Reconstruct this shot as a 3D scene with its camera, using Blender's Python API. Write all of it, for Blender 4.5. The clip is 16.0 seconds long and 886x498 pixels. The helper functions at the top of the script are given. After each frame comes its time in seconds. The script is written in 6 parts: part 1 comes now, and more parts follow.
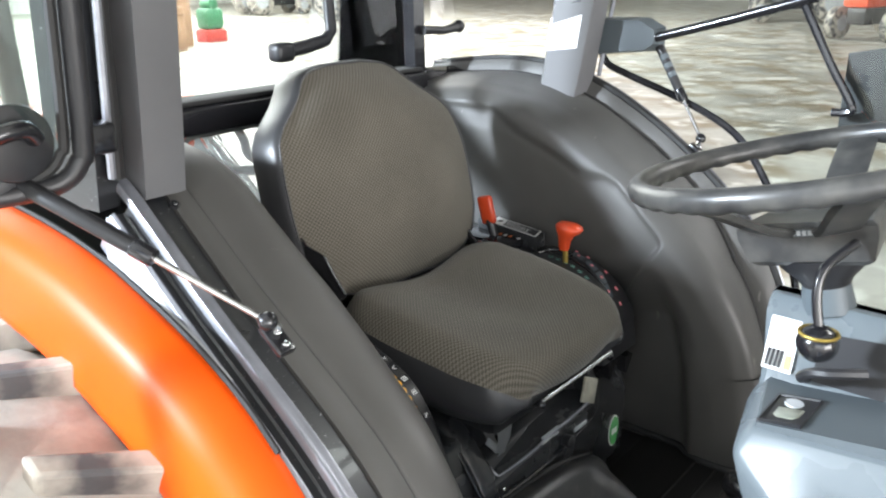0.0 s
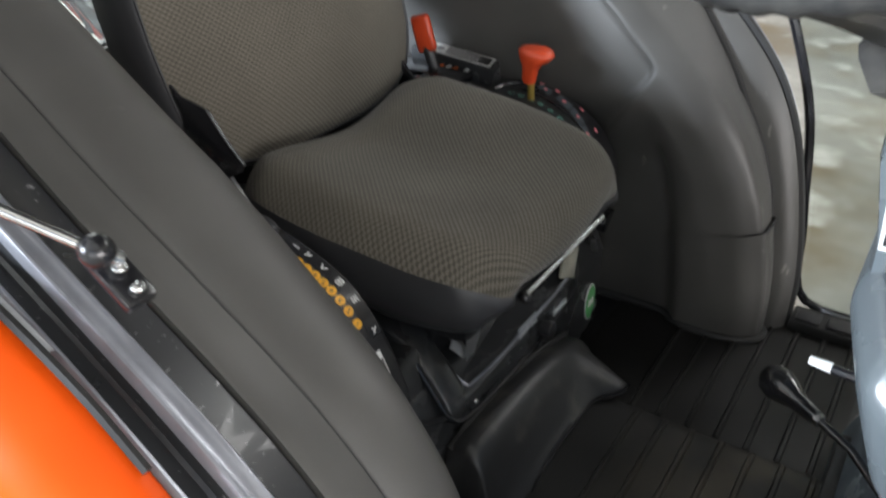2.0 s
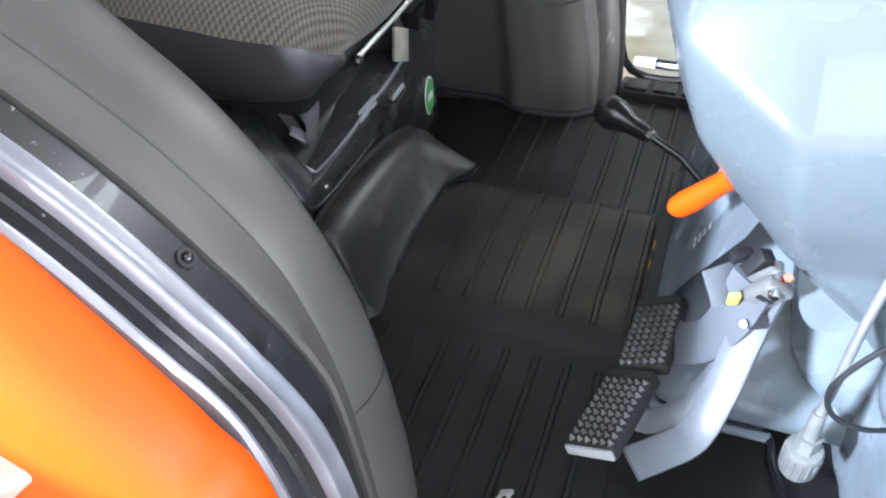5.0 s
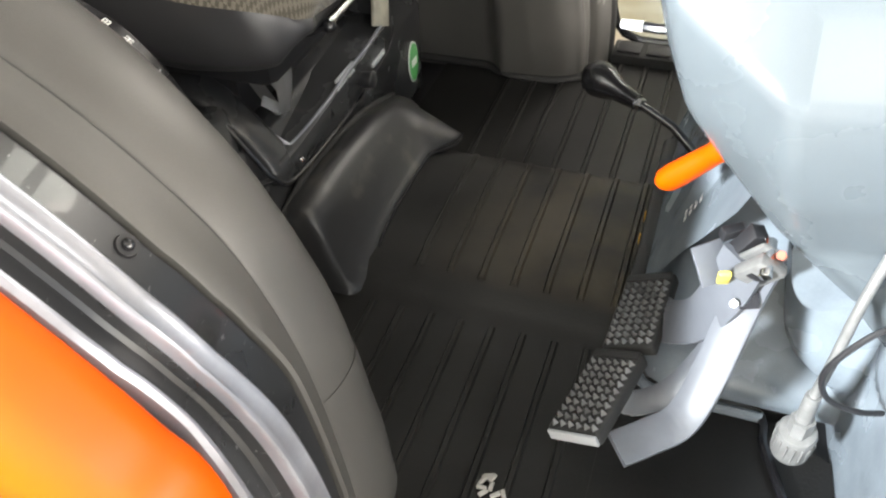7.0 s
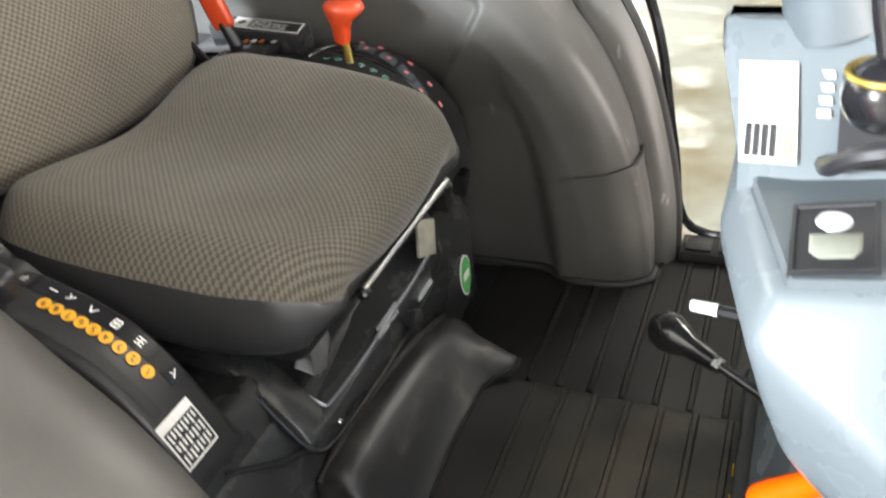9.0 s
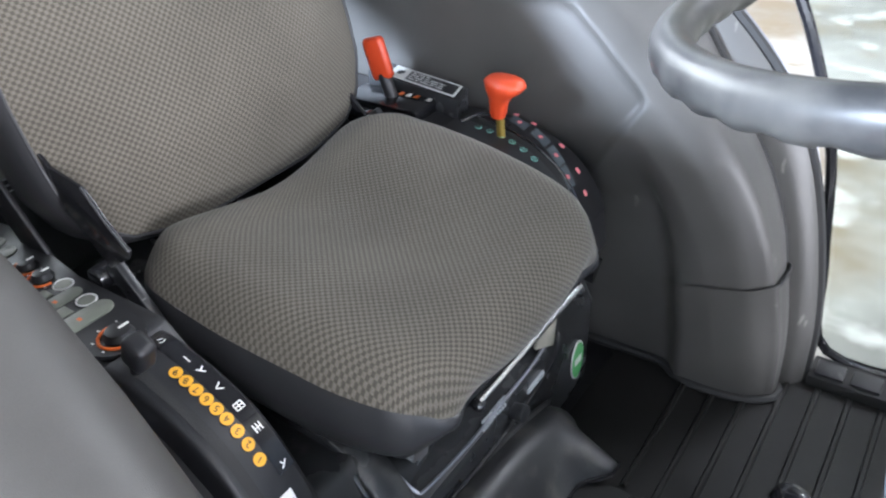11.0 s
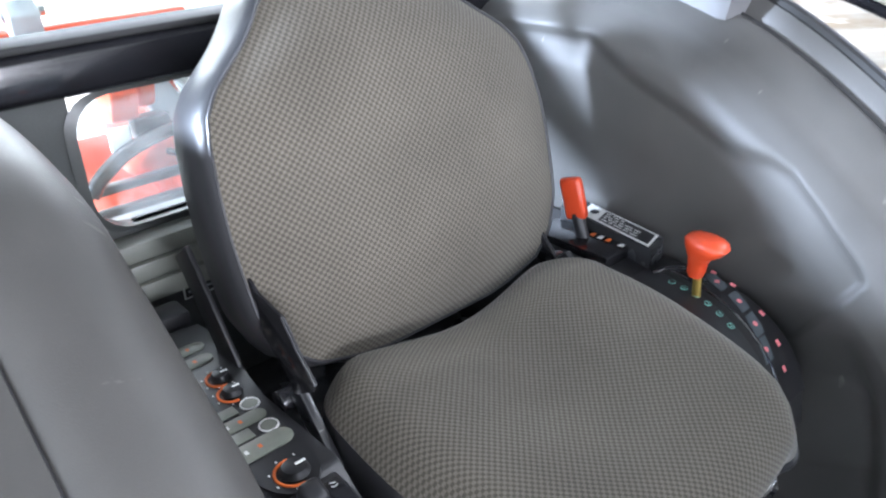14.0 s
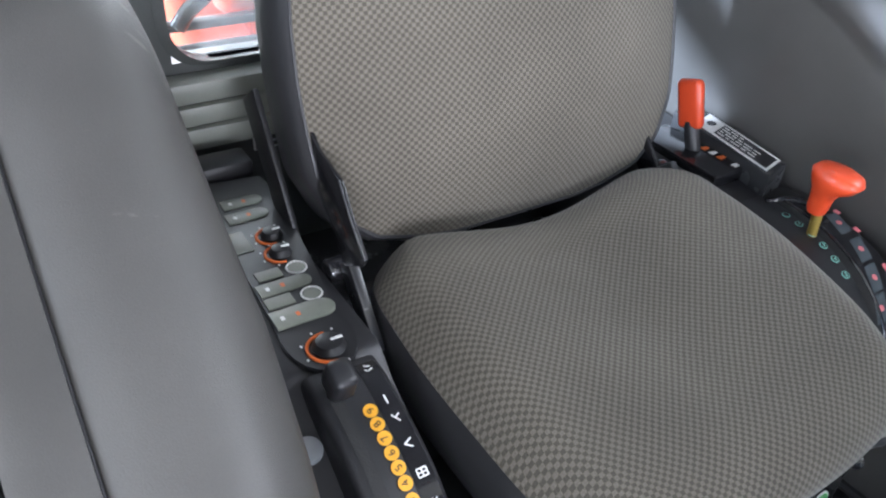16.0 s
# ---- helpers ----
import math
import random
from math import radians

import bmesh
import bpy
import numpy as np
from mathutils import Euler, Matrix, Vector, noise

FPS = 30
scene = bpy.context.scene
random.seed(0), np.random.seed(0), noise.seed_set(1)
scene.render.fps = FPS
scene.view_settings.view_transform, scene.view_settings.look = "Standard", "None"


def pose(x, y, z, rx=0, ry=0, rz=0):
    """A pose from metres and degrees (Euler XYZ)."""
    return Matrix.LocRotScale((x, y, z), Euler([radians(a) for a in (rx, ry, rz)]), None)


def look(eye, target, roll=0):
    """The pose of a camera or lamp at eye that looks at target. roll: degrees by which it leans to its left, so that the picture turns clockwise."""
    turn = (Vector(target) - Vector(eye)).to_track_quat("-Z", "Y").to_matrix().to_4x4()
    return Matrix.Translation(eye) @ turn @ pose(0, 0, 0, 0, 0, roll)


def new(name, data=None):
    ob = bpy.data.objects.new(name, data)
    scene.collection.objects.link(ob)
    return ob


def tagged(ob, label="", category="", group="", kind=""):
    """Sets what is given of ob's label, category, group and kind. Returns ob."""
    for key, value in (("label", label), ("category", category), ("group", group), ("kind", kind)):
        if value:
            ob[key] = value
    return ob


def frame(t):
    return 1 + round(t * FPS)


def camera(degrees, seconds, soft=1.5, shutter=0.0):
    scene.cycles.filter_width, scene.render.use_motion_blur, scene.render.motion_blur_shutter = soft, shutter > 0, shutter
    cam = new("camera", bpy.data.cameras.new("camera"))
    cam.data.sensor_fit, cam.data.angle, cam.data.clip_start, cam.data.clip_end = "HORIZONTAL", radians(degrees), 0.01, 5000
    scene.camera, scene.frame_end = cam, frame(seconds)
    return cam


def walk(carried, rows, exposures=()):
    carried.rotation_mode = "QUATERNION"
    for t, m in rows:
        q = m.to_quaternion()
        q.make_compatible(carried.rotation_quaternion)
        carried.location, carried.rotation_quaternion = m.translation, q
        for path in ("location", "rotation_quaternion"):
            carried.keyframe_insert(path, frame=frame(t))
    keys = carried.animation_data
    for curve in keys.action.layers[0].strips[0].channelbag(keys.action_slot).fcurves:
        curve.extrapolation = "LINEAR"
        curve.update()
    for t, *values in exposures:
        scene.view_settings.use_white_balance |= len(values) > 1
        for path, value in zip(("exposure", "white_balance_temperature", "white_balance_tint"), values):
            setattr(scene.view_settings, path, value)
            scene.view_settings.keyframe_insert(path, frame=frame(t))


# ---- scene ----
cam = camera(58.9, 16.0, soft=2.1, shutter=0.5)
PATH = [
    (0, (0.651, -1.102, 1.105), (-0.595, 0.311, 0.432), -1.1),
    (0.5, (0.544, -1.054, 1.081), (-0.625, 0.408, 0.376), -0.8),
    (1, (0.438, -0.987, 1.066), (-0.641, 0.489, 0.256), -2.8),
    (1.5, (0.391, -0.907, 1.037), (-0.642, 0.553, 0.143), -2.1),
    (2, (0.366, -0.838, 0.981), (-0.595, 0.561, -0.076), -1.4),
    (2.5, (0.361, -0.82, 0.941), (-0.495, 0.578, -0.204), -1.6),
    (3, (0.373, -0.838, 0.909), (-0.387, 0.573, -0.287), -2.4),
    (3.5, (0.382, -0.854, 0.881), (-0.285, 0.575, -0.349), -2.3),
    (4, (0.382, -0.874, 0.853), (-0.207, 0.539, -0.434), -2.0),
    (4.5, (0.4, -0.896, 0.847), (-0.171, 0.518, -0.447), -2.8),
    (7, (0.416, -0.849, 0.823), (-0.131, 0.502, -0.547), -3.6),
    (7.5, (0.413, -0.787, 0.836), (-0.221, 0.616, -0.44), -6.0),
    (8, (0.41, -0.747, 0.854), (-0.249, 0.692, -0.369), -6.8),
    (8.5, (0.407, -0.69, 0.846), (-0.351, 0.722, -0.35), -8.3),
    (9, (0.38, -0.66, 0.888), (-0.383, 0.815, -0.226), -8.6),
    (11.5, (0.306, -0.591, 1.002), (-0.739, 0.714, -0.095), -2.5),
    (12, (0.295, -0.591, 1.023), (-0.805, 0.715, -0.019), -2.1),
    (12.5, (0.287, -0.6, 1.041), (-0.888, 0.686, 0.057), -1.8),
    (13, (0.281, -0.622, 1.059), (-0.981, 0.626, 0.138), -0.9),
    (13.5, (0.277, -0.62, 1.069), (-1.027, 0.599, 0.167), -0.7),
    (14, (0.248, -0.571, 1.049), (-1.096, 0.6, 0.143), -2.3),
    (14.5, (0.225, -0.526, 1.027), (-1.093, 0.563, -0.011), -1.4),
    (15, (0.211, -0.519, 1.008), (-1.143, 0.504, -0.051), 0.1),
    (15.5, (0.202, -0.51, 0.997), (-1.184, 0.428, -0.099), 2.0),
    (16, (0.198, -0.51, 0.99), (-1.175, 0.4, -0.145), 3.1),
]
EXPOSURES = [(0.0, 0.27, 6700, 10), (0.7, 0.0, 6800, 10), (1.5, -0.28, 6850, 10), (2.0, -0.22, 6750, 11), (2.5, 0.18, 6500, 12), (3.5, 0.72, 6100, 14), (4.7, 0.97, 6100, 14), (7.0, 1.02, 7500, 12), (9.0, 0.97, 7300, 12), (11.5, 1.01, 5950, 14), (13.5, 1.09, 5950, 14), (14.5, 0.99, 5900, 14), (16.0, 0.99, 5950, 14)]
walk(cam, [(t, look(eye, target, roll)) for t, eye, target, roll in PATH], EXPOSURES)

# ---------------------------------------------------------------- light
SKY = bpy.data.worlds.new("sky")
scene.world = SKY
SKY.use_nodes = True
wn = SKY.node_tree.nodes
sky_tex = wn.new("ShaderNodeTexSky")
sky_tex.sky_type, sky_tex.sun_disc = "NISHITA", False
sky_tex.sun_elevation, sky_tex.sun_rotation = radians(35), radians(194)
wn["Background"].inputs["Strength"].default_value = 0.12
SKY.node_tree.links.new(sky_tex.outputs[0], wn["Background"].inputs["Color"])


def area_lamp(name, eye, target, w, h, power, colour=(1, 1, 1)):
    data = bpy.data.lights.new(name, "AREA")
    data.shape, data.size, data.size_y, data.energy, data.color = "RECTANGLE", w, h, power, colour
    ob = new(name, data)
    ob.matrix_world = look(eye, target)
    return ob


sun = bpy.data.lights.new("sun", "SUN")
sun.energy, sun.angle, sun.color = 2.0, radians(0.6), (1.0, 0.96, 0.9)
new("sun", sun).matrix_world = look((-1.5, -6, 4.33), (0, 0, 0))
# unseen fill lamps added to brighten cab and shed; side lamp follows shadow edges
area_lamp("door_daylight_front", (5.0, -7.7, 1.5), (0, 0.2, 0.4), 7.6, 4.2, 300, (0.93, 0.97, 1.0))
area_lamp("door_daylight_east", (11.6, -3.2, 1.3), (0, 0, 0.7), 8.0, 3.8, 1380, (0.98, 0.98, 1.0))
area_lamp("roof_panel_daylight", (3.2, 5.6, 5.85), (0.6, 1.0, 0), 3.0, 2.6, 480, (0.96, 0.98, 1.0))
area_lamp("roof_panel_daylight_rear", (-3.6, -1.8, 5.85), (-3.4, -1.6, 0), 3.0, 3.0, 80, (0.9, 0.95, 1.0))
area_lamp("roof_light_daylight", (-25.0, 12.0, 5.8), (-25.0, 12.1, 0), 30.0, 24.0, 18000, (0.97, 0.98, 1.0))
area_lamp("door_daylight_side", (-4.8, -7.7, 3.68), (0, 0, 0.6), 0.8, 0.9, 2900, (0.74, 0.86, 1.0))

# ---------------------------------------------------------------- materials


def material(name, colour, rough=0.5, metal=0.0, grain=60.0, grain_amount=0.12, bump=0.1, stain=4.0, stain_amount=0.15,
             coat=0.0, stretch=(1, 1, 1), bump_distance=0.002, rough_var=0.1, spec=0.5):
    m = bpy.data.materials.new(name)
    m.use_nodes = True
    n, l = m.node_tree.nodes, m.node_tree.links
    b = n["Principled BSDF"]
    b.inputs["Roughness"].default_value, b.inputs["Metallic"].default_value = rough, metal
    b.inputs["Coat Weight"].default_value = coat
    b.inputs["Specular IOR Level"].default_value = spec
    co = n.new("ShaderNodeTexCoord")
    mp = n.new("ShaderNodeMapping")
    mp.inputs["Scale"].default_value = stretch
    l.new(co.outputs["Object"], mp.inputs["Vector"])
    fine, big = n.new("ShaderNodeTexNoise"), n.new("ShaderNodeTexNoise")
    fine.inputs["Scale"].default_value, fine.inputs["Detail"].default_value = grain, 4
    big.inputs["Scale"].default_value, big.inputs["Detail"].default_value = stain, 5
    l.new(mp.outputs[0], fine.inputs["Vector"])
    l.new(co.outputs["Object"], big.inputs["Vector"])
    mix = n.new("ShaderNodeMix")
    mix.data_type = "RGBA"
    c = Vector(colour)
    mix.inputs["A"].default_value = (*(c * (1 - grain_amount)), 1)
    mix.inputs["B"].default_value = (*[min(1, v) for v in c * (1 + grain_amount)], 1)
    l.new(fine.outputs[0], mix.inputs["Factor"])
    mul = n.new("ShaderNodeMix")
    mul.data_type, mul.blend_type = "RGBA", "MULTIPLY"
    ramp = n.new("ShaderNodeMapRange")
    ramp.inputs["From Min"].default_value, ramp.inputs["From Max"].default_value = 0.3, 0.7
    ramp.inputs["To Min"].default_value, ramp.inputs["To Max"].default_value = 1 - stain_amount, 1 + stain_amount * 0.3
    l.new(big.outputs[0], ramp.inputs["Value"])
    mul.inputs["Factor"].default_value = 1
    l.new(mix.outputs["Result"], mul.inputs["A"])
    l.new(ramp.outputs[0], mul.inputs["B"])
    l.new(mul.outputs["Result"], b.inputs["Base Color"])
    rr = n.new("ShaderNodeMapRange")
    rr.inputs["To Min"].default_value, rr.inputs["To Max"].default_value = max(0.02, rough - rough_var), min(1, rough + rough_var)
    l.new(big.outputs[0], rr.inputs["Value"])
    l.new(rr.outputs[0], b.inputs["Roughness"])
    if bump:
        bp = n.new("ShaderNodeBump")
        bp.inputs["Strength"].default_value, bp.inputs["Distance"].default_value = bump, bump_distance
        l.new(fine.outputs[0], bp.inputs["Height"])
        l.new(bp.outputs[0], b.inputs["Normal"])
    return m


def weave(name, dark, light, size):
    """Upholstery cloth: small checks of two tones over a fine thread relief."""
    m = material(name, dark, 0.95, spec=0.2)
    n, l = m.node_tree.nodes, m.node_tree.links
    b = n["Principled BSDF"]
    b.inputs["Sheen Weight"].default_value, b.inputs["Sheen Roughness"].default_value = 0.16, 0.45
    uv = n.new("ShaderNodeUVMap")
    ch = n.new("ShaderNodeTexChecker")
    ch.inputs["Scale"].default_value = 1.0 / size
    ch.inputs["Color1"].default_value, ch.inputs["Color2"].default_value = (*dark, 1), (*light, 1)
    wob = n.new("ShaderNodeTexNoise")
    wob.inputs["Scale"].default_value, wob.inputs["Detail"].default_value = 900, 2
    l.new(uv.outputs[0], ch.inputs["Vector"])
    add = n.new("ShaderNodeMix")
    add.data_type, add.blend_type = "RGBA", "OVERLAY"
    add.inputs["Factor"].default_value = 0.55
    l.new(ch.outputs["Color"], add.inputs["A"])
    l.new(uv.outputs[0], wob.inputs["Vector"])
    l.new(wob.outputs[0], add.inputs["B"])
    dirt = n.new("ShaderNodeTexNoise")
    dirt.inputs["Scale"].default_value, dirt.inputs["Detail"].default_value = 5, 4
    l.new(uv.outputs[0], dirt.inputs["Vector"])
    rg = n.new("ShaderNodeMapRange")
    rg.inputs["From Min"].default_value, rg.inputs["From Max"].default_value = 0.3, 0.7
    rg.inputs["To Min"].default_value, rg.inputs["To Max"].default_value = 0.82, 1.1
    l.new(dirt.outputs[0], rg.inputs["Value"])
    mul = n.new("ShaderNodeMix")
    mul.data_type, mul.blend_type = "RGBA", "MULTIPLY"
    mul.inputs["Factor"].default_value = 1
    l.new(add.outputs["Result"], mul.inputs["A"])
    l.new(rg.outputs[0], mul.inputs["B"])
    l.new(mul.outputs["Result"], b.inputs["Base Color"])
    bp = n.new("ShaderNodeBump")
    bp.inputs["Strength"].default_value, bp.inputs["Distance"].default_value = 0.35, 0.001
    l.new(ch.outputs["Fac"], bp.inputs["Height"])
    l.new(bp.outputs[0], b.inputs["Normal"])
    return m


def patched(m, colour, scale, low, high, stretch=(1, 1, 1)):
    """Lays patches of a second colour over a material where a noise runs high: dust, scratches, smudges."""
    n, l = m.node_tree.nodes, m.node_tree.links
    b = n["Principled BSDF"]
    src = b.inputs["Base Color"].links[0].from_socket
    co, mp, tex, rg, mix = n.new("ShaderNodeTexCoord"), n.new("ShaderNodeMapping"), n.new("ShaderNodeTexNoise"), n.new("ShaderNodeMapRange"), n.new("ShaderNodeMix")
    mp.inputs["Scale"].default_value = stretch
    tex.inputs["Scale"].default_value, tex.inputs["Detail"].default_value = scale, 5
    rg.inputs["From Min"].default_value, rg.inputs["From Max"].default_value = low, high
    mix.data_type = "RGBA"
    mix.inputs["B"].default_value = (*colour, 1)
    l.new(co.outputs["Object"], mp.inputs["Vector"])
    l.new(mp.outputs[0], tex.inputs["Vector"])
    l.new(tex.outputs[0], rg.inputs["Value"])
    l.new(rg.outputs[0], mix.inputs["Factor"])
    l.new(src, mix.inputs["A"])
    l.new(mix.outputs["Result"], b.inputs["Base Color"])
    return m


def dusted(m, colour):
    """Lays a lighter brown over the raised tunnel of the mat, strongest towards its front end."""
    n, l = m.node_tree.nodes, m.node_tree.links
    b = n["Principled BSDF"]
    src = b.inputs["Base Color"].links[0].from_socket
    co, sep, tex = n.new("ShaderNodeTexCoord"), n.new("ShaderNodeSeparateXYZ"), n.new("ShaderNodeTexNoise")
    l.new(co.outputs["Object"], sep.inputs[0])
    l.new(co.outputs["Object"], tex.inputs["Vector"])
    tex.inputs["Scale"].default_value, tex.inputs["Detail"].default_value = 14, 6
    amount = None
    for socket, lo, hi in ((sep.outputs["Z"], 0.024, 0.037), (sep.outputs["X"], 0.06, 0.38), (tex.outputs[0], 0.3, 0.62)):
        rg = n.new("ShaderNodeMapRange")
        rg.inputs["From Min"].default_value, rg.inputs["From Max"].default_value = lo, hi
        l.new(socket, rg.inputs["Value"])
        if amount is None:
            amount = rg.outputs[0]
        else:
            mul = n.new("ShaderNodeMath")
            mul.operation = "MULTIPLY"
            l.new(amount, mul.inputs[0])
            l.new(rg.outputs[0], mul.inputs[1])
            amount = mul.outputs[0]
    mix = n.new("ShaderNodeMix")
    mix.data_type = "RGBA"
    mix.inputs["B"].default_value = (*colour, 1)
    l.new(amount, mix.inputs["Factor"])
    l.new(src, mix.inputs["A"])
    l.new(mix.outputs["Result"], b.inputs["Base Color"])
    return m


def pane(name, tint=(0.93, 0.97, 0.96), film=0.0):
    """Clear glass; film: share of a pale veil for dust and washed-out glare."""
    m = bpy.data.materials.new(name)
    m.use_nodes = True
    n, l = m.node_tree.nodes, m.node_tree.links
    n.remove(n["Principled BSDF"])
    glassy, clear, mixer, fres = n.new("ShaderNodeBsdfGlossy"), n.new("ShaderNodeBsdfTransparent"), n.new("ShaderNodeMixShader"), n.new("ShaderNodeFresnel")
    fres.inputs["IOR"].default_value = 1.5
    glassy.inputs["Roughness"].default_value = 0.01
    clear.inputs["Color"].default_value = (*tint, 1)
    l.new(fres.outputs[0], mixer.inputs[0])
    l.new(clear.outputs[0], mixer.inputs[1])
    l.new(glassy.outputs[0], mixer.inputs[2])
    l.new(mixer.outputs[0], n["Material Output"].inputs[0])
    if film:
        dust, both, tex, rg = n.new("ShaderNodeBsdfTranslucent"), n.new("ShaderNodeMixShader"), n.new("ShaderNodeTexNoise"), n.new("ShaderNodeMapRange")
        dust.inputs["Color"].default_value = (0.8, 0.8, 0.78, 1)
        tex.inputs["Scale"].default_value, tex.inputs["Detail"].default_value = 9, 5
        rg.inputs["From Min"].default_value, rg.inputs["From Max"].default_value = 0.3, 0.7
        rg.inputs["To Min"].default_value, rg.inputs["To Max"].default_value = film * 0.5, film * 1.5
        l.new(tex.outputs[0], rg.inputs["Value"])
        l.new(rg.outputs[0], both.inputs[0])
        l.new(mixer.outputs[0], both.inputs[1])
        l.new(dust.outputs[0], both.inputs[2])
        l.new(both.outputs[0], n["Material Output"].inputs[0])
    return m


KHAKI = material("grey_moulded_plastic", (0.069, 0.0665, 0.0625), 0.44, grain=900, grain_amount=0.12, bump=0.4, stain=6, stain_amount=0.2, bump_distance=0.0006)
PILLAR_GREY = material("pillar_plastic", (0.112, 0.112, 0.116), 0.55, grain=900, grain_amount=0.08, bump=0.3, stain=5, bump_distance=0.0006)
BLACK = material("black_plastic", (0.016, 0.016, 0.018), 0.42, grain=700, bump=0.2, stain=8, stain_amount=0.25, bump_distance=0.0005)
BLACK_GLOSS = material("black_painted_steel", (0.012, 0.012, 0.014), 0.2, grain=300, bump=0.03, stain=10, stain_amount=0.3, coat=0.3)
BLACK_PANEL = material("black_seat_base", (0.033, 0.034, 0.036), 0.26, grain=800, bump=0.25, stain=9, stain_amount=0.3, bump_distance=0.0005)
RUBBER = material("black_rubber", (0.016, 0.016, 0.016), 0.7, grain=400, bump=0.3, stain=12, stain_amount=0.4, bump_distance=0.001)
MAT = material("brown_topped_rubber_mat", (0.0135, 0.013, 0.0124), 0.4, grain=250, grain_amount=0.25, bump=0.3, stain=7, stain_amount=0.4, bump_distance=0.001, rough_var=0.15, spec=0.28)
ORANGE = material("orange_paint", (0.7, 0.072, 0.001), 0.45, grain=200, grain_amount=0.03, bump=0.0, stain=3, stain_amount=0.06, coat=0.0, spec=0.22)
RED = material("red_orange_plastic", (0.56, 0.058, 0.016), 0.35, grain=300, grain_amount=0.05, bump=0.05, stain=10, stain_amount=0.12)
CONSOLE = material("blue_grey_plastic", (0.105, 0.123, 0.134), 0.27, grain=900, grain_amount=0.06, bump=0.12, stain=6, stain_amount=0.12, bump_distance=0.0005)
CONSOLE_DARK = material("dark_blue_grey_plastic", (0.07, 0.085, 0.095), 0.45, grain=900, bump=0.2, stain=8, bump_distance=0.0005)
STEEL_GREY = material("grey_painted_steel", (0.36, 0.375, 0.39), 0.38, grain=150, grain_amount=0.06, bump=0.05, stain=14, stain_amount=0.25)
CHROME = material("bright_steel", (0.7, 0.7, 0.7), 0.18, 1.0, grain=120, bump=0.0, stain=12, stain_amount=0.2)
FRAME_STEEL = patched(material("frame_dark_steel", (0.02, 0.021, 0.023), 0.3, 0.0, grain=300, bump=0.02, stain=9, stain_amount=0.2, coat=0.15), (0.16, 0.16, 0.16), 90, 0.68, 0.72, (1, 1, 5))
SILVER_EDGE = material("bright_edge_metal", (0.3, 0.31, 0.345), 0.32, 0.55, grain=200, grain_amount=0.08, bump=0.03, stain=14, stain_amount=0.25)
CLOTH = weave("seat_cloth", (0.066, 0.058, 0.046), (0.124, 0.112, 0.091), 0.0042)
LEDGE = material("ledge_plastic", (0.26, 0.27, 0.235), 0.4, grain=500, bump=0.15, stain=9, stain_amount=0.2)
REAR_WALL = material("rear_wall_plastic", (0.075, 0.08, 0.076), 0.34, grain=300, bump=0.15, stain=7, stain_amount=0.25)
VINYL = material("dark_vinyl", (0.032, 0.032, 0.034), 0.36, grain=700, bump=0.35, stain=8, bump_distance=0.0006)
CONCRETE = material("shed_concrete", (0.36, 0.35, 0.32), 0.42, grain=9, grain_amount=0.25, bump=0.15, stain=0.9, stain_amount=0.5, bump_distance=0.01, rough_var=0.3)
SHED_WALL = material("shed_sheet", (0.62, 0.61, 0.57), 0.5, grain=3, bump=0.0, stain=0.7, stain_amount=0.3)
WHITE_PRINT = material("white_print", (0.75, 0.75, 0.73), 0.5, grain=200, bump=0.0, stain=20, stain_amount=0.1)
YELLOW_PRINT = material("amber_print", (0.75, 0.36, 0.02), 0.5, grain=200, bump=0.0, stain=20, stain_amount=0.1)
GREEN_PRINT = material("green_print", (0.08, 0.36, 0.11), 0.4, grain=200, bump=0.0, stain=20, stain_amount=0.1)
PINK_PRINT = material("pink_print", (0.7, 0.2, 0.22), 0.5, grain=200, bump=0.0)
MINT_PRINT = material("mint_print", (0.25, 0.6, 0.5), 0.5, grain=200, bump=0.0)
MUD_GLARE = material("pale_mud_and_glare", (0.4, 0.38, 0.35), 0.9, grain=60, bump=0.5, stain=9, stain_amount=0.35)
TYRE = patched(material("dusty_tyre_rubber", (0.055, 0.053, 0.056), 0.6, grain=90, bump=0.4, stain=5, stain_amount=0.4), (0.34, 0.31, 0.27), 7, 0.4, 0.56)
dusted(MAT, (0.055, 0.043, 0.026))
patched(CONCRETE, (0.2, 0.165, 0.115), 1.6, 0.45, 0.62)
patched(CONCRETE, (0.56, 0.55, 0.52), 3.1, 0.55, 0.7)
patched(FRAME_STEEL, (0.3, 0.3, 0.3), 150, 0.7, 0.74, (1, 0.4, 1))
patched(KHAKI, (0.07, 0.067, 0.06), 7, 0.66, 0.8)
patched(KHAKI, (0.17, 0.165, 0.15), 40, 0.7, 0.76, (1, 0.3, 0.3))
patched(BLACK_PANEL, (0.11, 0.105, 0.1), 12, 0.62, 0.85)
GLASS = pane("clear_glass")
# pale film whitens the low window as glare on dirty glass would
HAZED_GLASS = pane("dusty_hazed_glass", film=0.05)

# ---------------------------------------------------------------- shape helpers


def smooth(mesh, angle=40):
    for p in mesh.polygons:
        p.use_smooth = True
    mesh.set_sharp_from_angle(angle=radians(angle))


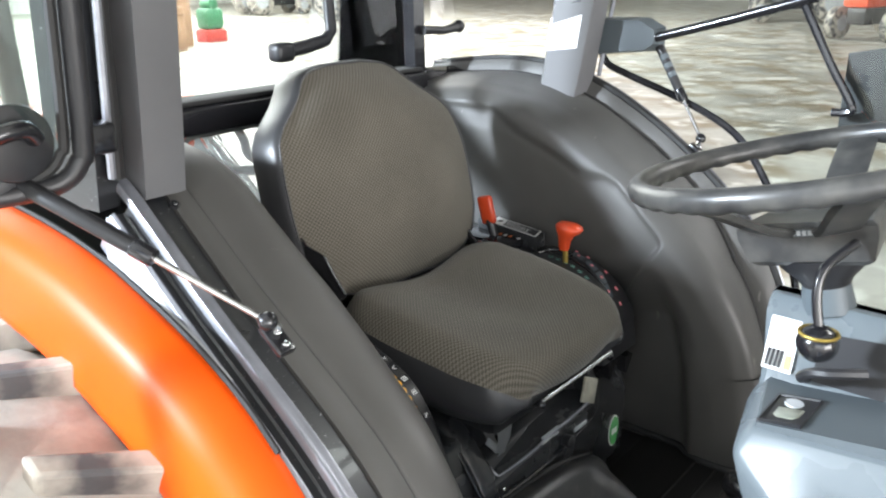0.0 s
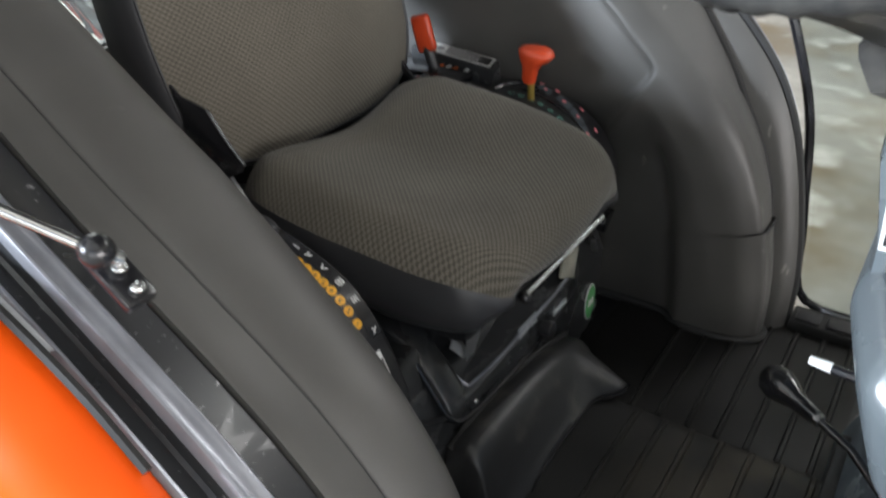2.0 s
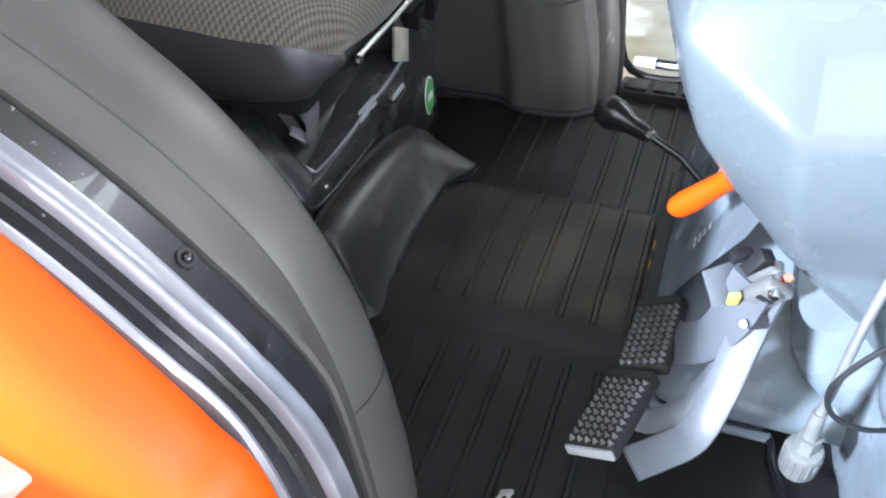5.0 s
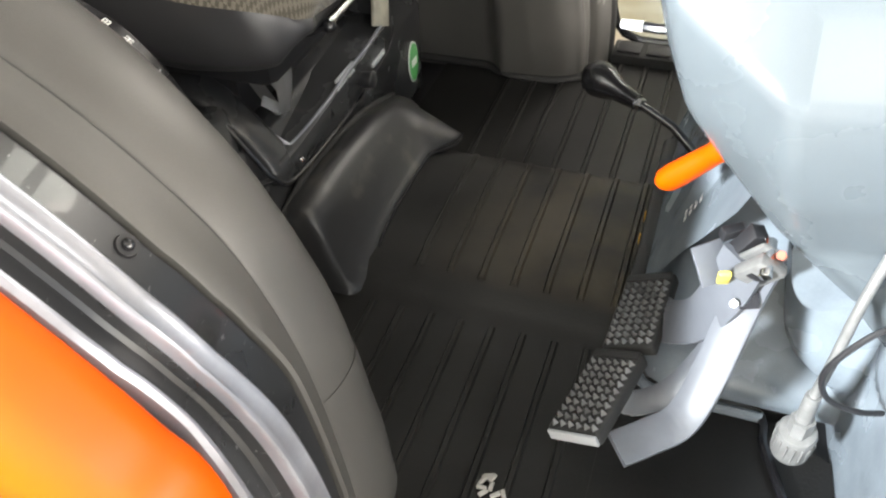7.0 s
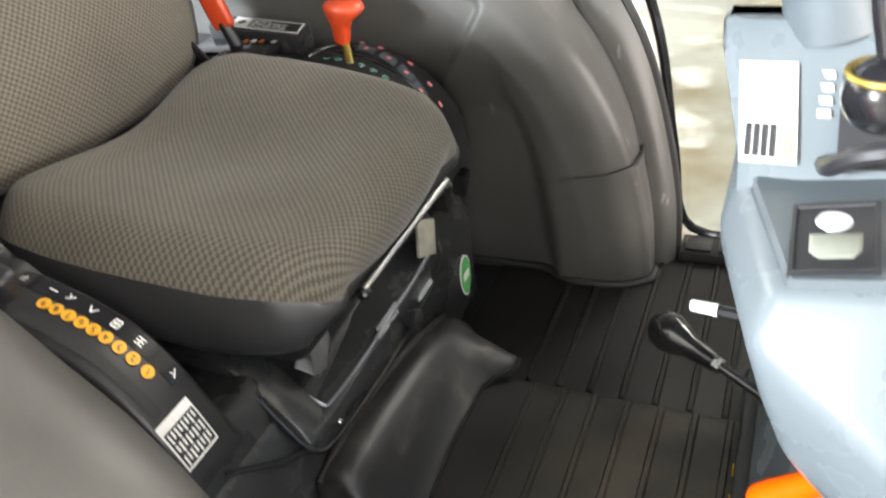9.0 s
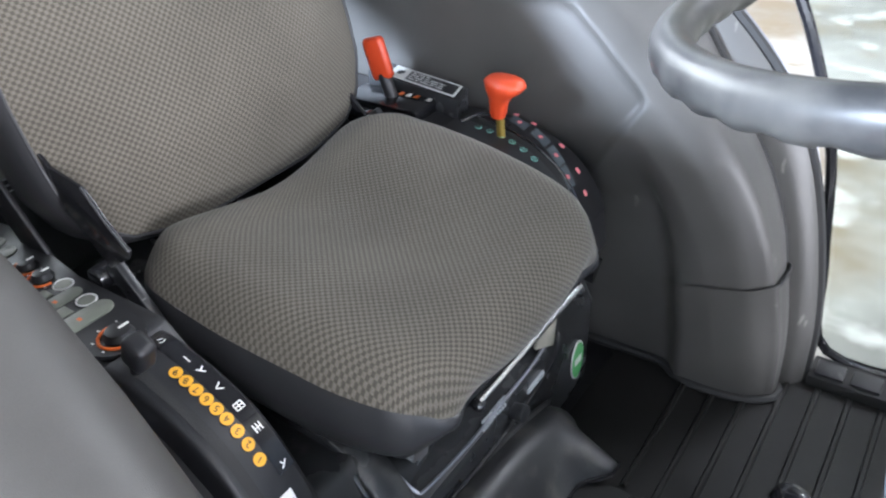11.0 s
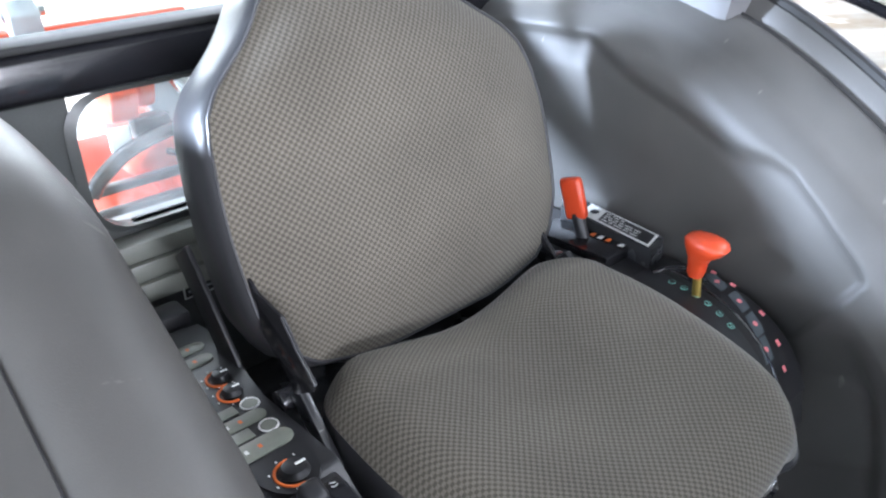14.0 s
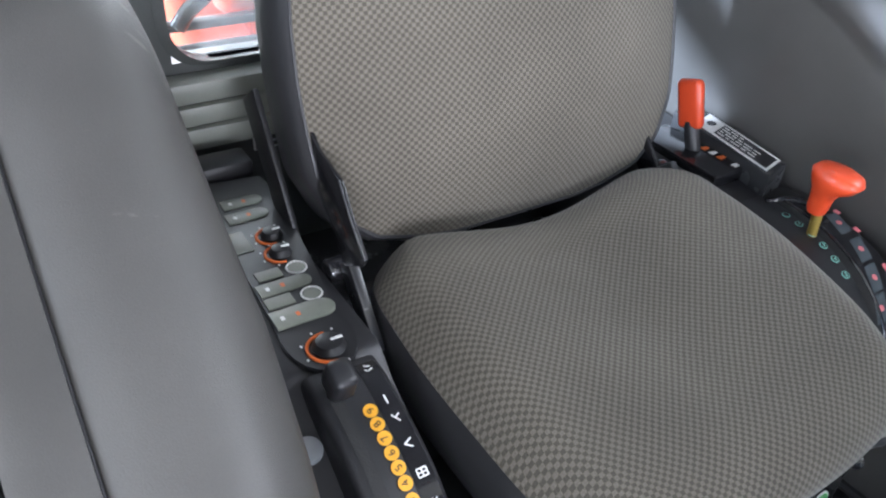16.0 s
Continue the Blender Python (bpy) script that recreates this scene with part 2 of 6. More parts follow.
def part(name, bm, mat, parent=None, label="", angle=40):
    """Links a bmesh as one mesh object, under a thing or a part where one is given."""
    bmesh.ops.recalc_face_normals(bm, faces=bm.faces)
    mesh = bpy.data.meshes.new(name)
    bm.to_mesh(mesh)
    bm.free()
    mesh.materials.append(mat)
    smooth(mesh, angle)
    ob = new(name, mesh)
    if parent is not None:
        ob.parent = parent
        ob.matrix_parent_inverse = Matrix.Translation(-parent.location)
    if label:
        tagged(ob, label)
    return ob


def thing(name, place, label, category, group="", kind=""):
    ob = new(name)
    ob.location = place
    return tagged(ob, label, category, group, kind)


def structure(name, bm, mat, label, category, angle=40):
    return tagged(part(name, bm, mat, None, "", angle), label, category, "", "structure")


def box(bm, x0, x1, y0, y1, z0, z1, bevel=0.0, m=None, segments=2):
    made = bmesh.ops.create_cube(bm, size=1)["verts"]
    bmesh.ops.scale(bm, vec=(x1 - x0, y1 - y0, z1 - z0), verts=made)
    bmesh.ops.translate(bm, vec=((x0 + x1) / 2, (y0 + y1) / 2, (z0 + z1) / 2), verts=made)
    if bevel:
        edges = list({e for v in made for e in v.link_edges})
        out = bmesh.ops.bevel(bm, geom=edges, offset=bevel, segments=segments, profile=0.5, affect="EDGES")
        made = list({v for f in out["faces"] for v in f.verts} | {v for v in made if v.is_valid})
    if m is not None:
        bmesh.ops.transform(bm, matrix=m, verts=made)
    return bm


def boxed(*a, **k):
    return box(bmesh.new(), *a, **k)


def loft(rings, closed=False, caps=False, bm=None):
    """A skin over rows of points; closed joins each row's ends."""
    bm = bm or bmesh.new()
    rows = [[bm.verts.new(p) for p in r] for r in rings]
    for a, b in zip(rows, rows[1:]):
        k = len(a)
        for i in range(k if closed else k - 1):
            j = (i + 1) % k
            bm.faces.new((a[i], a[j], b[j], b[i]))
    if caps:
        for r in (rows[0], rows[-1]):
            bm.faces.new(r)
    return bm


def tube(points, radius, sides=12, bm=None, ring=False, flat=1.0):
    """A round bar along points. radius: one number or one for each point."""
    pts = [Vector(p) for p in points]
    k = len(pts)
    radii = [radius] * k if isinstance(radius, (int, float)) else list(radius)
    rows, side = [], None
    for i, p in enumerate(pts):
        a = pts[(i - 1) % k] if ring or i else pts[i]
        b = pts[(i + 1) % k] if ring or i < k - 1 else pts[i]
        d = (b - a).normalized()
        if side is None:
            side = d.orthogonal().normalized()
        side = (side - d * side.dot(d)).normalized()
        up = d.cross(side)
        rows.append([p + radii[i] * (math.cos(q) * side + flat * math.sin(q) * up) for q in (2 * math.pi * j / sides for j in range(sides))])
    if ring:
        rows.append(rows[0])
        out = loft(rows, True, False, bm)
        bmesh.ops.remove_doubles(out, verts=out.verts, dist=1e-6)
        return out
    return loft(rows, True, True, bm)


def spline(ctrl, per=6):
    """Smooth points through control points."""
    c = [Vector(p) for p in ctrl]
    c = [c[0] * 2 - c[1]] + c + [c[-1] * 2 - c[-2]]
    out = []
    for i in range(1, len(c) - 2):
        for j in range(per):
            t = j / per
            out.append(0.5 * (2 * c[i] + (c[i + 1] - c[i - 1]) * t + (2 * c[i - 1] - 5 * c[i] + 4 * c[i + 1] - c[i + 2]) * t * t
                              + (3 * c[i] - c[i - 1] - 3 * c[i + 1] + c[i + 2]) * t ** 3))
    return out + [c[-2]]


def prism(outline, y0, y1, bevel=0.0, bm=None):
    """An outline in x and z, drawn out along y."""
    bm = bm or bmesh.new()
    a = [bm.verts.new((x, y0, z)) for x, z in outline]
    b = [bm.verts.new((x, y1, z)) for x, z in outline]
    k = len(a)
    bm.faces.new(a)
    bm.faces.new(b)
    for i in range(k):
        bm.faces.new((a[i], a[(i + 1) % k], b[(i + 1) % k], b[i]))
    if bevel:
        bmesh.ops.recalc_face_normals(bm, faces=bm.faces)
        bmesh.ops.bevel(bm, geom=[e for e in bm.edges if e.calc_face_angle(0) > 0.5], offset=bevel, segments=2, profile=0.5, affect="EDGES")
    return bm


def cyl(a, b, r0, r1=None, sides=20, bm=None, bevel=0.0):
    r1 = r0 if r1 is None else r1
    a, b = Vector(a), Vector(b)
    if not bevel:
        return tube([a, b], [r0, r1], sides, bm)
    d = (b - a).normalized() * bevel
    return tube([a, a + d * 0.3, a + d, b - d, b - d * 0.3, b], [r0 - bevel, r0 - bevel * 0.3, r0, r1, r1 - bevel * 0.3, r1 - bevel], sides, bm)


def ball(place, r, scale=(1, 1, 1), m=None, bm=None, seg=20):
    bm = bm or bmesh.new()
    made = bmesh.ops.create_uvsphere(bm, u_segments=seg, v_segments=seg // 2 + 2, radius=r)["verts"]
    bmesh.ops.scale(bm, vec=scale, verts=made)
    if m is not None:
        bmesh.ops.transform(bm, matrix=m, verts=made)
    bmesh.ops.translate(bm, vec=place, verts=made)
    return bm


# ---------------------------------------------------------------- shed
GROUND = -0.78
bm = bmesh.new()
bmesh.ops.create_grid(bm, x_segments=4, y_segments=4, size=400, matrix=Matrix.Translation((0, 0, GROUND)))
structure("ground", bm, CONCRETE, "worn pale grey concrete shed floor with stains", "floor")


def sheet_wall(name, x0, y0, x1, y1, z0, z1):
    """A corrugated sheet wall between two points of the plan."""
    a, b = Vector((x0, y0, 0)), Vector((x1, y1, 0))
    k = int((b - a).length / 0.1)
    side = Vector((-(b - a).y, (b - a).x, 0)).normalized()
    front = [a.lerp(b, i / k) + side * (0.02 if i % 4 < 2 else -0.02) for i in range(k + 1)]
    ring = [p for p in front] + [p + side * 0.1 for p in reversed(front)]
    bm = loft([[p + Vector((0, 0, z)) for p in ring] for z in (z0, z1)], True, True)
    return structure(name, bm, SHED_WALL, "pale corrugated steel sheet shed wall", "wall", 20)


sheet_wall("wall_north", 12, 42, -45, 42, GROUND, 6.0)
sheet_wall("wall_west", -45, 42, -45, -8, GROUND, 6.0)
# unseen walls; ends and gaps set by where sun and lamps should reach
sheet_wall("wall_east", 12, 0.9, 12, 42, GROUND, 6.0)
sheet_wall("wall_south", -45, -8, -9, -8, GROUND, 6.0)
sheet_wall("wall_south_2", -1.75, -8, 0.9, -8, GROUND, 6.0)
sheet_wall("wall_south_3", 10.0, -8, 12, -8, GROUND, 6.0)
# shed roof out of view, added to hold the sun off the cab
structure("ceiling", boxed(-45.2, 12.2, -8.2, 42.2, 6.0, 6.1), SHED_WALL, "pale sheet steel shed roof, unseen, keeping the sun off the cab", "ceiling")

# ---------------------------------------------------------------- cab shell
structure("floor", boxed(-0.82, 0.85, -0.66, 0.66, -0.06, -0.012), BLACK, "black painted steel cab floor plate", "floor")
# cab roof out of view, added so light enters only by the openings
structure("ceiling_cab", boxed(-0.9, 0.9, -0.62, 0.62, 1.62, 1.7, 0.03), PILLAR_GREY, "grey cab roof lining, unseen, keeping light to the openings", "ceiling")

OUTER = spline([(-0.86, 0, 0.86), (-0.62, 0, 0.885), (-0.47, 0, 0.88), (-0.35, 0, 0.85), (-0.24, 0, 0.80), (-0.12, 0, 0.725), (-0.02, 0, 0.645),
                (0.06, 0, 0.568), (0.12, 0, 0.49), (0.165, 0, 0.39), (0.2, 0, 0.25), (0.22, 0, 0.12), (0.224, 0, -0.012)], 6)


def offset_curve(points, d):
    """Moves a curve in x and z towards its inside by d."""
    out = []
    for i, p in enumerate(points):
        a, b = points[max(i - 1, 0)], points[min(i + 1, len(points) - 1)]
        t = (b - a).normalized()
        out.append(p + Vector((t.z, 0, -t.x)) * d)
    return out


CORE = Vector((-0.9, 0, -0.3))
# how far the bands beside the near arch draw inwards along it
EDGE_TAPER = ([-0.37, -0.1, 0.1, 0.13, 0.147, 0.165], [0.012, 0.005, 0.004, 0.009, 0.017, 0.028])
RIDGE_TAPER = ([-0.37, 0.0, 0.11, 0.139, 0.164, 0.18], [0.001, 0.0, 0.0, 0.006, 0.021, 0.032])
RIM_TAPER = ([-0.37, -0.1, 0.0, 0.1, 0.12, 0.15], [0.005, 0.003, 0.0, 0.0, 0.002, 0.012])
# how far the near shoulder swells inwards along the arch
SHOULDER_X = [-0.86, -0.45, -0.37, -0.25, -0.18, -0.1, -0.03, 0.02, 0.06, 0.1, 0.13, 0.15, 0.17, 0.184, 0.19]
SHOULDER_Y = [0.018, 0.021, 0.024, 0.026, 0.028, 0.022, 0.013, 0.009, 0.003, -0.004, -0.01, -0.008, -0.002, 0.008, 0.026]


def arch_skin(side, section, pts):
    rings = []
    for y, d in section:
        fade = min(1.0, max(0.0, (0.475 - y) / 0.06)) if side < 0 else 0.0
        lean = [fade * float(np.interp(p.x, SHOULDER_X, SHOULDER_Y)) for p in pts]
        if side < 0 and y > 0.508:
            lean = [float(np.interp(y, [0.508, 0.56, 0.6, 0.635], [0.0, np.interp(p.x, *EDGE_TAPER), np.interp(p.x, *RIDGE_TAPER), np.interp(p.x, *RIM_TAPER)])) for p in pts]
        # along the top the far cover reaches further out over the trim
        reach, shift, climb = 0.0, 0.0, [min(1.0, max(0.0, (p.z - 0.52) / 0.12)) for p in pts]
        if side > 0 and y < 0.55:
            reach, shift = -0.029 * min(1.0, max(0.0, (y - 0.45) / 0.09)), 0.013 * min(1.0, max(0.0, (y - 0.45) / 0.09))
        elif side > 0:
            shift = 0.013 * min(1.0, max(0.0, (0.588 - y) / 0.036))
        swell = 0.02 * min(1.0, max(0.0, (0.586 - y) / 0.03)) if side > 0 else 0.0
        if d < 0.16:
            rings.append([Vector((p.x + swell * min(1.0, max(0.0, (0.56 - p.z) / 0.25)), side * (y + shift * w) + e, max(p.z, -0.012)))
                          for p, e, w in zip([a.lerp(b, w) for a, b, w in zip(offset_curve(pts, d), offset_curve(pts, d + reach), climb)], lean, climb)])
        else:
            rings.append([Vector((0, side * y + e, 0)) + p.lerp(CORE, min(1, (d - 0.15) / 0.6)) for p, e in zip(offset_curve(pts, 0.15), lean)])
    return loft(rings)


INNER = spline([(-0.86, 0, 0.86), (-0.62, 0, 0.875), (-0.47, 0, 0.862), (-0.385, 0, 0.835), (-0.315, 0, 0.788), (-0.21, 0, 0.712), (-0.1, 0, 0.64), (-0.03, 0, 0.594), (0.03, 0, 0.549),
                (0.082, 0, 0.498), (0.12, 0, 0.45), (0.147, 0, 0.39), (0.17, 0, 0.3), (0.185, 0, 0.15), (0.19, 0, -0.012)], 6)


def dense(section, k):
    """More points along a cross section, keeping its ends."""
    pts = spline([(y, d, 0) for y, d in section], k)
    return [(p.x, p.y) for p in pts]


def bulged(bm, side):
    """Sinks the wall of the arch behind a stepped line, as moulded."""
    line = [(-0.52, 0.79), (-0.42, 0.735), (-0.35, 0.71), (-0.289, 0.682), (-0.255, 0.668), (-0.205, 0.666), (-0.175, 0.654), (-0.137, 0.62), (-0.107, 0.59), (-0.07, 0.555), (-0.05, 0.53)]
    for v in bm.verts:
        if abs(v.co.y) < 0.46 and v.co.x < -0.04:
            edge = float(np.interp(v.co.x, [p[0] for p in line], [p[1] for p in line]))
            inside = min(1.0, max(0.0, (edge - v.co.z) / 0.013)) * min(1.0, max(0.0, (-0.05 - v.co.x) / 0.012))
            v.co.y += side * 0.009 * inside * min(1.0, max(0.0, (v.co.z - 0.522 - (v.co.x + 0.056) * 1.6) / 0.012))
    return bm


def leaning(bm):
    """The far wall draws back towards the floor."""
    for v in bm.verts:
        edge = float(np.interp(v.co.z, [0.0, 0.15, 0.25, 0.35, 0.5], [0.03, 0.026, 0.018, 0.0, -0.05]))
        v.co.y += 0.034 * min(1.0, max(0.0, (edge - v.co.x) / 0.028)) * min(1.0, max(0.0, (0.47 - v.co.z) / 0.12))
        v.co.y += 0.07 * min(1.0, max(0.0, 1 - v.co.z / 0.45)) * min(1.0, max(0.0, (0.55 - v.co.y) / 0.12))
    return bm


FAR_COVER = [(0.546, 0.07), (0.54, 0.061), (0.5, 0.058), (0.47, 0.06), (0.447, 0.063), (0.428, 0.08), (0.413, 0.105), (0.405, 0.15)]
NEAR_COVER = [(0.5081, 0.029), (0.507, 0.0255), (0.5, 0.0215), (0.484, 0.0175), (0.465, 0.0162), (0.448, 0.0188), (0.433, 0.027), (0.419, 0.044), (0.409, 0.068), (0.402, 0.1), (0.399, 0.15)]
WALL = [(0.398, 0.3), (0.395, 0.72)]
for side, curve, cover in ((1, OUTER, FAR_COVER), (-1, INNER, NEAR_COVER)):
    f = thing("wheel_arch", (0, side * 0.5, 0), "grey moulded plastic wheel arch cover beside the seat", "wheel arch", "wheel arches", "structure")
    cut = next(i for i, p in enumerate(curve) if p.z < 0.27)
    sec = dense(cover, 5) + [(0.3985 + 0.006 * (1 - k / 24), 0.15 + 0.15 * k / 24) for k in range(1, 24)] + WALL
    up = arch_skin(side, sec, spline(curve[:cut + 1:2] if cut % 2 == 0 else curve[:cut:2] + [curve[cut]], 6))
    part("upper_cover", leaning(bulged(up, side)) if side > 0 else up, KHAKI, f, "", 60)
    low = arch_skin(side, [(y - 0.004, d - 0.004) for y, d in sec] if side > 0 else [(y, d - 0.001) for y, d in sec], [curve[cut] + Vector((0, 0, 0.01 if side > 0 else 0.0))] + curve[cut + 1:])
    if side > 0:
        foot = [v.co.copy() for v in leaning(low).verts if v.co.z < -0.005]
        foot = [sum(foot[max(0, i - 3):i + 4], Vector()) / len(foot[max(0, i - 3):i + 4]) for i in range(0, len(foot), 3)]
        part("foot_seal", tube([Vector((p.x + 0.002, p.y - 0.004, 0.004)) for p in foot], 0.0085, 8), RUBBER, f, "black rubber foot seal")
    part("lower_cover", low, KHAKI, f, "scuffed lower grey cover", 60)
    seam = [Vector((q.x + (0.02 if side > 0 else 0.0), side * y + (0.07 * (1 - q.z / 0.45) * min(1.0, max(0.0, (0.55 - y) / 0.12)) if side > 0 else 0.0), q.z + (0.0105 if side > 0 else 0.0))) for y, d in sec[2:38:3] for q in [offset_curve(curve, d - 0.003)[cut]]]
    if side > 0:
        part("seam", tube(seam, 0.0032, 6), BLACK, f, "dark joint between the covers")
    if side > 0:
        part("trim_band", arch_skin(side, [(0.552, 0.075), (0.554, 0.048), (0.56, 0.034), (0.574, 0.014), (0.582, 0.006), (0.588, 0.008)], curve), KHAKI, f, "smooth grey trim band")
        part("cover_seal", tube([Vector((p.x + 0.02 * min(1.0, max(0.0, (0.56 - p.z) / 0.25)), side * (0.549 + 0.013 * min(1.0, max(0.0, (p.z - 0.48) / 0.12))), p.z))
                                for a, b in zip(offset_curve(curve, 0.066), offset_curve(curve, 0.037)) for p in [a.lerp(b, min(1.0, max(0.0, (a.z - 0.46) / 0.12)))]], 0.0065, 8), RUBBER, f, "black rubber strip beside the cover")
        part("door_seal", tube([Vector((p.x, side * 0.595, p.z)) for p in offset_curve(curve, 0.004)], 0.009, 8), RUBBER, f, "black rubber door seal")
        part("frame", arch_skin(side, [(0.602, 0.01), (0.605, 0.004), (0.614, 0.006), (0.617, 0.05)], curve), FRAME_STEEL, f, "glossy black door frame")
        part("bright_strip", tube([Vector((p.x, side * 0.619, p.z)) for p in offset_curve(curve, 0.004)], 0.0028, 6), SILVER_EDGE, f, "thin bright metal strip")
    else:
        part("trim_band", arch_skin(side, [(0.5081, 0.026), (0.5093, 0.0208), (0.53, 0.0175), (0.55, 0.013), (0.5575, 0.015), (0.559, 0.03)], curve), KHAKI, f, "grey trim band")
        part("seam", tube([Vector((p.x, -0.5083, p.z)) for p in offset_curve(curve, 0.0222)], 0.0011, 6), BLACK, f, "dark joint between cover and trim band")
        front = [p for p in curve if p.x > -0.36]
        part("inner_frame", arch_skin(side, [(0.56, 0.03), (0.561, 0.019), (0.588, 0.0135), (0.5895, 0.0105)], curve), FRAME_STEEL, f, "glossy black inner frame band", 50)
        # black frame steps that catch light, coloured as bright metal
        part("bright_ridge", arch_skin(side, [(0.5895, 0.0105), (0.591, 0.004), (0.5925, 0.0016), (0.5945, 0.0012), (0.5965, 0.002), (0.6005, 0.0028), (0.605, 0.002), (0.607, 0.0012), (0.609, 0.0016), (0.6105, 0.004), (0.612, 0.012)], curve), SILVER_EDGE, f, "frame ridge coloured bright where it catches light", 30)
        part("outer_frame", arch_skin(side, [(0.612, 0.012), (0.6145, 0.022), (0.618, 0.0245), (0.6225, 0.0225), (0.6285, 0.0215), (0.6305, 0.0205)], front), FRAME_STEEL, f, "glossy black groove of the frame", 20)
        part("bright_edge", arch_skin(side, [(0.6305, 0.0205), (0.6315, 0.0188), (0.634, 0.0182), (0.6385, 0.0205), (0.641, 0.026), (0.642, 0.085)], front), SILVER_EDGE, f, "outer edge coloured bright where it catches light", 30)
        for bx in (0.087, -0.335):
            k = min(range(1, len(curve) - 1), key=lambda i: abs(curve[i].x - bx))
            q = offset_curve(curve, 0.0155)[k]
            t = (curve[k + 1] - curve[k - 1]).normalized()
            n = Vector((-t.z, 0, t.x))
            c = Vector((q.x, side * (0.568 if bx > 0 else 0.545), q.z))
            bo = part("bolt", cyl(c - n * 0.002, c + n * 0.0022, 0.0088, 0.008, 18), BLACK, f, "black round bolt")
            part("bolt_head", ball(c + n * 0.002, 0.0048, (1, 1, 1)), BLACK_GLOSS, bo)

# rear wall with its low window
bm = bmesh.new()
box(bm, -0.83, -0.79, -0.66, 0.66, 0.0, 0.60)
box(bm, -0.83, -0.79, -0.66, -0.285, 0.60, 0.79)
box(bm, -0.83, -0.79, 0.285, 0.66, 0.60, 0.79)
structure("wall_rear", bm, REAR_WALL, "dark moulded rear cab wall below the windows", "wall")
corner = lambda cy, cz, a0, r=0.05: [(cy + r * math.cos(radians(a0 + 90 * i / 5)), cz + r * math.sin(radians(a0 + 90 * i / 5))) for i in range(6)]
ring = corner(0.235, 0.735, 0) + corner(-0.235, 0.735, 90) + corner(-0.235, 0.65, 180) + corner(0.235, 0.65, 270)
wl = thing("window_low", (-0.8, 0, 0.6), "low rear window with rounded corners in a black seal", "window", "", "structure")
bm = loft([[(-0.785, y * 1.05, 0.6925 + (z - 0.6925) * 1.06) for y, z in ring], [(-0.781, y, z) for y, z in ring], [(-0.81, y, z) for y, z in ring]], True, False)
part("window_frame", bm, REAR_WALL, wl)
g = part("pane", loft([[(-0.805, y, z) for y, z in ring], [(-0.809, y, z) for y, z in ring]], True, True), HAZED_GLASS, wl)
g.visible_shadow = False
rail = thing("rear_rail", (-0.8, 0, 0.79), "thick glossy black rail between the rear windows", "rail", "", "structure")
part("bar", boxed(-0.845, -0.772, -0.62, 0.47, 0.79, 0.852, 0.012, segments=3), BLACK_GLOSS, rail)
part("seal", boxed(-0.85, -0.775, -0.46, 0.45, 0.8525, 0.862, 0.003), RUBBER, rail, "matt rubber seal")
# ledge under the low window
lg = thing("rear_ledge", (-0.77, 0, 0.45), "grey-green moulded ledge with grooves below the rear window", "ledge", "", "structure")
for z0, z1, xo in ((0.5, 0.5285, -0.738), (0.531, 0.5565, -0.744), (0.559, 0.586, -0.75)):
    part("step", boxed(-0.79, xo, -0.39, 0.39, z0, z1, 0.002), LEDGE, lg)

# rear window, its posts and the bent corner sills
rw = thing("window_rear", (-0.82, 0, 0.86), "large clear rear window between black posts", "window", "", "structure")
g = part("pane", boxed(-0.826, -0.822, -0.43, 0.43, 0.86, 1.6), GLASS, rw)
g.visible_shadow = False
for side in (1, -1):
    part("post", loft([[(-0.845, side * 0.432, z), (-0.79, side * 0.436, z), (-0.79, side * 0.475, z), (-0.845, side * 0.48, z)] for z in (0.79, 0.9, 1.62)], True, True), BLACK_GLOSS, rw)
    bend = spline([(-0.835, side * 0.47, 0), (-0.83, side * 0.53, 0), (-0.79, side * 0.585, 0), (-0.72, side * 0.608, 0), (-0.6, side * 0.615, 0), (-0.48, side * 0.612, 0)], 5)
    inset = [p + Vector((0.03 if p.x < -0.8 else 0.0, -side * 0.04, 0)) for p in bend]
    part("corner_sill", loft([[p + Vector((0, 0, 0.80)) for p in inset], [p + Vector((0, 0, 0.842)) for p in inset], [p.lerp(q, 0.6) + Vector((0, 0, 0.853)) for p, q in zip(inset, bend)],
                              [p + Vector((0, 0, 0.85)) for p in bend], [p + Vector((0, 0, 0.78)) for p in bend]]), BLACK_GLOSS, rw, "curved black corner sill")
    g = part("corner_pane", loft([[p + Vector((0, 0, z)) for p in bend] for z in (0.85, 1.6)]), GLASS, rw, "bent clear corner glass")
    g.visible_shadow = False
h = thing("grab_bar", (-0.79, 0.06, 0.93), "black angled rear window grab bar", "grab bar")
part("grip", tube([(-0.78, -0.0, 0.938), (-0.775, 0.06, 0.945), (-0.775, 0.12, 0.955), (-0.776, 0.14, 0.975), (-0.785, 0.143, 1.1), (-0.82, 0.143, 1.25)], [0.015, 0.016, 0.015, 0.0145, 0.013, 0.013], 12), BLACK, h)
part("end_block", boxed(-0.8, -0.755, -0.03, 0.02, 0.918, 0.96, 0.012, segments=3), BLACK, h)
h = thing("window_latch", (-0.79, 0.5, 0.94), "black rear window latch with a round knob", "latch")
part("arm", tube([(-0.78, 0.46, 0.955), (-0.77, 0.53, 0.95), (-0.765, 0.575, 0.957)], [0.012, 0.011, 0.013], 10), BLACK, h)
part("knob", ball((-0.765, 0.585, 0.958), 0.017), BLACK, h)

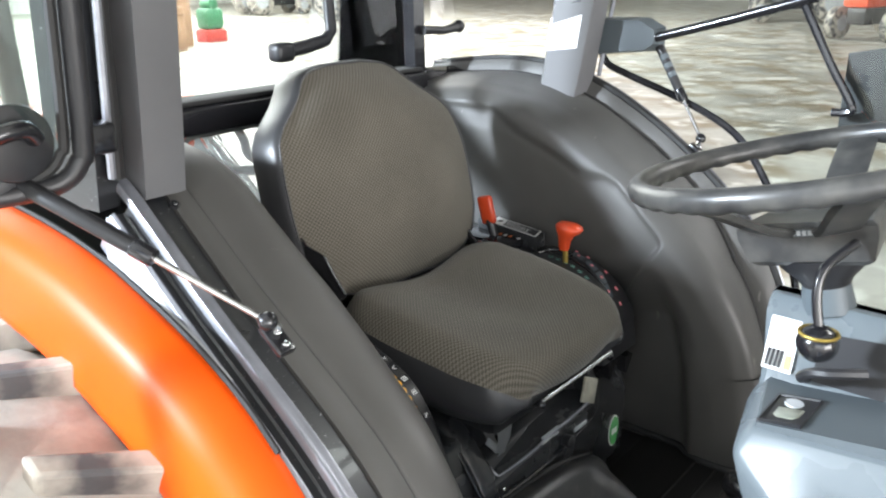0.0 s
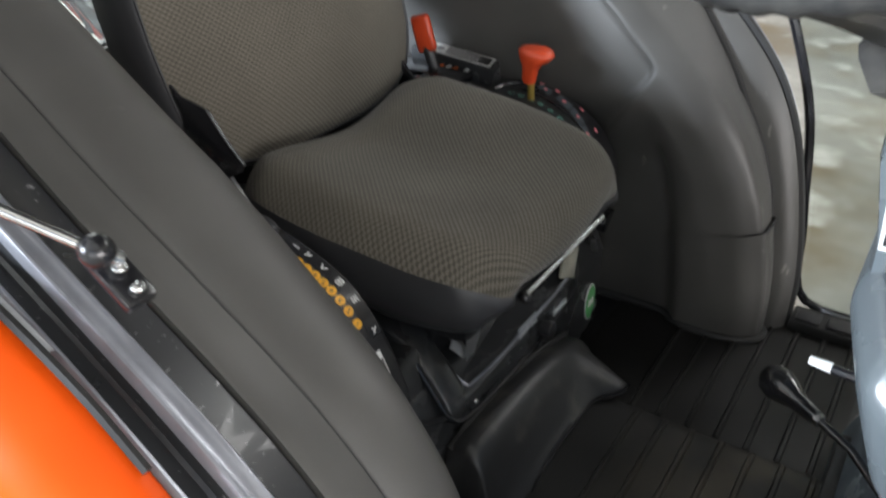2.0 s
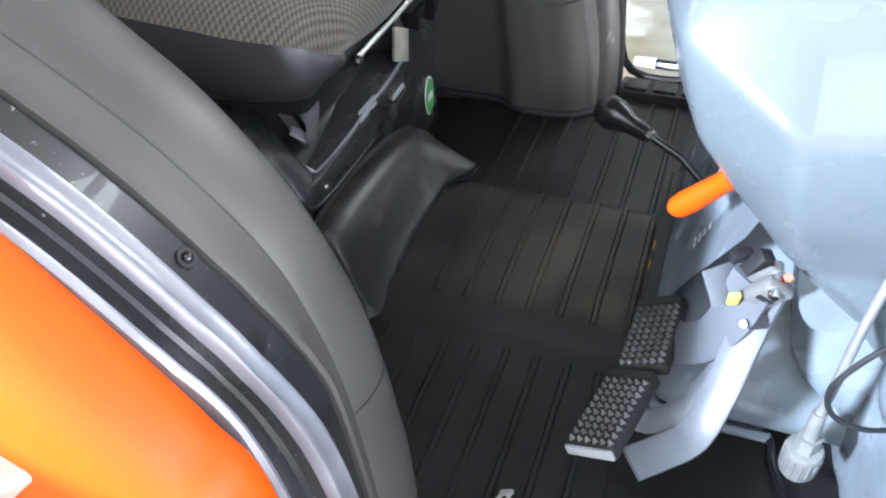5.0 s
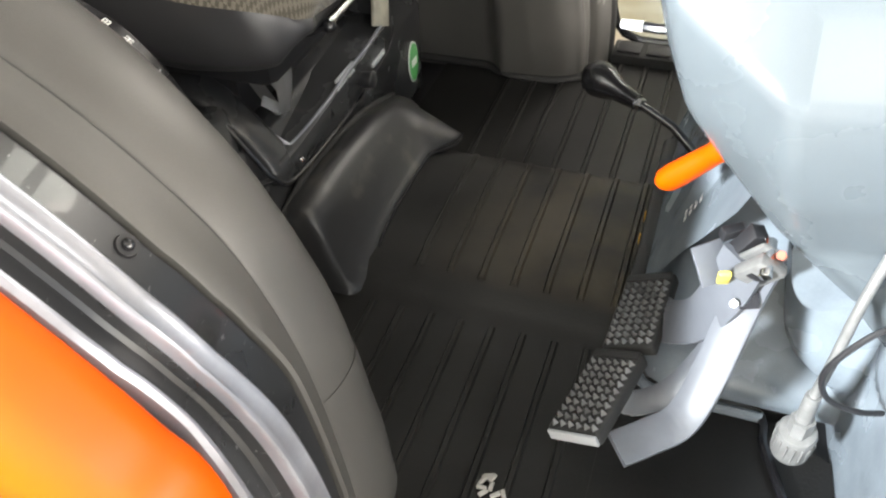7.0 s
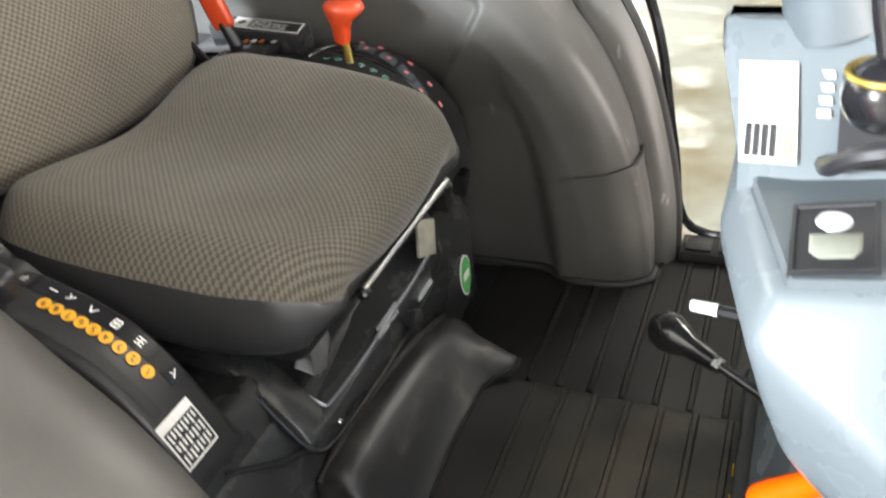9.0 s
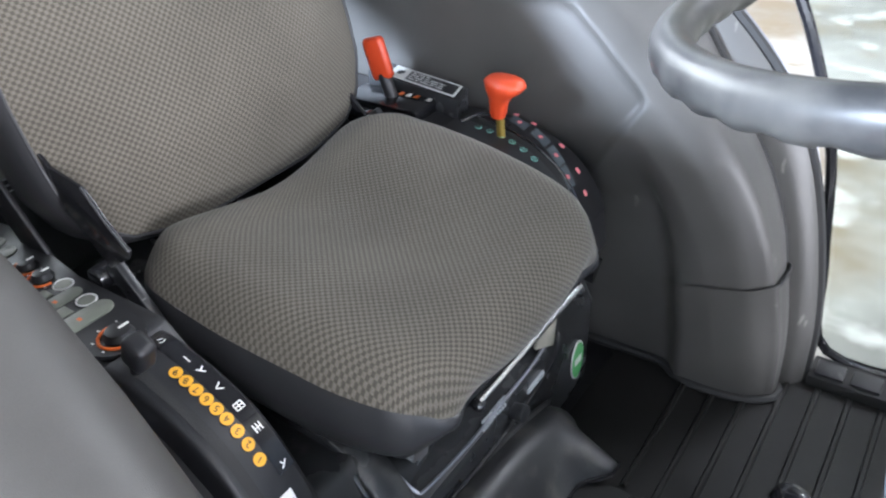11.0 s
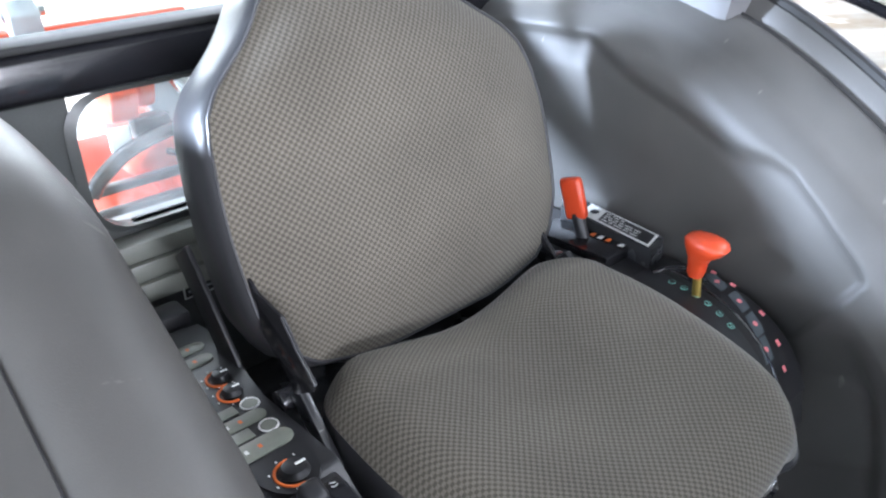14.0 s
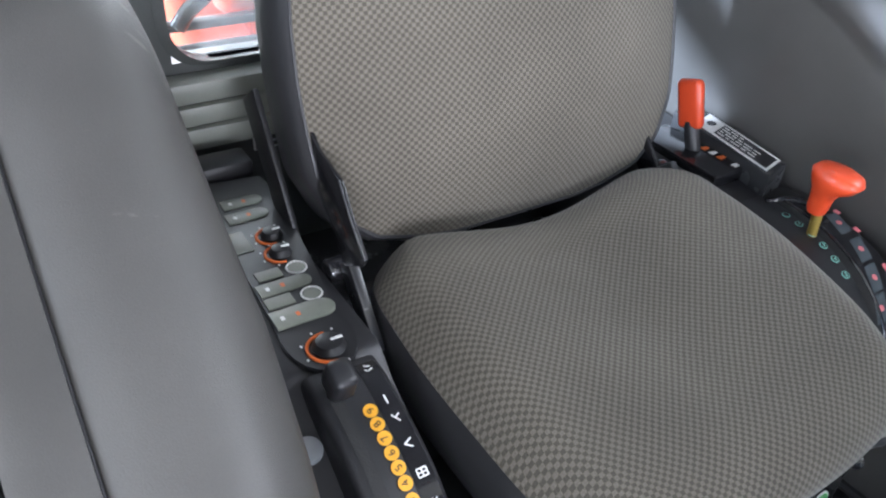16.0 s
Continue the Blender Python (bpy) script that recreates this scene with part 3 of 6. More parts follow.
# door pillars
for side in (1, -1):
    nm = thing("pillar", (-0.42, side * 0.57, 0.8), "grey plastic trimmed cab door pillar", "pillar", "cab pillars", "structure")
    rows = []
    for x0, z, w in ((-0.47, 0.81, 0.118), (-0.458, 0.87, 0.118), (-0.425, 1.08, 0.122), (-0.34, 1.62, 0.13)):
        yi = 0.515 + 0.02 * (z - 0.8)
        rows.append([(x0 + 0.004, side * (yi + 0.02), z), (x0 + 0.02, side * yi, z), (x0 + w - 0.016, side * yi, z), (x0 + w - 0.003, side * (yi + 0.006), z), (x0 + w, side * (yi + 0.02), z), (x0 + w, side * (yi + 0.07), z), (x0, side * (yi + 0.07), z)])
    part("trim", loft(rows, True, True), PILLAR_GREY, nm, "", 50)
    part("outer_post", loft([[(x0, side * 0.605, z), (x0 + 0.1, side * 0.605, z), (x0 + 0.11, side * 0.64, z), (x0, side * 0.655, z)] for x0, z in ((-0.49, 0.8), (-0.44, 1.1), (-0.36, 1.62))], True, True), FRAME_STEEL, nm, "glossy dark steel post")
    part("door_seal", tube([(-0.372, side * 0.612, 0.845), (-0.33, side * 0.618, 1.1), (-0.25, side * 0.62, 1.6)], 0.012, 8), RUBBER, nm, "black rubber seal")
    part("bright_strip", tube([(-0.352, side * 0.628, 0.85), (-0.31, side * 0.63, 1.1), (-0.23, side * 0.63, 1.6)], 0.0055, 8), SILVER_EDGE, nm, "bright metal strip")
stk = thing("pillar_sticker", (-0.38, 0.51, 0.95), "white safety sticker with a small picture on the pillar", "sticker")
part("sheet", loft([[(-0.435, 0.5165, 0.915), (-0.35, 0.5165, 0.925)], [(-0.425, 0.519, 0.99), (-0.34, 0.519, 1.0)]]), WHITE_PRINT, stk)
stk = thing("pillar_sticker", (-0.38, 0.51, 1.03), "black and white warning sticker on the pillar", "sticker")
part("sheet", loft([[(-0.42, 0.5195, 1.02), (-0.345, 0.5195, 1.028)], [(-0.405, 0.522, 1.11), (-0.33, 0.522, 1.118)]]), BLACK, stk)
for k in range(4):
    part("print_line", loft([[(-0.413 + 0.002 * k, 0.5188, 1.032 + 0.018 * k), (-0.35 + 0.002 * k, 0.5188, 1.039 + 0.018 * k)], [(-0.411 + 0.002 * k, 0.519, 1.04 + 0.018 * k), (-0.348 + 0.002 * k, 0.519, 1.047 + 0.018 * k)]]), WHITE_PRINT, stk)

# ---------------------------------------------------------------- left door (shut), right door (open)
ld = thing("door_left", (0, 0.64, 0), "closed glazed cab door with a black tube frame", "door", "", "structure")
low = spline([(-0.355, 0.645, 1.6), (-0.36, 0.645, 1.1), (-0.362, 0.645, 0.95), (-0.345, 0.645, 0.885), (-0.28, 0.645, 0.855), (-0.14, 0.645, 0.808), (-0.01, 0.645, 0.745), (0.066, 0.645, 0.655), (0.123, 0.645, 0.54), (0.17, 0.645, 0.4), (0.2, 0.645, 0.2), (0.24, 0.645, 0.03), (0.45, 0.645, 0.03)], 5)
part("door_frame", tube(low, 0.009, 8), BLACK_GLOSS, ld)
g = part("pane", prism([(p.x, p.z) for p in low[:]] + [(0.75, 0.03), (0.62, 1.6)], 0.648, 0.652), GLASS, ld)
g.visible_shadow = False
part("front_post", tube([(0.47, 0.655, 0.0), (0.42, 0.655, 0.6), (0.34, 0.655, 0.95), (0.27, 0.655, 1.6)], 0.013, 8), BLACK, ld, "slim black upright tube")
part("handle_box", loft([[(-0.36, 0.6, 0.905), (-0.22, 0.6, 0.92), (-0.2, 0.6, 0.935), (-0.2, 0.6, 0.965), (-0.235, 0.6, 0.985), (-0.36, 0.6, 0.985)], [(-0.36, 0.64, 0.9), (-0.21, 0.64, 0.915), (-0.19, 0.64, 0.93), (-0.19, 0.64, 0.97), (-0.23, 0.64, 0.99), (-0.36, 0.64, 0.99)]], True, True), CONSOLE_DARK, ld, "dark plastic door latch box")
part("grab_bar", tube([(-0.2, 0.615, 0.948), (-0.02, 0.615, 0.995), (0.14, 0.615, 1.04)], 0.011, 10), BLACK_GLOSS, ld, "black tube grab bar")
part("rod", tube(spline([(0.1, 0.62, 1.05), (0.18, 0.62, 0.91), (0.228, 0.62, 0.835), (0.225, 0.62, 0.818), (0.195, 0.62, 0.815)], 4), 0.009, 8), BLACK_GLOSS, ld, "bent black rod handle")
part("lock_box", loft([[(0.2, 0.66, 0.93), (0.28, 0.66, 0.945), (0.3, 0.66, 0.78), (0.2, 0.66, 0.77)], [(0.205, 0.7, 0.925), (0.275, 0.7, 0.94), (0.295, 0.7, 0.785), (0.205, 0.7, 0.775)]], True, True), BLACK, ld, "black lock box")


def gas_strut(ball_at, top, collar, name_label):
    st = thing("gas_strut", ball_at, name_label, "gas strut", "door struts")
    a, b = Vector(ball_at), Vector(top)
    d = (b - a).normalized()
    mid = a.lerp(b, collar)
    part("rod", cyl(a + d * 0.012, mid, 0.0042, None, 10), CHROME, st, "polished steel rod")
    part("cylinder", cyl(mid - d * 0.004, b, 0.0105, None, 14, None, 0.003), BLACK, st, "black painted cylinder")
    for k in range(3 if a.y > 0 else 0):
        c = a.lerp(b, collar + 0.2 + 0.09 * k)
        part("label_bar", cyl(c, c + d * 0.012, 0.0109, None, 14), CONSOLE, st, "pale printed label band")
    part("collar", cyl(mid - d * 0.012, mid + d * 0.018, 0.0115, None, 14, None, 0.002), BLACK_GLOSS, st)
    part("ball_joint", ball(a, 0.012), BLACK_GLOSS, st, "black ball joint")
    s = -1 if a.y < 0 else 1
    part("ball_stud", cyl(a, a + Vector((0.002, -s * 0.012, -0.012)), 0.006, None, 10), CHROME, st, "bright steel stud")
    bm = boxed(-0.008, 0.038, -0.012, 0.012, -0.028, -0.016, 0.003)
    place(bm, pose(a.x, a.y - s * 0.01, a.z, 0, 34, 0))
    br = part("bracket", bm, BLACK_GLOSS, st, "black bolted bracket")
    for k in (0.012, 0.03):
        q = pose(a.x, a.y - s * 0.01, a.z, 0, 34, 0) @ Vector((k, 0, -0.012))
        part("screw", ball(q, 0.0055, (1, 1, 0.6)), CHROME, br)
    return st


def place(bm, m):
    bmesh.ops.transform(bm, matrix=m, verts=bm.verts)
    return bm


gas_strut((-0.054, -0.613, 0.722), (-0.335, -0.765, 0.885), 0.46, "black gas strut with a steel rod holding the open door")
gas_strut((-0.076, 0.622, 0.728), (-0.205, 0.635, 0.935), 0.44, "black gas strut with a steel rod on the closed door")
HINGE = Vector((-0.3, -0.685, 0))
WAY = Vector((-0.22, -0.975, 0))
rd = thing("door_right", (-0.3, -0.7, 0.86), "open glazed cab door with a black rubber edged frame", "door", "", "structure")
low = [HINGE + WAY * s + Vector((0.16 * max(0.0, z - 0.86), 0, z)) for s, z in ((0.0, 1.6), (0.0, 1.2), (0.0, 0.93), (0.006, 0.893), (0.024, 0.872), (0.06, 0.864), (0.2, 0.85), (0.4, 0.76), (0.6, 0.6), (0.9, 0.2))]
part("door_frame", tube(spline(low, 4), 0.013, 10), BLACK, rd)
inner = [p + WAY * 0.02 + Vector((0, 0, 0.012)) for p in spline(low, 4)]
part("seal", tube(inner, 0.007, 8), RUBBER, rd)
g = part("pane", loft([[p for p in inner], [p + WAY * 0.9 + Vector((0, 0, 0.02)) for p in inner]]), pane("green_tinted_glass", (0.75, 0.88, 0.86)), rd)
g.visible_shadow = False
hb = part("hinge_plate", place(cyl((0, 0, 0), (0.012, 0, 0), 0.046, None, 24, None, 0.004), Matrix.Translation(HINGE + WAY * 0.075 + Vector((0.004, 0, 0.925)))), BLACK, rd, "round black hinge plate")
part("handle_loop", tube(spline([HINGE + WAY * s + Vector((x, 0, z)) for s, x, z in ((0.055, 0.02, 0.93), (0.075, 0.04, 0.945), (0.12, 0.045, 0.935), (0.16, 0.04, 0.92))], 4), 0.011, 10), BLACK_GLOSS, rd, "black handle loop")
part("hinge_arm", boxed(-0.36, -0.29, -0.69, -0.64, 0.895, 0.935, 0.008), BLACK_GLOSS, rd, "black hinge arm")
part("strut_block", place(boxed(-0.03, 0.03, -0.02, 0.02, -0.012, 0.012, 0.005), pose(-0.34, -0.77, 0.875)), BLACK, rd)

# ---------------------------------------------------------------- orange fender, tyre
ora = spline([(-0.7, 0, 0.76), (-0.541, 0, 0.752), (-0.394, 0, 0.734), (-0.274, 0, 0.703), (-0.168, 0, 0.668), (-0.075, 0, 0.622), (-0.02, 0, 0.581), (0.018, 0, 0.548), (0.066, 0, 0.493), (0.1, 0, 0.452), (0.132, 0, 0.408), (0.164, 0, 0.35), (0.178, 0, 0.15), (0.184, 0, 0.0)], 6)
fr = thing("rear_fender", (-0.1, -0.7, 0.2), "shiny orange painted steel rear fender", "fender")
rings = [[Vector((p.x, -y, p.z)) for p in offset_curve(ora, d)] for y, d in ((0.6425, 0.03), (0.6425, 0.004), (0.6455, 0.0), (0.66, 0.001), (0.685, 0.006), (0.7, 0.014), (0.712, 0.028), (0.719, 0.05), (0.724, 0.085), (0.729, 0.12), (0.73, 0.135), (0.725, 0.141), (0.712, 0.139))]
part("panel", loft(rings), ORANGE, fr, "", 60)
part("gap_seal", tube([Vector((p.x, -0.6455, p.z + 0.002)) for p in ora if p.x < -0.01], 0.0042, 6), RUBBER, fr, "black rubber seal")
EDGE_B = offset_curve(INNER, 0.028)
slim = [p for p in ora if -0.38 < p.x < -0.09]
bm = loft([[Vector((p.x, -0.6445, p.z)) for p in slim], [Vector((p.x, -0.6405 + float(np.interp(p.x, *RIM_TAPER)), max(p.z + 0.001, float(np.interp(p.x, [a.x for a in EDGE_B], [a.z for a in EDGE_B]))))) for p in slim]])
part("gap_plate", bm, STEEL_GREY, fr, "bright grey filler plate")
ty = thing("tractor_wheel", (-0.46, -0.845, GROUND), "large rear tractor wheel with deep black lugs and mud", "wheel")
WC = Vector((-0.46, -0.845, -0.08))
prof = [(0.42, -0.13), (0.54, -0.165), (0.635, -0.155), (0.66, -0.12), (0.665, 0.0), (0.66, 0.12), (0.635, 0.155), (0.54, 0.165), (0.42, 0.13)]
rings = [[WC + Vector((r * math.cos(a), y, r * math.sin(a))) for r, y in prof] for a in (2 * math.pi * i / 64 for i in range(65))]
# tread is pale to carry the sun's glare as well as mud
tb = part("tyre", loft(rings), MUD_GLARE, ty, "muddy tread, coloured pale for the glaring sun on it")
lug_mesh = []
for s in (1, -1):
    bml = bmesh.new()
    box(bml, -0.02, 0.02, 0.0, 0.165, 0.64, 0.7, 0.007)
    bmesh.ops.transform(bml, matrix=Matrix(((1, 0.6, 0, 0), (0, s, 0, 0), (0, 0, 1, 0), (0, 0, 0, 1))), verts=bml.verts)
    bmesh.ops.recalc_face_normals(bml, faces=bml.faces)
    me = bpy.data.meshes.new("lug")
    bml.to_mesh(me)
    bml.free()
    me.materials.append(TYRE)
    lug_mesh.append(me)
for i in range(20):
    for s in (0, 1):
        o = new("lug", lug_mesh[s])
        o.parent = tb
        o.matrix_local = Matrix.Translation(WC) @ Matrix.Rotation(2 * math.pi * (i + 0.5 * s + 0.12) / 20, 4, "Y")
part("rim", cyl(WC + Vector((0, -0.1, 0)), WC + Vector((0, 0.1, 0)), 0.41, None, 40), STEEL_GREY, ty, "grey steel rim")

# ---------------------------------------------------------------- floor mat
ROUGH_TOP = [(-0.6, 0.0), (-0.3, 0.0), (-0.2, 0.0), (-0.165, 0.003), (-0.14, 0.012), (-0.115, 0.028), (-0.08, 0.036), (0.02, 0.038), (0.12, 0.037), (0.155, 0.034), (0.17, 0.028), (0.178, 0.004), (0.19, 0.0), (0.4, 0.0), (0.6, 0.0)]
fm = thing("floor_mat", (0.2, 0, 0), "black ribbed rubber floor mat, browner on the tunnel", "floor mat")
top = [[(x, y, z) for y, z in ROUGH_TOP] for x in (-0.09, 0.02, 0.1, 0.2, 0.3, 0.38)]
bm = loft(top)
loft([[(x, y, z - 0.007) for y, z in ROUGH_TOP] for x in (-0.09, 0.38)], False, False, bm)
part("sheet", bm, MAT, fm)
part("front_flap", loft([[(x, y, z) for x, y in ((0.381, -0.6), (0.6, -0.6), (0.66, -0.52), (0.64, -0.25), (0.58, -0.215), (0.381, -0.205))] for z in (-0.007, 0.0)], True, True), MAT, fm)


def draped(x, y0, y1, w=0.0058, h=0.0046):
    """A low rib across the mat that follows its humps."""
    ys = [y for y, z in ROUGH_TOP]
    heights = lambda y: float(np.interp(y, ys, [z for _, z in ROUGH_TOP]))
    pts = [y0 + (y1 - y0) * i / 24 for i in range(25)]
    return loft([[(x - w, y, heights(y) - 0.001), (x - w * 0.5, y, heights(y) + h), (x + w * 0.5, y, heights(y) + h), (x + w, y, heights(y) - 0.001)] for y in pts])


for i in range(7):
    part("rib", draped(0.078 + 0.047 * i, -0.11, 0.165), MAT, fm)
    part("rib", draped(0.05 + 0.05 * i, 0.2, 0.57), MAT, fm)
for i in range(8):
    part("rib", draped(0.03 + 0.044 * i, -0.58, -0.17), MAT, fm)
for i in range(7):
    part("edge_dash", boxed(0.082 + 0.047 * i, 0.124 + 0.047 * i, 0.182, 0.195, -0.001, 0.003, 0.001), BLACK, fm)
part("front_lip", boxed(0.372, 0.392, -0.15, 0.24, 0.0, 0.075, 0.006), RUBBER, fm, "upturned black rubber lip")
for k in range(2):
    part("clip", cyl((0.37, 0.06 - 0.05 * k, 0.055), (0.3735, 0.06 - 0.05 * k, 0.055), 0.008, None, 10), YELLOW_PRINT, fm, "small amber clip")
ds = thing("door_sill", (0.4, 0.6, 0), "black door sill strip with slots", "door sill", "", "structure")
part("strip", boxed(0.226, 0.7, 0.575, 0.64, -0.012, 0.02, 0.005), RUBBER, ds)
for k in range(8):
    part("tab", boxed(0.235 + 0.058 * k, 0.282 + 0.058 * k, 0.582, 0.624, 0.02, 0.026, 0.003), BLACK, ds)

# ---------------------------------------------------------------- seat
BACK_ROWS = [(0.0, 0.09), (0.006, 0.135), (0.02, 0.19), (0.05, 0.228), (0.1, 0.25), (0.15, 0.254), (0.2, 0.256), (0.25, 0.254), (0.3, 0.247), (0.33, 0.238), (0.355, 0.219), (0.378, 0.19), (0.4, 0.163), (0.42, 0.144), (0.44, 0.127), (0.455, 0.1), (0.463, 0.05)]
BACK_TILT = 14.0


def back_point(h, w, v, depth):
    """A point of the backrest: h up along it, v from -1 to 1 across, depth behind its face."""
    m = pose(-0.425, 0.017, 0.49, 0, -BACK_TILT, 0)
    curl = 0.055 * max(0.0, (h - 0.22) / 0.24) ** 2
    return m @ Vector((-depth - curl, w * v, h))


def sampled(rows, k):
    hs, ws = [r[0] for r in rows], [r[1] for r in rows]
    out = []
    for i in range(k + 1):
        t = i / k
        h = hs[-1] * (1 - math.cos(math.pi * t)) / 2
        out.append((h, float(np.interp(h, hs, ws))))
    return out


seat = thing("driver_seat", (-0.22, 0, 0.3), "khaki checked cloth tractor seat with black vinyl sides", "seat")
bm = bmesh.new()
layer = bm.loops.layers.uv.new("UVMap")
uvs, grid = {}, []
K = 40
prof = sampled(BACK_ROWS, 44)
H = BACK_ROWS[-1][0]
for h, w in prof:
    row = []
    for j in range(K + 1):
        v = math.sin(math.pi / 2 * (2 * j / K - 1))
        e = max(abs(v) ** 2.5, abs(2 * h / H - 1) ** 5)
        dome = 0.036 * (1 - abs(v) ** 2.4) * (1 - abs(2 * h / H - 1) ** 4) + 0.012 * math.exp(-((h - 0.13) / 0.08) ** 2) * (1 - v * v)
        vert = bm.verts.new(back_point(h, w, v, -dome + 0.01))
        uvs[vert] = (h, w * v)
        row.append(vert)
    grid.append(row)
for a, b in zip(grid, grid[1:]):
    for j in range(K):
        bm.faces.new((a[j], a[j + 1], b[j + 1], b[j]))
for fc in bm.faces:
    for lp in fc.loops:
        lp[layer].uv = uvs[lp.vert]
back = part("backrest", bm, CLOTH, seat, "woven khaki and grey checked cloth", 70)
rim = [(h, w, -1) for h, w in prof] + [(h, w, 1) for h, w in reversed(prof)]
shell = []
for grow, depth in ((1.0, 0.01), (1.016, 0.012), (1.036, 0.024), (1.045, 0.06), (1.03, 0.09), (0.8, 0.11)):
    shell.append([back_point(H / 2 + (h - H / 2) * (1 + (grow - 1) * 0.9), w * grow, v, depth) for h, w, v in rim])
part("back_shell", loft(shell, True, True), VINYL, seat, "satin black vinyl back shell", 60)
part("piping", tube([back_point(h, w * 1.005, v, 0.009) for h, w, v in rim], 0.0022, 6, ring=True), VINYL, back, "thin stitched edge")

# cushion: rows from back to front: x, half width, middle height, side lift
CUSHION = [(-0.432, 0.14, 0.472, 0.0), (-0.431, 0.165, 0.49, 0.008), (-0.418, 0.196, 0.505, 0.014), (-0.375, 0.224, 0.507, 0.02), (-0.32, 0.23, 0.498, 0.022), (-0.25, 0.232, 0.491, 0.022), (-0.17, 0.229, 0.488, 0.018),
           (-0.11, 0.224, 0.489, 0.01), (-0.06, 0.213, 0.49, 0.003), (-0.028, 0.199, 0.485, 0.0), (-0.006, 0.181, 0.474, 0.0), (0.005, 0.166, 0.459, 0.0), (0.007, 0.154, 0.445, 0.0), (0.003, 0.144, 0.43, 0.0), (-0.005, 0.13, 0.415, 0.0), (-0.014, 0.118, 0.402, 0.0)]
CENTRE = 0.012
bm = bmesh.new()
layer = bm.loops.layers.uv.new("UVMap")
uvs, grid, run = {}, [], 0.0
fine = spline([(x, w, z) for x, w, z, l in CUSHION], 4)
lifts = spline([(x, l, 0) for x, w, z, l in CUSHION], 4)
for i, (p, q) in enumerate(zip(fine, lifts)):
    if i:
        run += math.hypot(p.x - fine[i - 1].x, p.z - fine[i - 1].z)
    row = []
    bulge = float(np.interp(p.x, [-0.432, -0.4, -0.36, -0.3, -0.24, -0.17, -0.1, -0.04], [0.04, 0.12, 0.17, 0.19, 0.17, 0.12, 0.07, 0.0]))
    for j in range(K + 1):
        v = math.sin(math.pi / 2 * (2 * j / K - 1))
        side = abs(v)
        w = p.y * (1 + bulge * max(0.0, v))
        z = p.z + q.y * (math.sin(min(side, 0.78) / 0.78 * math.pi / 2) ** 2) - (0.042 if p.z > 0.47 else 0.042 * max(0, (p.z - 0.41) / 0.06)) * max(0, (side - 0.78) / 0.22) ** 2
        vert = bm.verts.new((p.x - 0.016 * v * v * min(1, max(0, (p.x + 0.06) / 0.05)) + 0.034 * (1 - v * v) * min(1, max(0, (-0.33 - p.x) / 0.09)), CENTRE + w * v, z))
        uvs[vert] = (run, w * v)
        row.append(vert)
    grid.append(row)
edge = [r[0].co.copy() for r in grid] + [r[-1].co.copy() for r in reversed(grid)]
for a, b in zip(grid, grid[1:]):
    for j in range(K):
        bm.faces.new((a[j], a[j + 1], b[j + 1], b[j]))
for fc in bm.faces:
    for lp in fc.loops:
        lp[layer].uv = uvs[lp.vert]
part("cushion", bm, CLOTH, seat, "woven khaki and grey checked cloth", 70)
mid = Vector((-0.2, 0, 0))
out = lambda p, g: Vector((mid.x + (p.x - mid.x) * g, CENTRE + (p.y - CENTRE) * g, 0))
bands = []
for g, f0 in ((1.0, 0.0), (1.008, 0.1), (1.014, 0.3), (1.014, 0.55), (1.0, 0.82), (0.955, 1.0), (0.8, 1.05)):
    bands.append([out(p, g) + Vector((0, 0, p.z + (min(p.z, float(np.interp(p.x, [-0.3, -0.15, -0.035, -0.012], [0.385, 0.37, 0.374, 0.401]))) - p.z) * f0)) for p in edge])
part("cushion_side", loft(bands, True, True), VINYL, seat, "smooth black vinyl side band", 60)
part("seat_pan", boxed(-0.44, -0.06, -0.17, 0.17, 0.33, 0.395, 0.02), BLACK, seat)
part("slide_bar", cyl((-0.02, -0.09, 0.387), (-0.02, 0.15, 0.389), 0.0055, None, 12), CHROME, seat, "thin steel slide bar")
for y in (-0.088, 0.148):
    part("bar_bolt", ball((-0.02, y, 0.382), 0.009), BLACK_GLOSS, seat, "black end bolt")
    part("bar_arm", tube([(-0.02, y, 0.384), (-0.05, y, 0.37), (-0.12, y, 0.36)], 0.006, 8), BLACK_GLOSS, seat)
for side in (1, -1):
    if side > 0:
        hb = part("hinge_plate", place(boxed(-0.11, 0.11, -0.004, 0.004, -0.019, 0.019, 0.003), pose(-0.485, 0.232, 0.55, 0, 42, -5)), BLACK_GLOSS, seat, "flat black steel recliner bracket")
    else:
        hb = part("hinge_plate", prism([(-0.585, 0.7), (-0.55, 0.705), (-0.455, 0.622), (-0.404, 0.612), (-0.381, 0.58), (-0.352, 0.55), (-0.36, 0.538), (-0.4, 0.513), (-0.428, 0.546), (-0.47, 0.58)], -0.2345, -0.2295, 0.0015), BLACK_GLOSS, seat, "broad black steel recliner bracket")
        # thin glossy bar added along the bracket edge to catch a highlight line
        part("bright_edge", tube([(-0.404, -0.235, 0.613), (-0.38, -0.235, 0.581), (-0.352, -0.235, 0.551)], 0.0012, 6), FRAME_STEEL, hb, "thin shiny edge for the highlight")
    part("pivot", cyl((-0.42, side * 0.222, 0.497), (-0.42, side * 0.246, 0.497), 0.014, None, 14, None, 0.003), BLACK_GLOSS, hb)
    part("hinge_foot", place(boxed(-0.05, 0.05, -0.006, 0.006, -0.014, 0.014, 0.003), pose(-0.372, side * 0.228, 0.478, 0, 50, 0)), FRAME_STEEL, seat, "shiny black hinge foot")
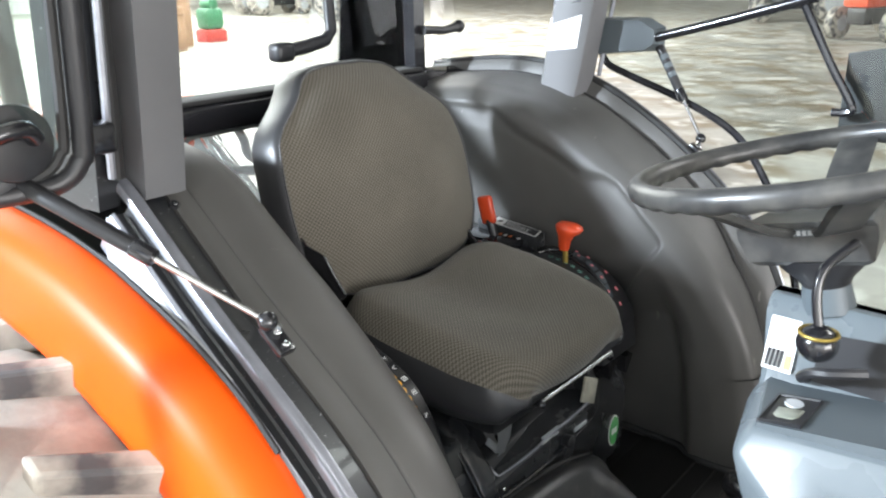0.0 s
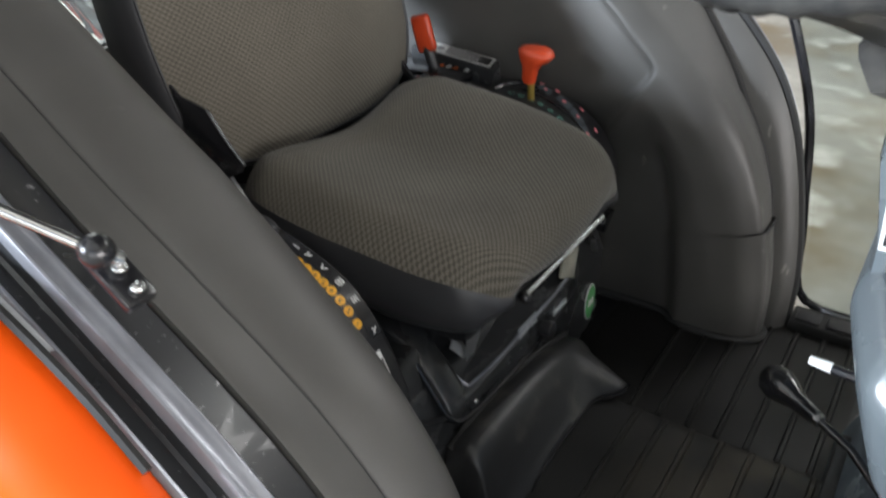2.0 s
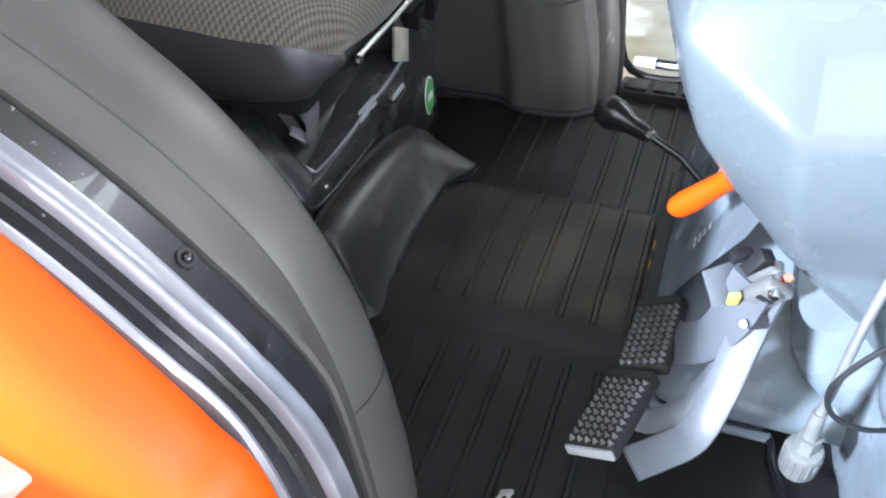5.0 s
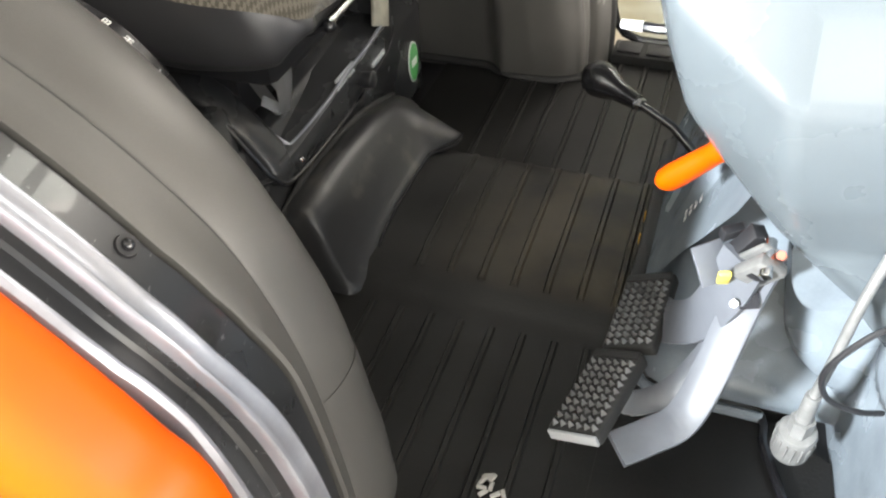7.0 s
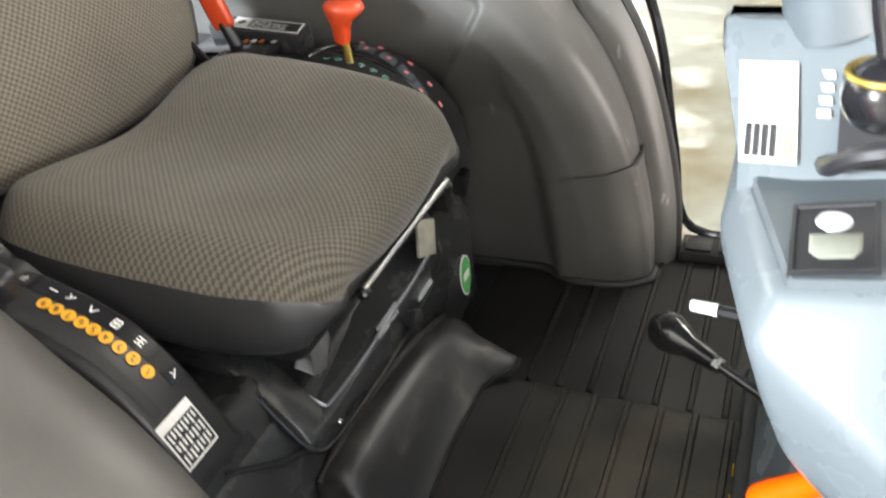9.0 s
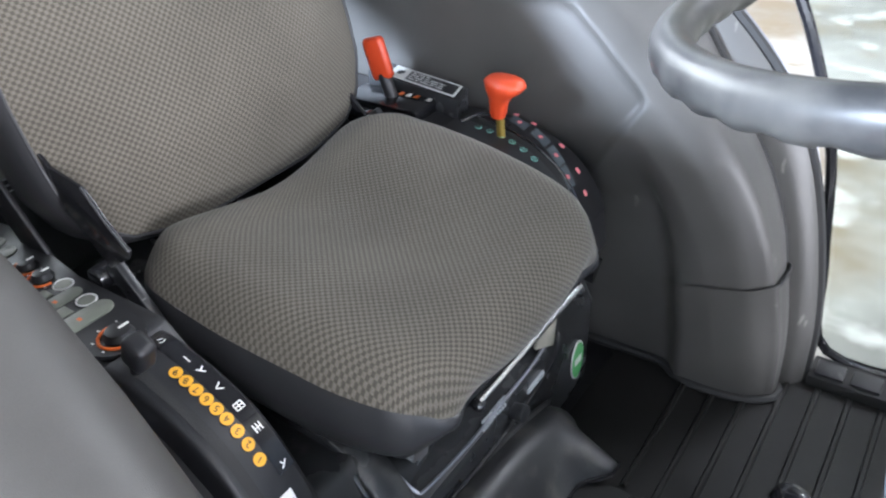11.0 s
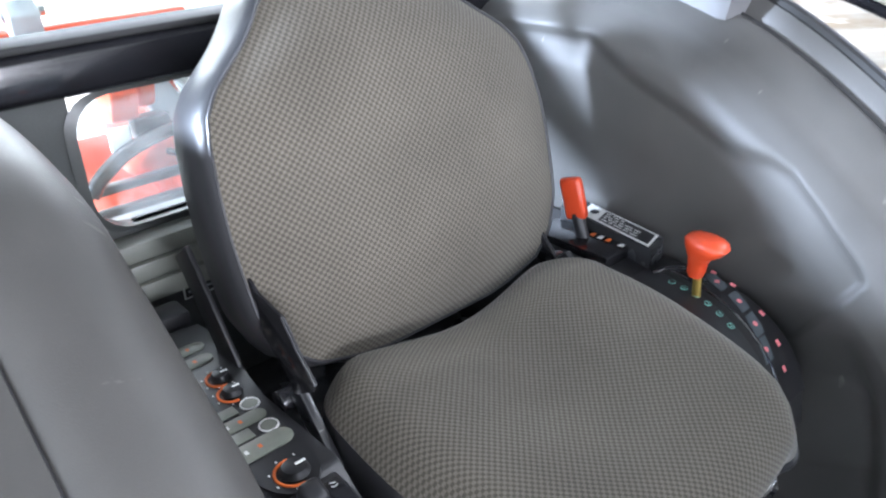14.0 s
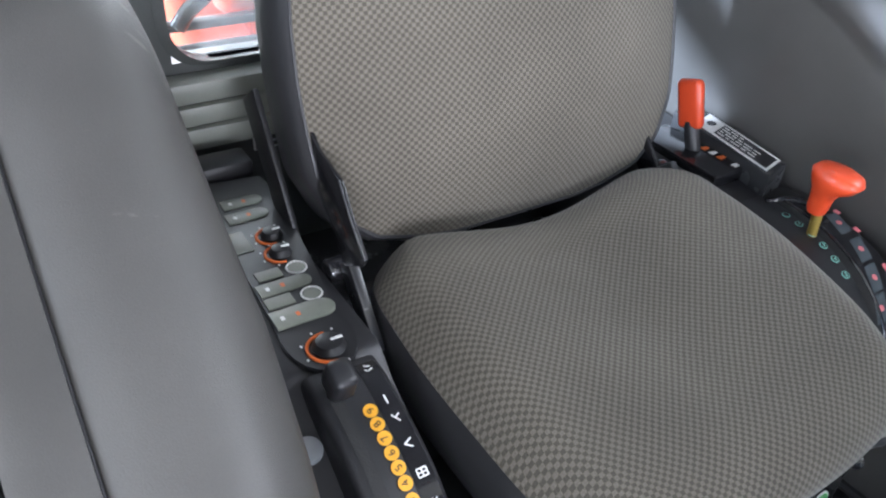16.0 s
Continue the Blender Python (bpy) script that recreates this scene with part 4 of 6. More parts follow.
part("bracket_strut", place(boxed(-0.09, 0.09, -0.004, 0.004, -0.024, 0.024, 0.003), pose(-0.57, -0.242, 0.545, 0, 55, 0)), BLACK, seat, "black support strut")

# seat base and its front panel
base = thing("plinth", (-0.3, 0, 0), "glossy black moulded seat base box", "seat base")
part("body", prism([(-0.78, 0), (-0.105, 0), (-0.1, 0.18), (-0.125, 0.235), (-0.3, 0.3), (-0.78, 0.3)], -0.392, 0.392, 0.01), BLACK_PANEL, base)
bm = loft([[(-0.3, y, z0), (-0.088 + k, y, z0), (-0.082 + k, y, z0 + 0.006), (-0.084 + k, y, z1 - 0.004), (-0.09 + k, y, z1), (-0.3, y, z1)] for y, z0, z1, k in ((-0.168, 0.19, 0.2, -0.02), (-0.163, 0.178, 0.206, -0.012), (-0.148, 0.17, 0.21, -0.002), (-0.11, 0.17, 0.211, 0.0), (0.03, 0.18, 0.236, 0.012), (0.2, 0.195, 0.241, 0.006), (0.225, 0.203, 0.243, 0.0), (0.236, 0.215, 0.243, -0.012))], True, True)
tray = part("tray", bm, BLACK_PANEL, base, "raised glossy black tray", 50)
bm = loft([[(x, -0.166, z), (x + 0.008, -0.16, z), (x + 0.01, -0.13, z), (x + 0.004, -0.118, z), (x - 0.1, -0.118, z), (x - 0.1, -0.166, z)] for x, z in ((-0.096, 0.2), (-0.106, 0.22), (-0.13, 0.25), (-0.17, 0.29), (-0.21, 0.315))], True, True)
part("tray_side", bm, BLACK_PANEL, tray, "", 50)
bm = loft([[(x, 0.237, z), (x + 0.008, 0.23, z), (x + 0.008, 0.208, z), (x - 0.1, 0.208, z), (x - 0.1, 0.237, z)] for x, z in ((-0.09, 0.235), (-0.096, 0.262), (-0.11, 0.29), (-0.15, 0.318))], True, True)
part("tray_side", bm, BLACK_PANEL, tray, "", 50)
# highlight on the tray's inner edge, laid on as a bright metal tube
part("tray_lip", tube(spline([(-0.16, -0.119, 0.272), (-0.128, -0.118, 0.24), (-0.101, -0.112, 0.213), (-0.092, -0.1, 0.212), (-0.08, -0.02, 0.226), (-0.076, 0.03, 0.2375), (-0.076, 0.12, 0.2405), (-0.083, 0.198, 0.2435), (-0.09, 0.207, 0.25), (-0.1, 0.207, 0.275)], 5), 0.0026, 8), SILVER_EDGE, tray, "inner edge highlight as a bright strip")
part("outer_rim", tube(spline([(-0.15, -0.168, 0.275), (-0.115, -0.168, 0.225), (-0.095, -0.163, 0.192), (-0.084, -0.14, 0.174), (-0.076, -0.05, 0.176), (-0.072, 0.06, 0.184), (-0.076, 0.18, 0.196), (-0.086, 0.228, 0.212), (-0.1, 0.24, 0.25), (-0.13, 0.24, 0.3)], 5), 0.004, 8), BLACK_GLOSS, tray, "shiny rolled edge")
part("recess", boxed(-0.3, -0.15, -0.118, 0.208, 0.2, 0.33, 0.004), BLACK, tray, "dark recess")
part("side_apron", prism([(-0.3, 0.3), (-0.15, 0.29), (-0.112, 0.19), (-0.1, 0.05), (-0.3, 0.05)], -0.3, -0.15, 0.012), BLACK_PANEL, base, "smooth black apron")
part("groove", tube([(-0.125, -0.262, 0.25), (-0.105, -0.2, 0.205), (-0.098, -0.165, 0.19)], 0.003, 6), FRAME_STEEL, base, "shallow moulded groove")
for y, z in ((-0.113, 0.19), (0.19, 0.215)):
    part("screw", ball((-0.081, y, z), 0.0045), CHROME, tray)
part("knob", cyl((-0.08, 0.075, 0.205), (-0.052, 0.075, 0.208), 0.011, 0.0135, 12, None, 0.003), BLACK, tray, "small black knob")
part("grip_slot", boxed(-0.079, -0.071, 0.115, 0.165, 0.2, 0.209, 0.003), STEEL_GREY, tray, "pale worn slot edge")
for k in range(2):
    for j in range(9):
        y = 0.0 + 0.0065 * j + (0.004 if k else 0)
        part("print_bar", boxed(-0.0745 - 0.004 * k, -0.0722 - 0.004 * k, y, y + 0.0045, 0.23 + 0.0095 * k, 0.2345 + 0.0095 * k), STEEL_GREY, tray)
part("latch_plate", place(boxed(-0.003, 0.003, -0.026, 0.026, -0.027, 0.027, 0.002), pose(-0.084, 0.188, 0.264, -27, -8, 0)), material("bare_pale_metal", (0.42, 0.4, 0.33), 0.45, 0.3, grain=90, bump=0.05, stain=30, stain_amount=0.35), base, "pale worn metal latch plate")
for y, z, w in ((0.285, 0.268, 0.024), (0.36, 0.255, 0.02)):
    part("fin", loft([[(-0.125, y - w, z + 0.03), (-0.082, y - w, z + 0.026), (-0.082, y + w * 0.6, z + 0.022), (-0.125, y + w * 0.6, z + 0.03)], [(-0.12, y + w * 0.9, z - 0.034), (-0.1, y + w * 0.9, z - 0.036), (-0.1, y + w * 1.2, z - 0.036), (-0.12, y + w * 1.2, z - 0.034)]], True, True), BLACK_GLOSS, base, "small tapered black fin", 30)
gs = thing("green_sticker", (-0.094, 0.336, 0.086), "oval green sticker with a white rim on the black panel", "sticker")
part("rim", cyl((-0.1005, 0.336, 0.086), (-0.0985, 0.336, 0.086), 0.03, None, 32), WHITE_PRINT, gs)
part("face", cyl((-0.0985, 0.336, 0.086), (-0.0975, 0.336, 0.086), 0.027, None, 32), GREEN_PRINT, gs)
part("print_bar", boxed(-0.0975, -0.0968, 0.32, 0.352, 0.081, 0.092), WHITE_PRINT, gs)
for o in gs.children:
    o.scale = (1, 0.72, 1.35)
    o.location = (0, 0.336 * 0.28, -0.086 * 0.35)
for cy, cz, wy, hz, turn in ((-0.221, 0.108, 0.017, 0.03, -14), (-0.19, 0.074, 0.015, 0.024, -26)):
    tg = thing("paper_tag", (-0.1, cy, cz), "white paper tag with grey print on the black seat base", "tag", "paper tags")
    sheet = part("sheet", place(boxed(-0.0006, 0.0006, -wy, wy, -hz, hz), pose(-0.1, cy, cz, turn, -3, 0)), WHITE_PRINT, tg)
    for k in range(4):
        part("print_bar", place(boxed(0.0006, 0.001, -wy * 0.75, wy * (0.7 - 0.2 * (k % 2)), -hz * 0.7 + 0.0105 * k, -hz * 0.7 + 0.0035 + 0.0105 * k), pose(-0.1, cy, cz, turn, -3, 0)), STEEL_GREY, sheet)
# heel cover at the foot of the seat base
hc = thing("heel_cover", (0, 0.05, 0), "black moulded plastic heel cover on the tunnel", "cover")
rows = []
for y, zc, xf, zf in ((-0.168, 0.125, -0.004, 0.0), (-0.16, 0.138, 0.006, 0.0), (-0.14, 0.145, 0.01, 0.004), (-0.11, 0.147, 0.008, 0.02), (-0.075, 0.147, 0.005, 0.036), (0.0, 0.142, 0.002, 0.039), (0.08, 0.132, 0.002, 0.039), (0.13, 0.12, 0.004, 0.039), (0.15, 0.114, 0.014, 0.039), (0.165, 0.11, 0.032, 0.043), (0.176, 0.106, 0.04, 0.044), (0.195, 0.1, 0.042, 0.044), (0.203, 0.097, 0.036, 0.038), (0.212, 0.09, 0.02, 0.02), (0.222, 0.082, 0.0, 0.004)):
    flare = max(0.0, xf - 0.012)
    if flare > 0:
        slope = [(-0.047 + (xf + 0.047) * k / 6, y, zc - 0.01 + (zf + 0.004 - zc + 0.01) * k / 6) for k in range(7)]
        rows.append([(-0.098, y, zc - 0.004), (-0.072, y, zc + 0.003), (-0.058, y, zc)] + slope[:1] + slope[2:] + [(xf, y, zf - 0.006)])
        continue
    rows.append([(-0.098, y, zc - 0.004), (-0.072, y, zc + 0.003), (-0.058, y, zc), (-0.047, y, zc - 0.01), (-0.036 + 0.1 * flare, y, zc - 0.03), (-0.025 + 0.25 * flare, y, zf + (zc - zf) * 0.5), (-0.012 + 0.5 * flare, y, zf + (zc - zf) * 0.2), (xf - 0.006, y, zf + 0.009), (xf, y, zf + 0.003), (xf, y, zf - 0.006)])
rows.insert(0, [(x, -0.172, min(z, 0.002)) for x, y, z in rows[0]])
HEEL = patched(material("scuffed_black_plastic", (0.022, 0.022, 0.023), 0.36, grain=500, grain_amount=0.3, bump=0.4, stain=9, stain_amount=0.12, bump_distance=0.0006, rough_var=0.05), (0.06, 0.057, 0.05), 18, 0.55, 0.75)
part("shell", loft(rows), HEEL, hc, "", 70)
part("foot_lip", tube([Vector(r[-2]) + Vector((0.001, 0, 0.0)) for r in rows[3:]], 0.0028, 6), BLACK_GLOSS, hc, "thin shiny lower lip")
part("top_lip", tube(spline([(-0.094, -0.165, 0.13), (-0.09, -0.1, 0.15), (-0.09, 0.0, 0.146), (-0.09, 0.12, 0.124), (-0.092, 0.22, 0.088)], 5), 0.005, 8), RUBBER, hc)
sb = thing("seat_belt", (-0.12, -0.1, 0.3), "grey folded seat belt webbing hanging under the seat", "seat belt")
WEB = material("belt_webbing", (0.26, 0.26, 0.265), 0.85, grain=1200, bump=0.3, stain=20, bump_distance=0.0005)
for k, (y0, sw) in enumerate(((-0.105, 1), (-0.068, -1))):
    path = spline([(-0.15, y0, 0.37), (-0.118, y0 + 0.008, 0.335), (-0.1, y0 + 0.01 * sw, 0.29), (-0.108, y0 + 0.015 * sw, 0.246), (-0.128, y0 + 0.025, 0.245), (-0.15, y0 + 0.02, 0.29)], 6)
    bm = loft([[p + Vector((0, -0.014, 0.006 * sw)), p + Vector((0.002, 0.0, 0)), p + Vector((0, 0.014, -0.006 * sw))] for p in path])
    bmesh.ops.solidify(bm, geom=bm.faces, thickness=0.0018)
    part("strap", bm, WEB, sb)
part("tongue", place(boxed(-0.014, 0.014, -0.008, 0.008, -0.002, 0.002, 0.001), pose(-0.118, -0.1, 0.262, 20, 40, 30)), STEEL_GREY, sb, "grey belt tongue")

# ---------------------------------------------------------------- right console


def decal(name, outline, mat, parent, label="", lift=0.0):
    """A thin printed patch from corner points."""
    bm = bmesh.new()
    bm.faces.new([bm.verts.new(Vector(p) + Vector((0, 0, lift))) for p in outline])
    return part(name, bm, mat, parent, label)


def disc(name, at, r, normal, mat, parent, label="", thick=0.0008):
    n = Vector(normal).normalized()
    return part(name, cyl(Vector(at), Vector(at) + n * thick, r, None, 20), mat, parent, label)


def lettering(text, size, m, mat, parent, name="digit"):
    cu = bpy.data.curves.new(name, "FONT")
    cu.body, cu.size, cu.align_x, cu.align_y, cu.extrude = text, size, "CENTER", "CENTER", 0.0002
    tmp = bpy.data.objects.new(name, cu)
    scene.collection.objects.link(tmp)
    mesh = bpy.data.meshes.new_from_object(tmp.evaluated_get(bpy.context.evaluated_depsgraph_get()))
    bpy.data.objects.remove(tmp)
    bpy.data.curves.remove(cu)
    mesh.transform(m)
    mesh.materials.clear()
    mesh.materials.append(mat)
    ob = new(name, mesh)
    ob.parent = parent
    ob.matrix_parent_inverse = Matrix.Translation(-parent.location)
    return ob


rc = thing("right_console", (-0.4, -0.3, 0.3), "black control console with switches and a lever dial beside the seat", "control console")
part("body", prism([(-0.74, 0.3), (-0.74, 0.485), (-0.7, 0.492), (-0.3, 0.497), (-0.27, 0.47), (-0.2, 0.43), (-0.14, 0.38), (-0.09, 0.3)], -0.4, -0.245, 0.008), BLACK, rc)
# lever quadrant: an arc that falls towards the front
ARC = spline([(-0.285, 0, 0.497), (-0.262, 0, 0.496), (-0.235, 0, 0.488), (-0.2, 0, 0.475), (-0.161, 0, 0.453), (-0.13, 0, 0.419), (-0.105, 0, 0.375), (-0.085, 0, 0.325)], 5)


def arc_point(s, y, lift=0.0):
    k = min(max(s, 0.0), 0.9999) * (len(ARC) - 1)
    i = int(k)
    p = ARC[i].lerp(ARC[i + 1], k - i)
    t = (ARC[i + 1] - ARC[i]).normalized()
    n = Vector((-t.z, 0, t.x))
    n = n if n.z > 0 else -n
    return p + n * lift + Vector((0, y, 0)), t, n


quad = part("quadrant", loft([[arc_point(i / 24, y, d)[0] for i in range(25)] for y, d in ((-0.333, -0.08), (-0.333, -0.006), (-0.33, -0.001), (-0.325, 0.0), (-0.267, 0.0), (-0.262, -0.002), (-0.259, -0.008), (-0.257, -0.09))]), BLACK, rc, "curved black lever quadrant", 50)
part("slot", loft([[arc_point(0.08 + 0.72 * i / 20, y, 0.0008)[0] for i in range(21)] for y in (-0.3205, -0.309)]), RUBBER, quad, "dark lever slot")
part("letter_band", loft([[arc_point(0.05 + 0.72 * i / 20, y, 0.0006)[0] for i in range(21)] for y in (-0.2845, -0.265)]), BLACK_GLOSS, quad, "glossy black printed band")
for k in range(9):
    gone = 8 - k
    s = min((i / 400 for i in range(401)), key=lambda q: abs(arc_point(q, 0)[0].x - (-0.2305 + 0.0131 * gone - 0.00013 * gone * gone)))
    p, t, n = arc_point(s, -0.2922, 0.0008)
    dd = part("number_disc", cyl(p, p + n * 0.0006, 0.0066, None, 20), YELLOW_PRINT, quad, "amber number disc")
    m = Matrix.Translation(p + n * 0.0009) @ Matrix(((0, -t.x, n.x, 0), (1, 0, 0, 0), (0, -t.z, n.z, 0), (0, 0, 0, 1))) @ Matrix.Rotation(math.pi / 2 + 0.35, 4, "Z")
    lettering(str(k + 1), 0.0098, m, BLACK, dd)
# marks on the band, each of a few short strokes: along the arc, across it, end to end
MARKS = ((0.1, ((-4, -3, -1, 3), (1, -4, 4, -2), (4, -1, 2, 4))), (0.285, ((-5, 0, 5, 0),)), (0.365, ((-5, -3, 4, 3), (-1, 0, -4, 5))), (0.45, ((-4, 4, 0, -4), (0, -4, 5, 3))),
         (0.535, ((-4, -5, -4, 5), (4, -5, 4, 5), (0, -5, 0, 5), (-4, -5, 4, -5), (-4, 5, 4, 5), (-4, 0, 4, 0))), (0.62, ((-5, -4, 5, -4), (-5, 0, 5, 0), (-5, 4, 5, 4), (0, -5, 0, 5))), (0.75, ((-4, -3, -1, -1), (4, -4, -3, 4))))
for s, strokes in MARKS:
    for a0, b0, a1, b1 in strokes:
        p, t, n = arc_point(s, -0.2748, 0.0013)
        e0, e1 = p + (t * a0 + Vector((0, 1, 0)) * b0) * 0.0009, p + (t * a1 + Vector((0, 1, 0)) * b1) * 0.0009
        w = (e1 - e0).normalized().cross(n) * 0.0007
        decal("print_bar", [e0 - w, e1 - w, e1 + w, e0 + w], WHITE_PRINT, quad)
# white instruction sticker below the dial
stk = part("sticker", loft([[arc_point(s, y, 0.0012)[0] for s in (0.815, 0.86, 0.915, 0.96)] for y in (-0.327, -0.282)]), WHITE_PRINT, rc, "white sticker with black text rows")
field = part("field", loft([[arc_point(q, y, 0.0018)[0] for q in (0.843, 0.87, 0.91, 0.952)] for y in (-0.325, -0.284)]), BLACK, stk, "black text field")
for k in range(8):
    for j in range(3):
        y, q = -0.323 + 0.0048 * k, 0.848 + 0.035 * j
        part("print_bar", loft([[arc_point(a, yy, 0.0023)[0] for a in (q, q + 0.015, q + 0.03 - 0.008 * ((k + j) % 2))] for yy in (y, y + 0.0024)]), WHITE_PRINT, field)
# lever
lv = part("lever", tube([(-0.262, -0.315, 0.47), (-0.255, -0.315, 0.5), (-0.248, -0.314, 0.52)], [0.006, 0.006, 0.007], 10), BLACK, rc, "black hitch lever")
part("grip", place(boxed(-0.014, 0.014, -0.012, 0.012, -0.016, 0.018, 0.007, segments=3), pose(-0.243, -0.314, 0.523, 0, 22, 0)), BLACK, lv, "rounded black grip")
# switch panel
zp = 0.4975
oval = [(-0.33 + 0.05 * math.cos(a), -0.297 + 0.034 * math.sin(a)) for a in (math.radians(-115 + 230 * i / 14) for i in range(15))]
pts = [(-0.6, -0.315), (-0.5, -0.32)] + oval + [(-0.45, -0.25), (-0.6, -0.23), (-0.64, -0.235), (-0.65, -0.3)]
bm = loft([[(x, y, z) for x, y in pts] for z in (zp - 0.004, zp + 0.002)], True, True)
pn = part("switch_panel", bm, BLACK, rc, "glossy black switch panel", 30)
zt = zp + 0.0025
GREY_PRINT = material("grey_print", (0.2, 0.21, 0.175), 0.45, grain=200, bump=0.0)
ORANGE_PRINT = material("orange_print", (0.75, 0.16, 0.03), 0.45, grain=200, bump=0.0)
for x, y in ((-0.439, -0.271), (-0.391, -0.275)):
    rg = part("indicator_ring", tube([(x + 0.0105 * math.cos(a), y + 0.0105 * math.sin(a), zt) for a in (2 * math.pi * i / 24 for i in range(24))], 0.0011, 6, ring=True), WHITE_PRINT, pn, "thin white indicator ring")
    part("indicator", cyl((x, y, zt - 0.001), (x, y, zt + 0.0005), 0.009, None, 20), GREY_PRINT, rg)

def pill(x0, x1, y0, y1, z):
    """A flat key, rounded at its inner end."""
    r = (x1 - x0) / 2
    pts = [(x1, y0), (x0, y0)] + [((x0 + x1) / 2 - r * math.cos(a), y1 - r + r * math.sin(a)) for a in (math.pi * i / 10 for i in range(11))]
    return loft([[(x, y, z - 0.001) for x, y in pts], [(x, y, z + 0.0009) for x, y in pts], [((x0 + x1) / 2 + (x - (x0 + x1) / 2) * 0.93, y, z + 0.0014) for x, y in pts]], True, True)


for x0, x1, y0, y1 in ((-0.6, -0.578, -0.3, -0.252), (-0.569, -0.547, -0.305, -0.256), (-0.426, -0.405, -0.322, -0.265), (-0.38, -0.352, -0.326, -0.262)):
    key = part("switch_button", pill(x0, x1, y0, y1, zt), GREY_PRINT, pn, "flat grey membrane key with a round end")
    for k in range(2):
        part("print_dot", boxed((x0 + x1) / 2 - 0.003, (x0 + x1) / 2 + 0.003, y0 + 0.008 + 0.016 * k, y0 + 0.012 + 0.016 * k, zt + 0.0012, zt + 0.0016), ORANGE_PRINT if k == 1 else WHITE_PRINT, key)
for x0, x1, y0, y1 in ((-0.448, -0.431, -0.315, -0.288), (-0.402, -0.384, -0.323, -0.294), (-0.53, -0.488, -0.318, -0.298)):
    part("switch_plate", boxed(x0, x1, y0, y1, zt - 0.001, zt + 0.001, 0.0008), GREY_PRINT, pn, "flat grey key plate")
for x, y, r in ((-0.506, -0.272, 0.0125), (-0.47, -0.276, 0.0125), (-0.309, -0.294, 0.0165)):
    part("scale_ring", tube([(x + (r + 0.004) * math.cos(a), y + (r + 0.004) * math.sin(a), zt) for a in (math.radians(170 + 190 * i / 20) for i in range(21))], 0.0018, 6), ORANGE_PRINT, pn, "orange printed dial scale")
    kb = part("knob", cyl((x, y, zt), (x, y, zt + 0.0085), r, r * 0.8, 24, None, 0.002), BLACK, pn, "round black rotary knob")
    part("pointer", boxed(x - 0.0015, x + 0.0015, y + r * 0.1, y + r * 0.8, zt + 0.0084, zt + 0.0092), WHITE_PRINT, kb)
    for k in range(6):
        a = math.radians(150 + 46 * k)
        decal("print_bar", [(x + (r + 0.009) * math.cos(a) + dx, y + (r + 0.009) * math.sin(a) + dy, zt + 0.0004) for dx, dy in ((-0.0016, -0.001), (0.0016, -0.001), (0.0016, 0.001), (-0.0016, 0.001))], WHITE_PRINT, pn)
part("side_button", cyl((-0.24, -0.348, 0.455), (-0.238, -0.348, 0.463), 0.013, None, 18, None, 0.002), STEEL_GREY, rc, "pale round button")
part("end_cap", boxed(-0.7, -0.655, -0.31, -0.235, 0.49, 0.515, 0.006), BLACK, rc)
ps = thing("rear_sticker", (-0.788, -0.16, 0.48), "small dark sticker with a white border on the rear wall", "sticker")
part("border", boxed(-0.79, -0.788, -0.19, -0.128, 0.455, 0.51, 0.0008), WHITE_PRINT, ps, "thin white border")
part("sheet", boxed(-0.788, -0.7872, -0.187, -0.131, 0.458, 0.507), BLACK, ps)
for k in range(4):
    part("print_line", boxed(-0.7872, -0.7867, -0.183 + 0.002 * (k % 2), -0.137, 0.465 + 0.0105 * k, 0.4685 + 0.0105 * k), STEEL_GREY, ps)

# ---------------------------------------------------------------- left console with two red levers
lc = thing("left_console", (-0.4, 0.33, 0.3), "black lever console with printed scales beside the seat", "control console")
part("body", prism([(-0.78, 0.29), (-0.78, 0.5), (-0.4, 0.482), (-0.31, 0.475), (-0.22, 0.46), (-0.14, 0.425), (-0.1, 0.38), (-0.085, 0.29)], 0.245, 0.398, 0.008), BLACK, lc)
LARC = spline([(-0.33, 0, 0.478), (-0.28, 0, 0.48), (-0.22, 0, 0.473), (-0.165, 0, 0.452), (-0.12, 0, 0.415), (-0.09, 0, 0.36)], 6)


def larc(s, y, lift=0.0):
    k = min(max(s, 0.0), 0.9999) * (len(LARC) - 1)
    i = int(k)
    p = LARC[i].lerp(LARC[i + 1], k - i)
    t = (LARC[i + 1] - LARC[i]).normalized()
    n = Vector((-t.z, 0, t.x))
    n = n if n.z > 0 else -n
    return p + n * lift + Vector((0, y, 0)), t, n


lq = part("quadrant", loft([[larc(i / 24, y, d)[0] for i in range(25)] for y, d in ((0.255, -0.06), (0.257, -0.003), (0.262, 0.0), (0.385, 0.0), (0.39, -0.003), (0.392, -0.06))]), BLACK, lc, "curved black lever quadrant", 50)
part("slot", loft([[larc(0.1 + 0.75 * i / 20, y - 0.03 * i / 20, 0.001)[0] for i in range(21)] for y in (0.337, 0.35)]), RUBBER, lq, "dark lever slot")
part("slot_rim", tube([larc(0.1 + 0.8 * i / 20, 0.3525 - 0.03 * i / 20, 0.001)[0] for i in range(21)], 0.0022, 6), BLACK_GLOSS, lq)
at_x = lambda x: min((i / 400 for i in range(401)), key=lambda q: abs(larc(q, 0)[0].x - x))
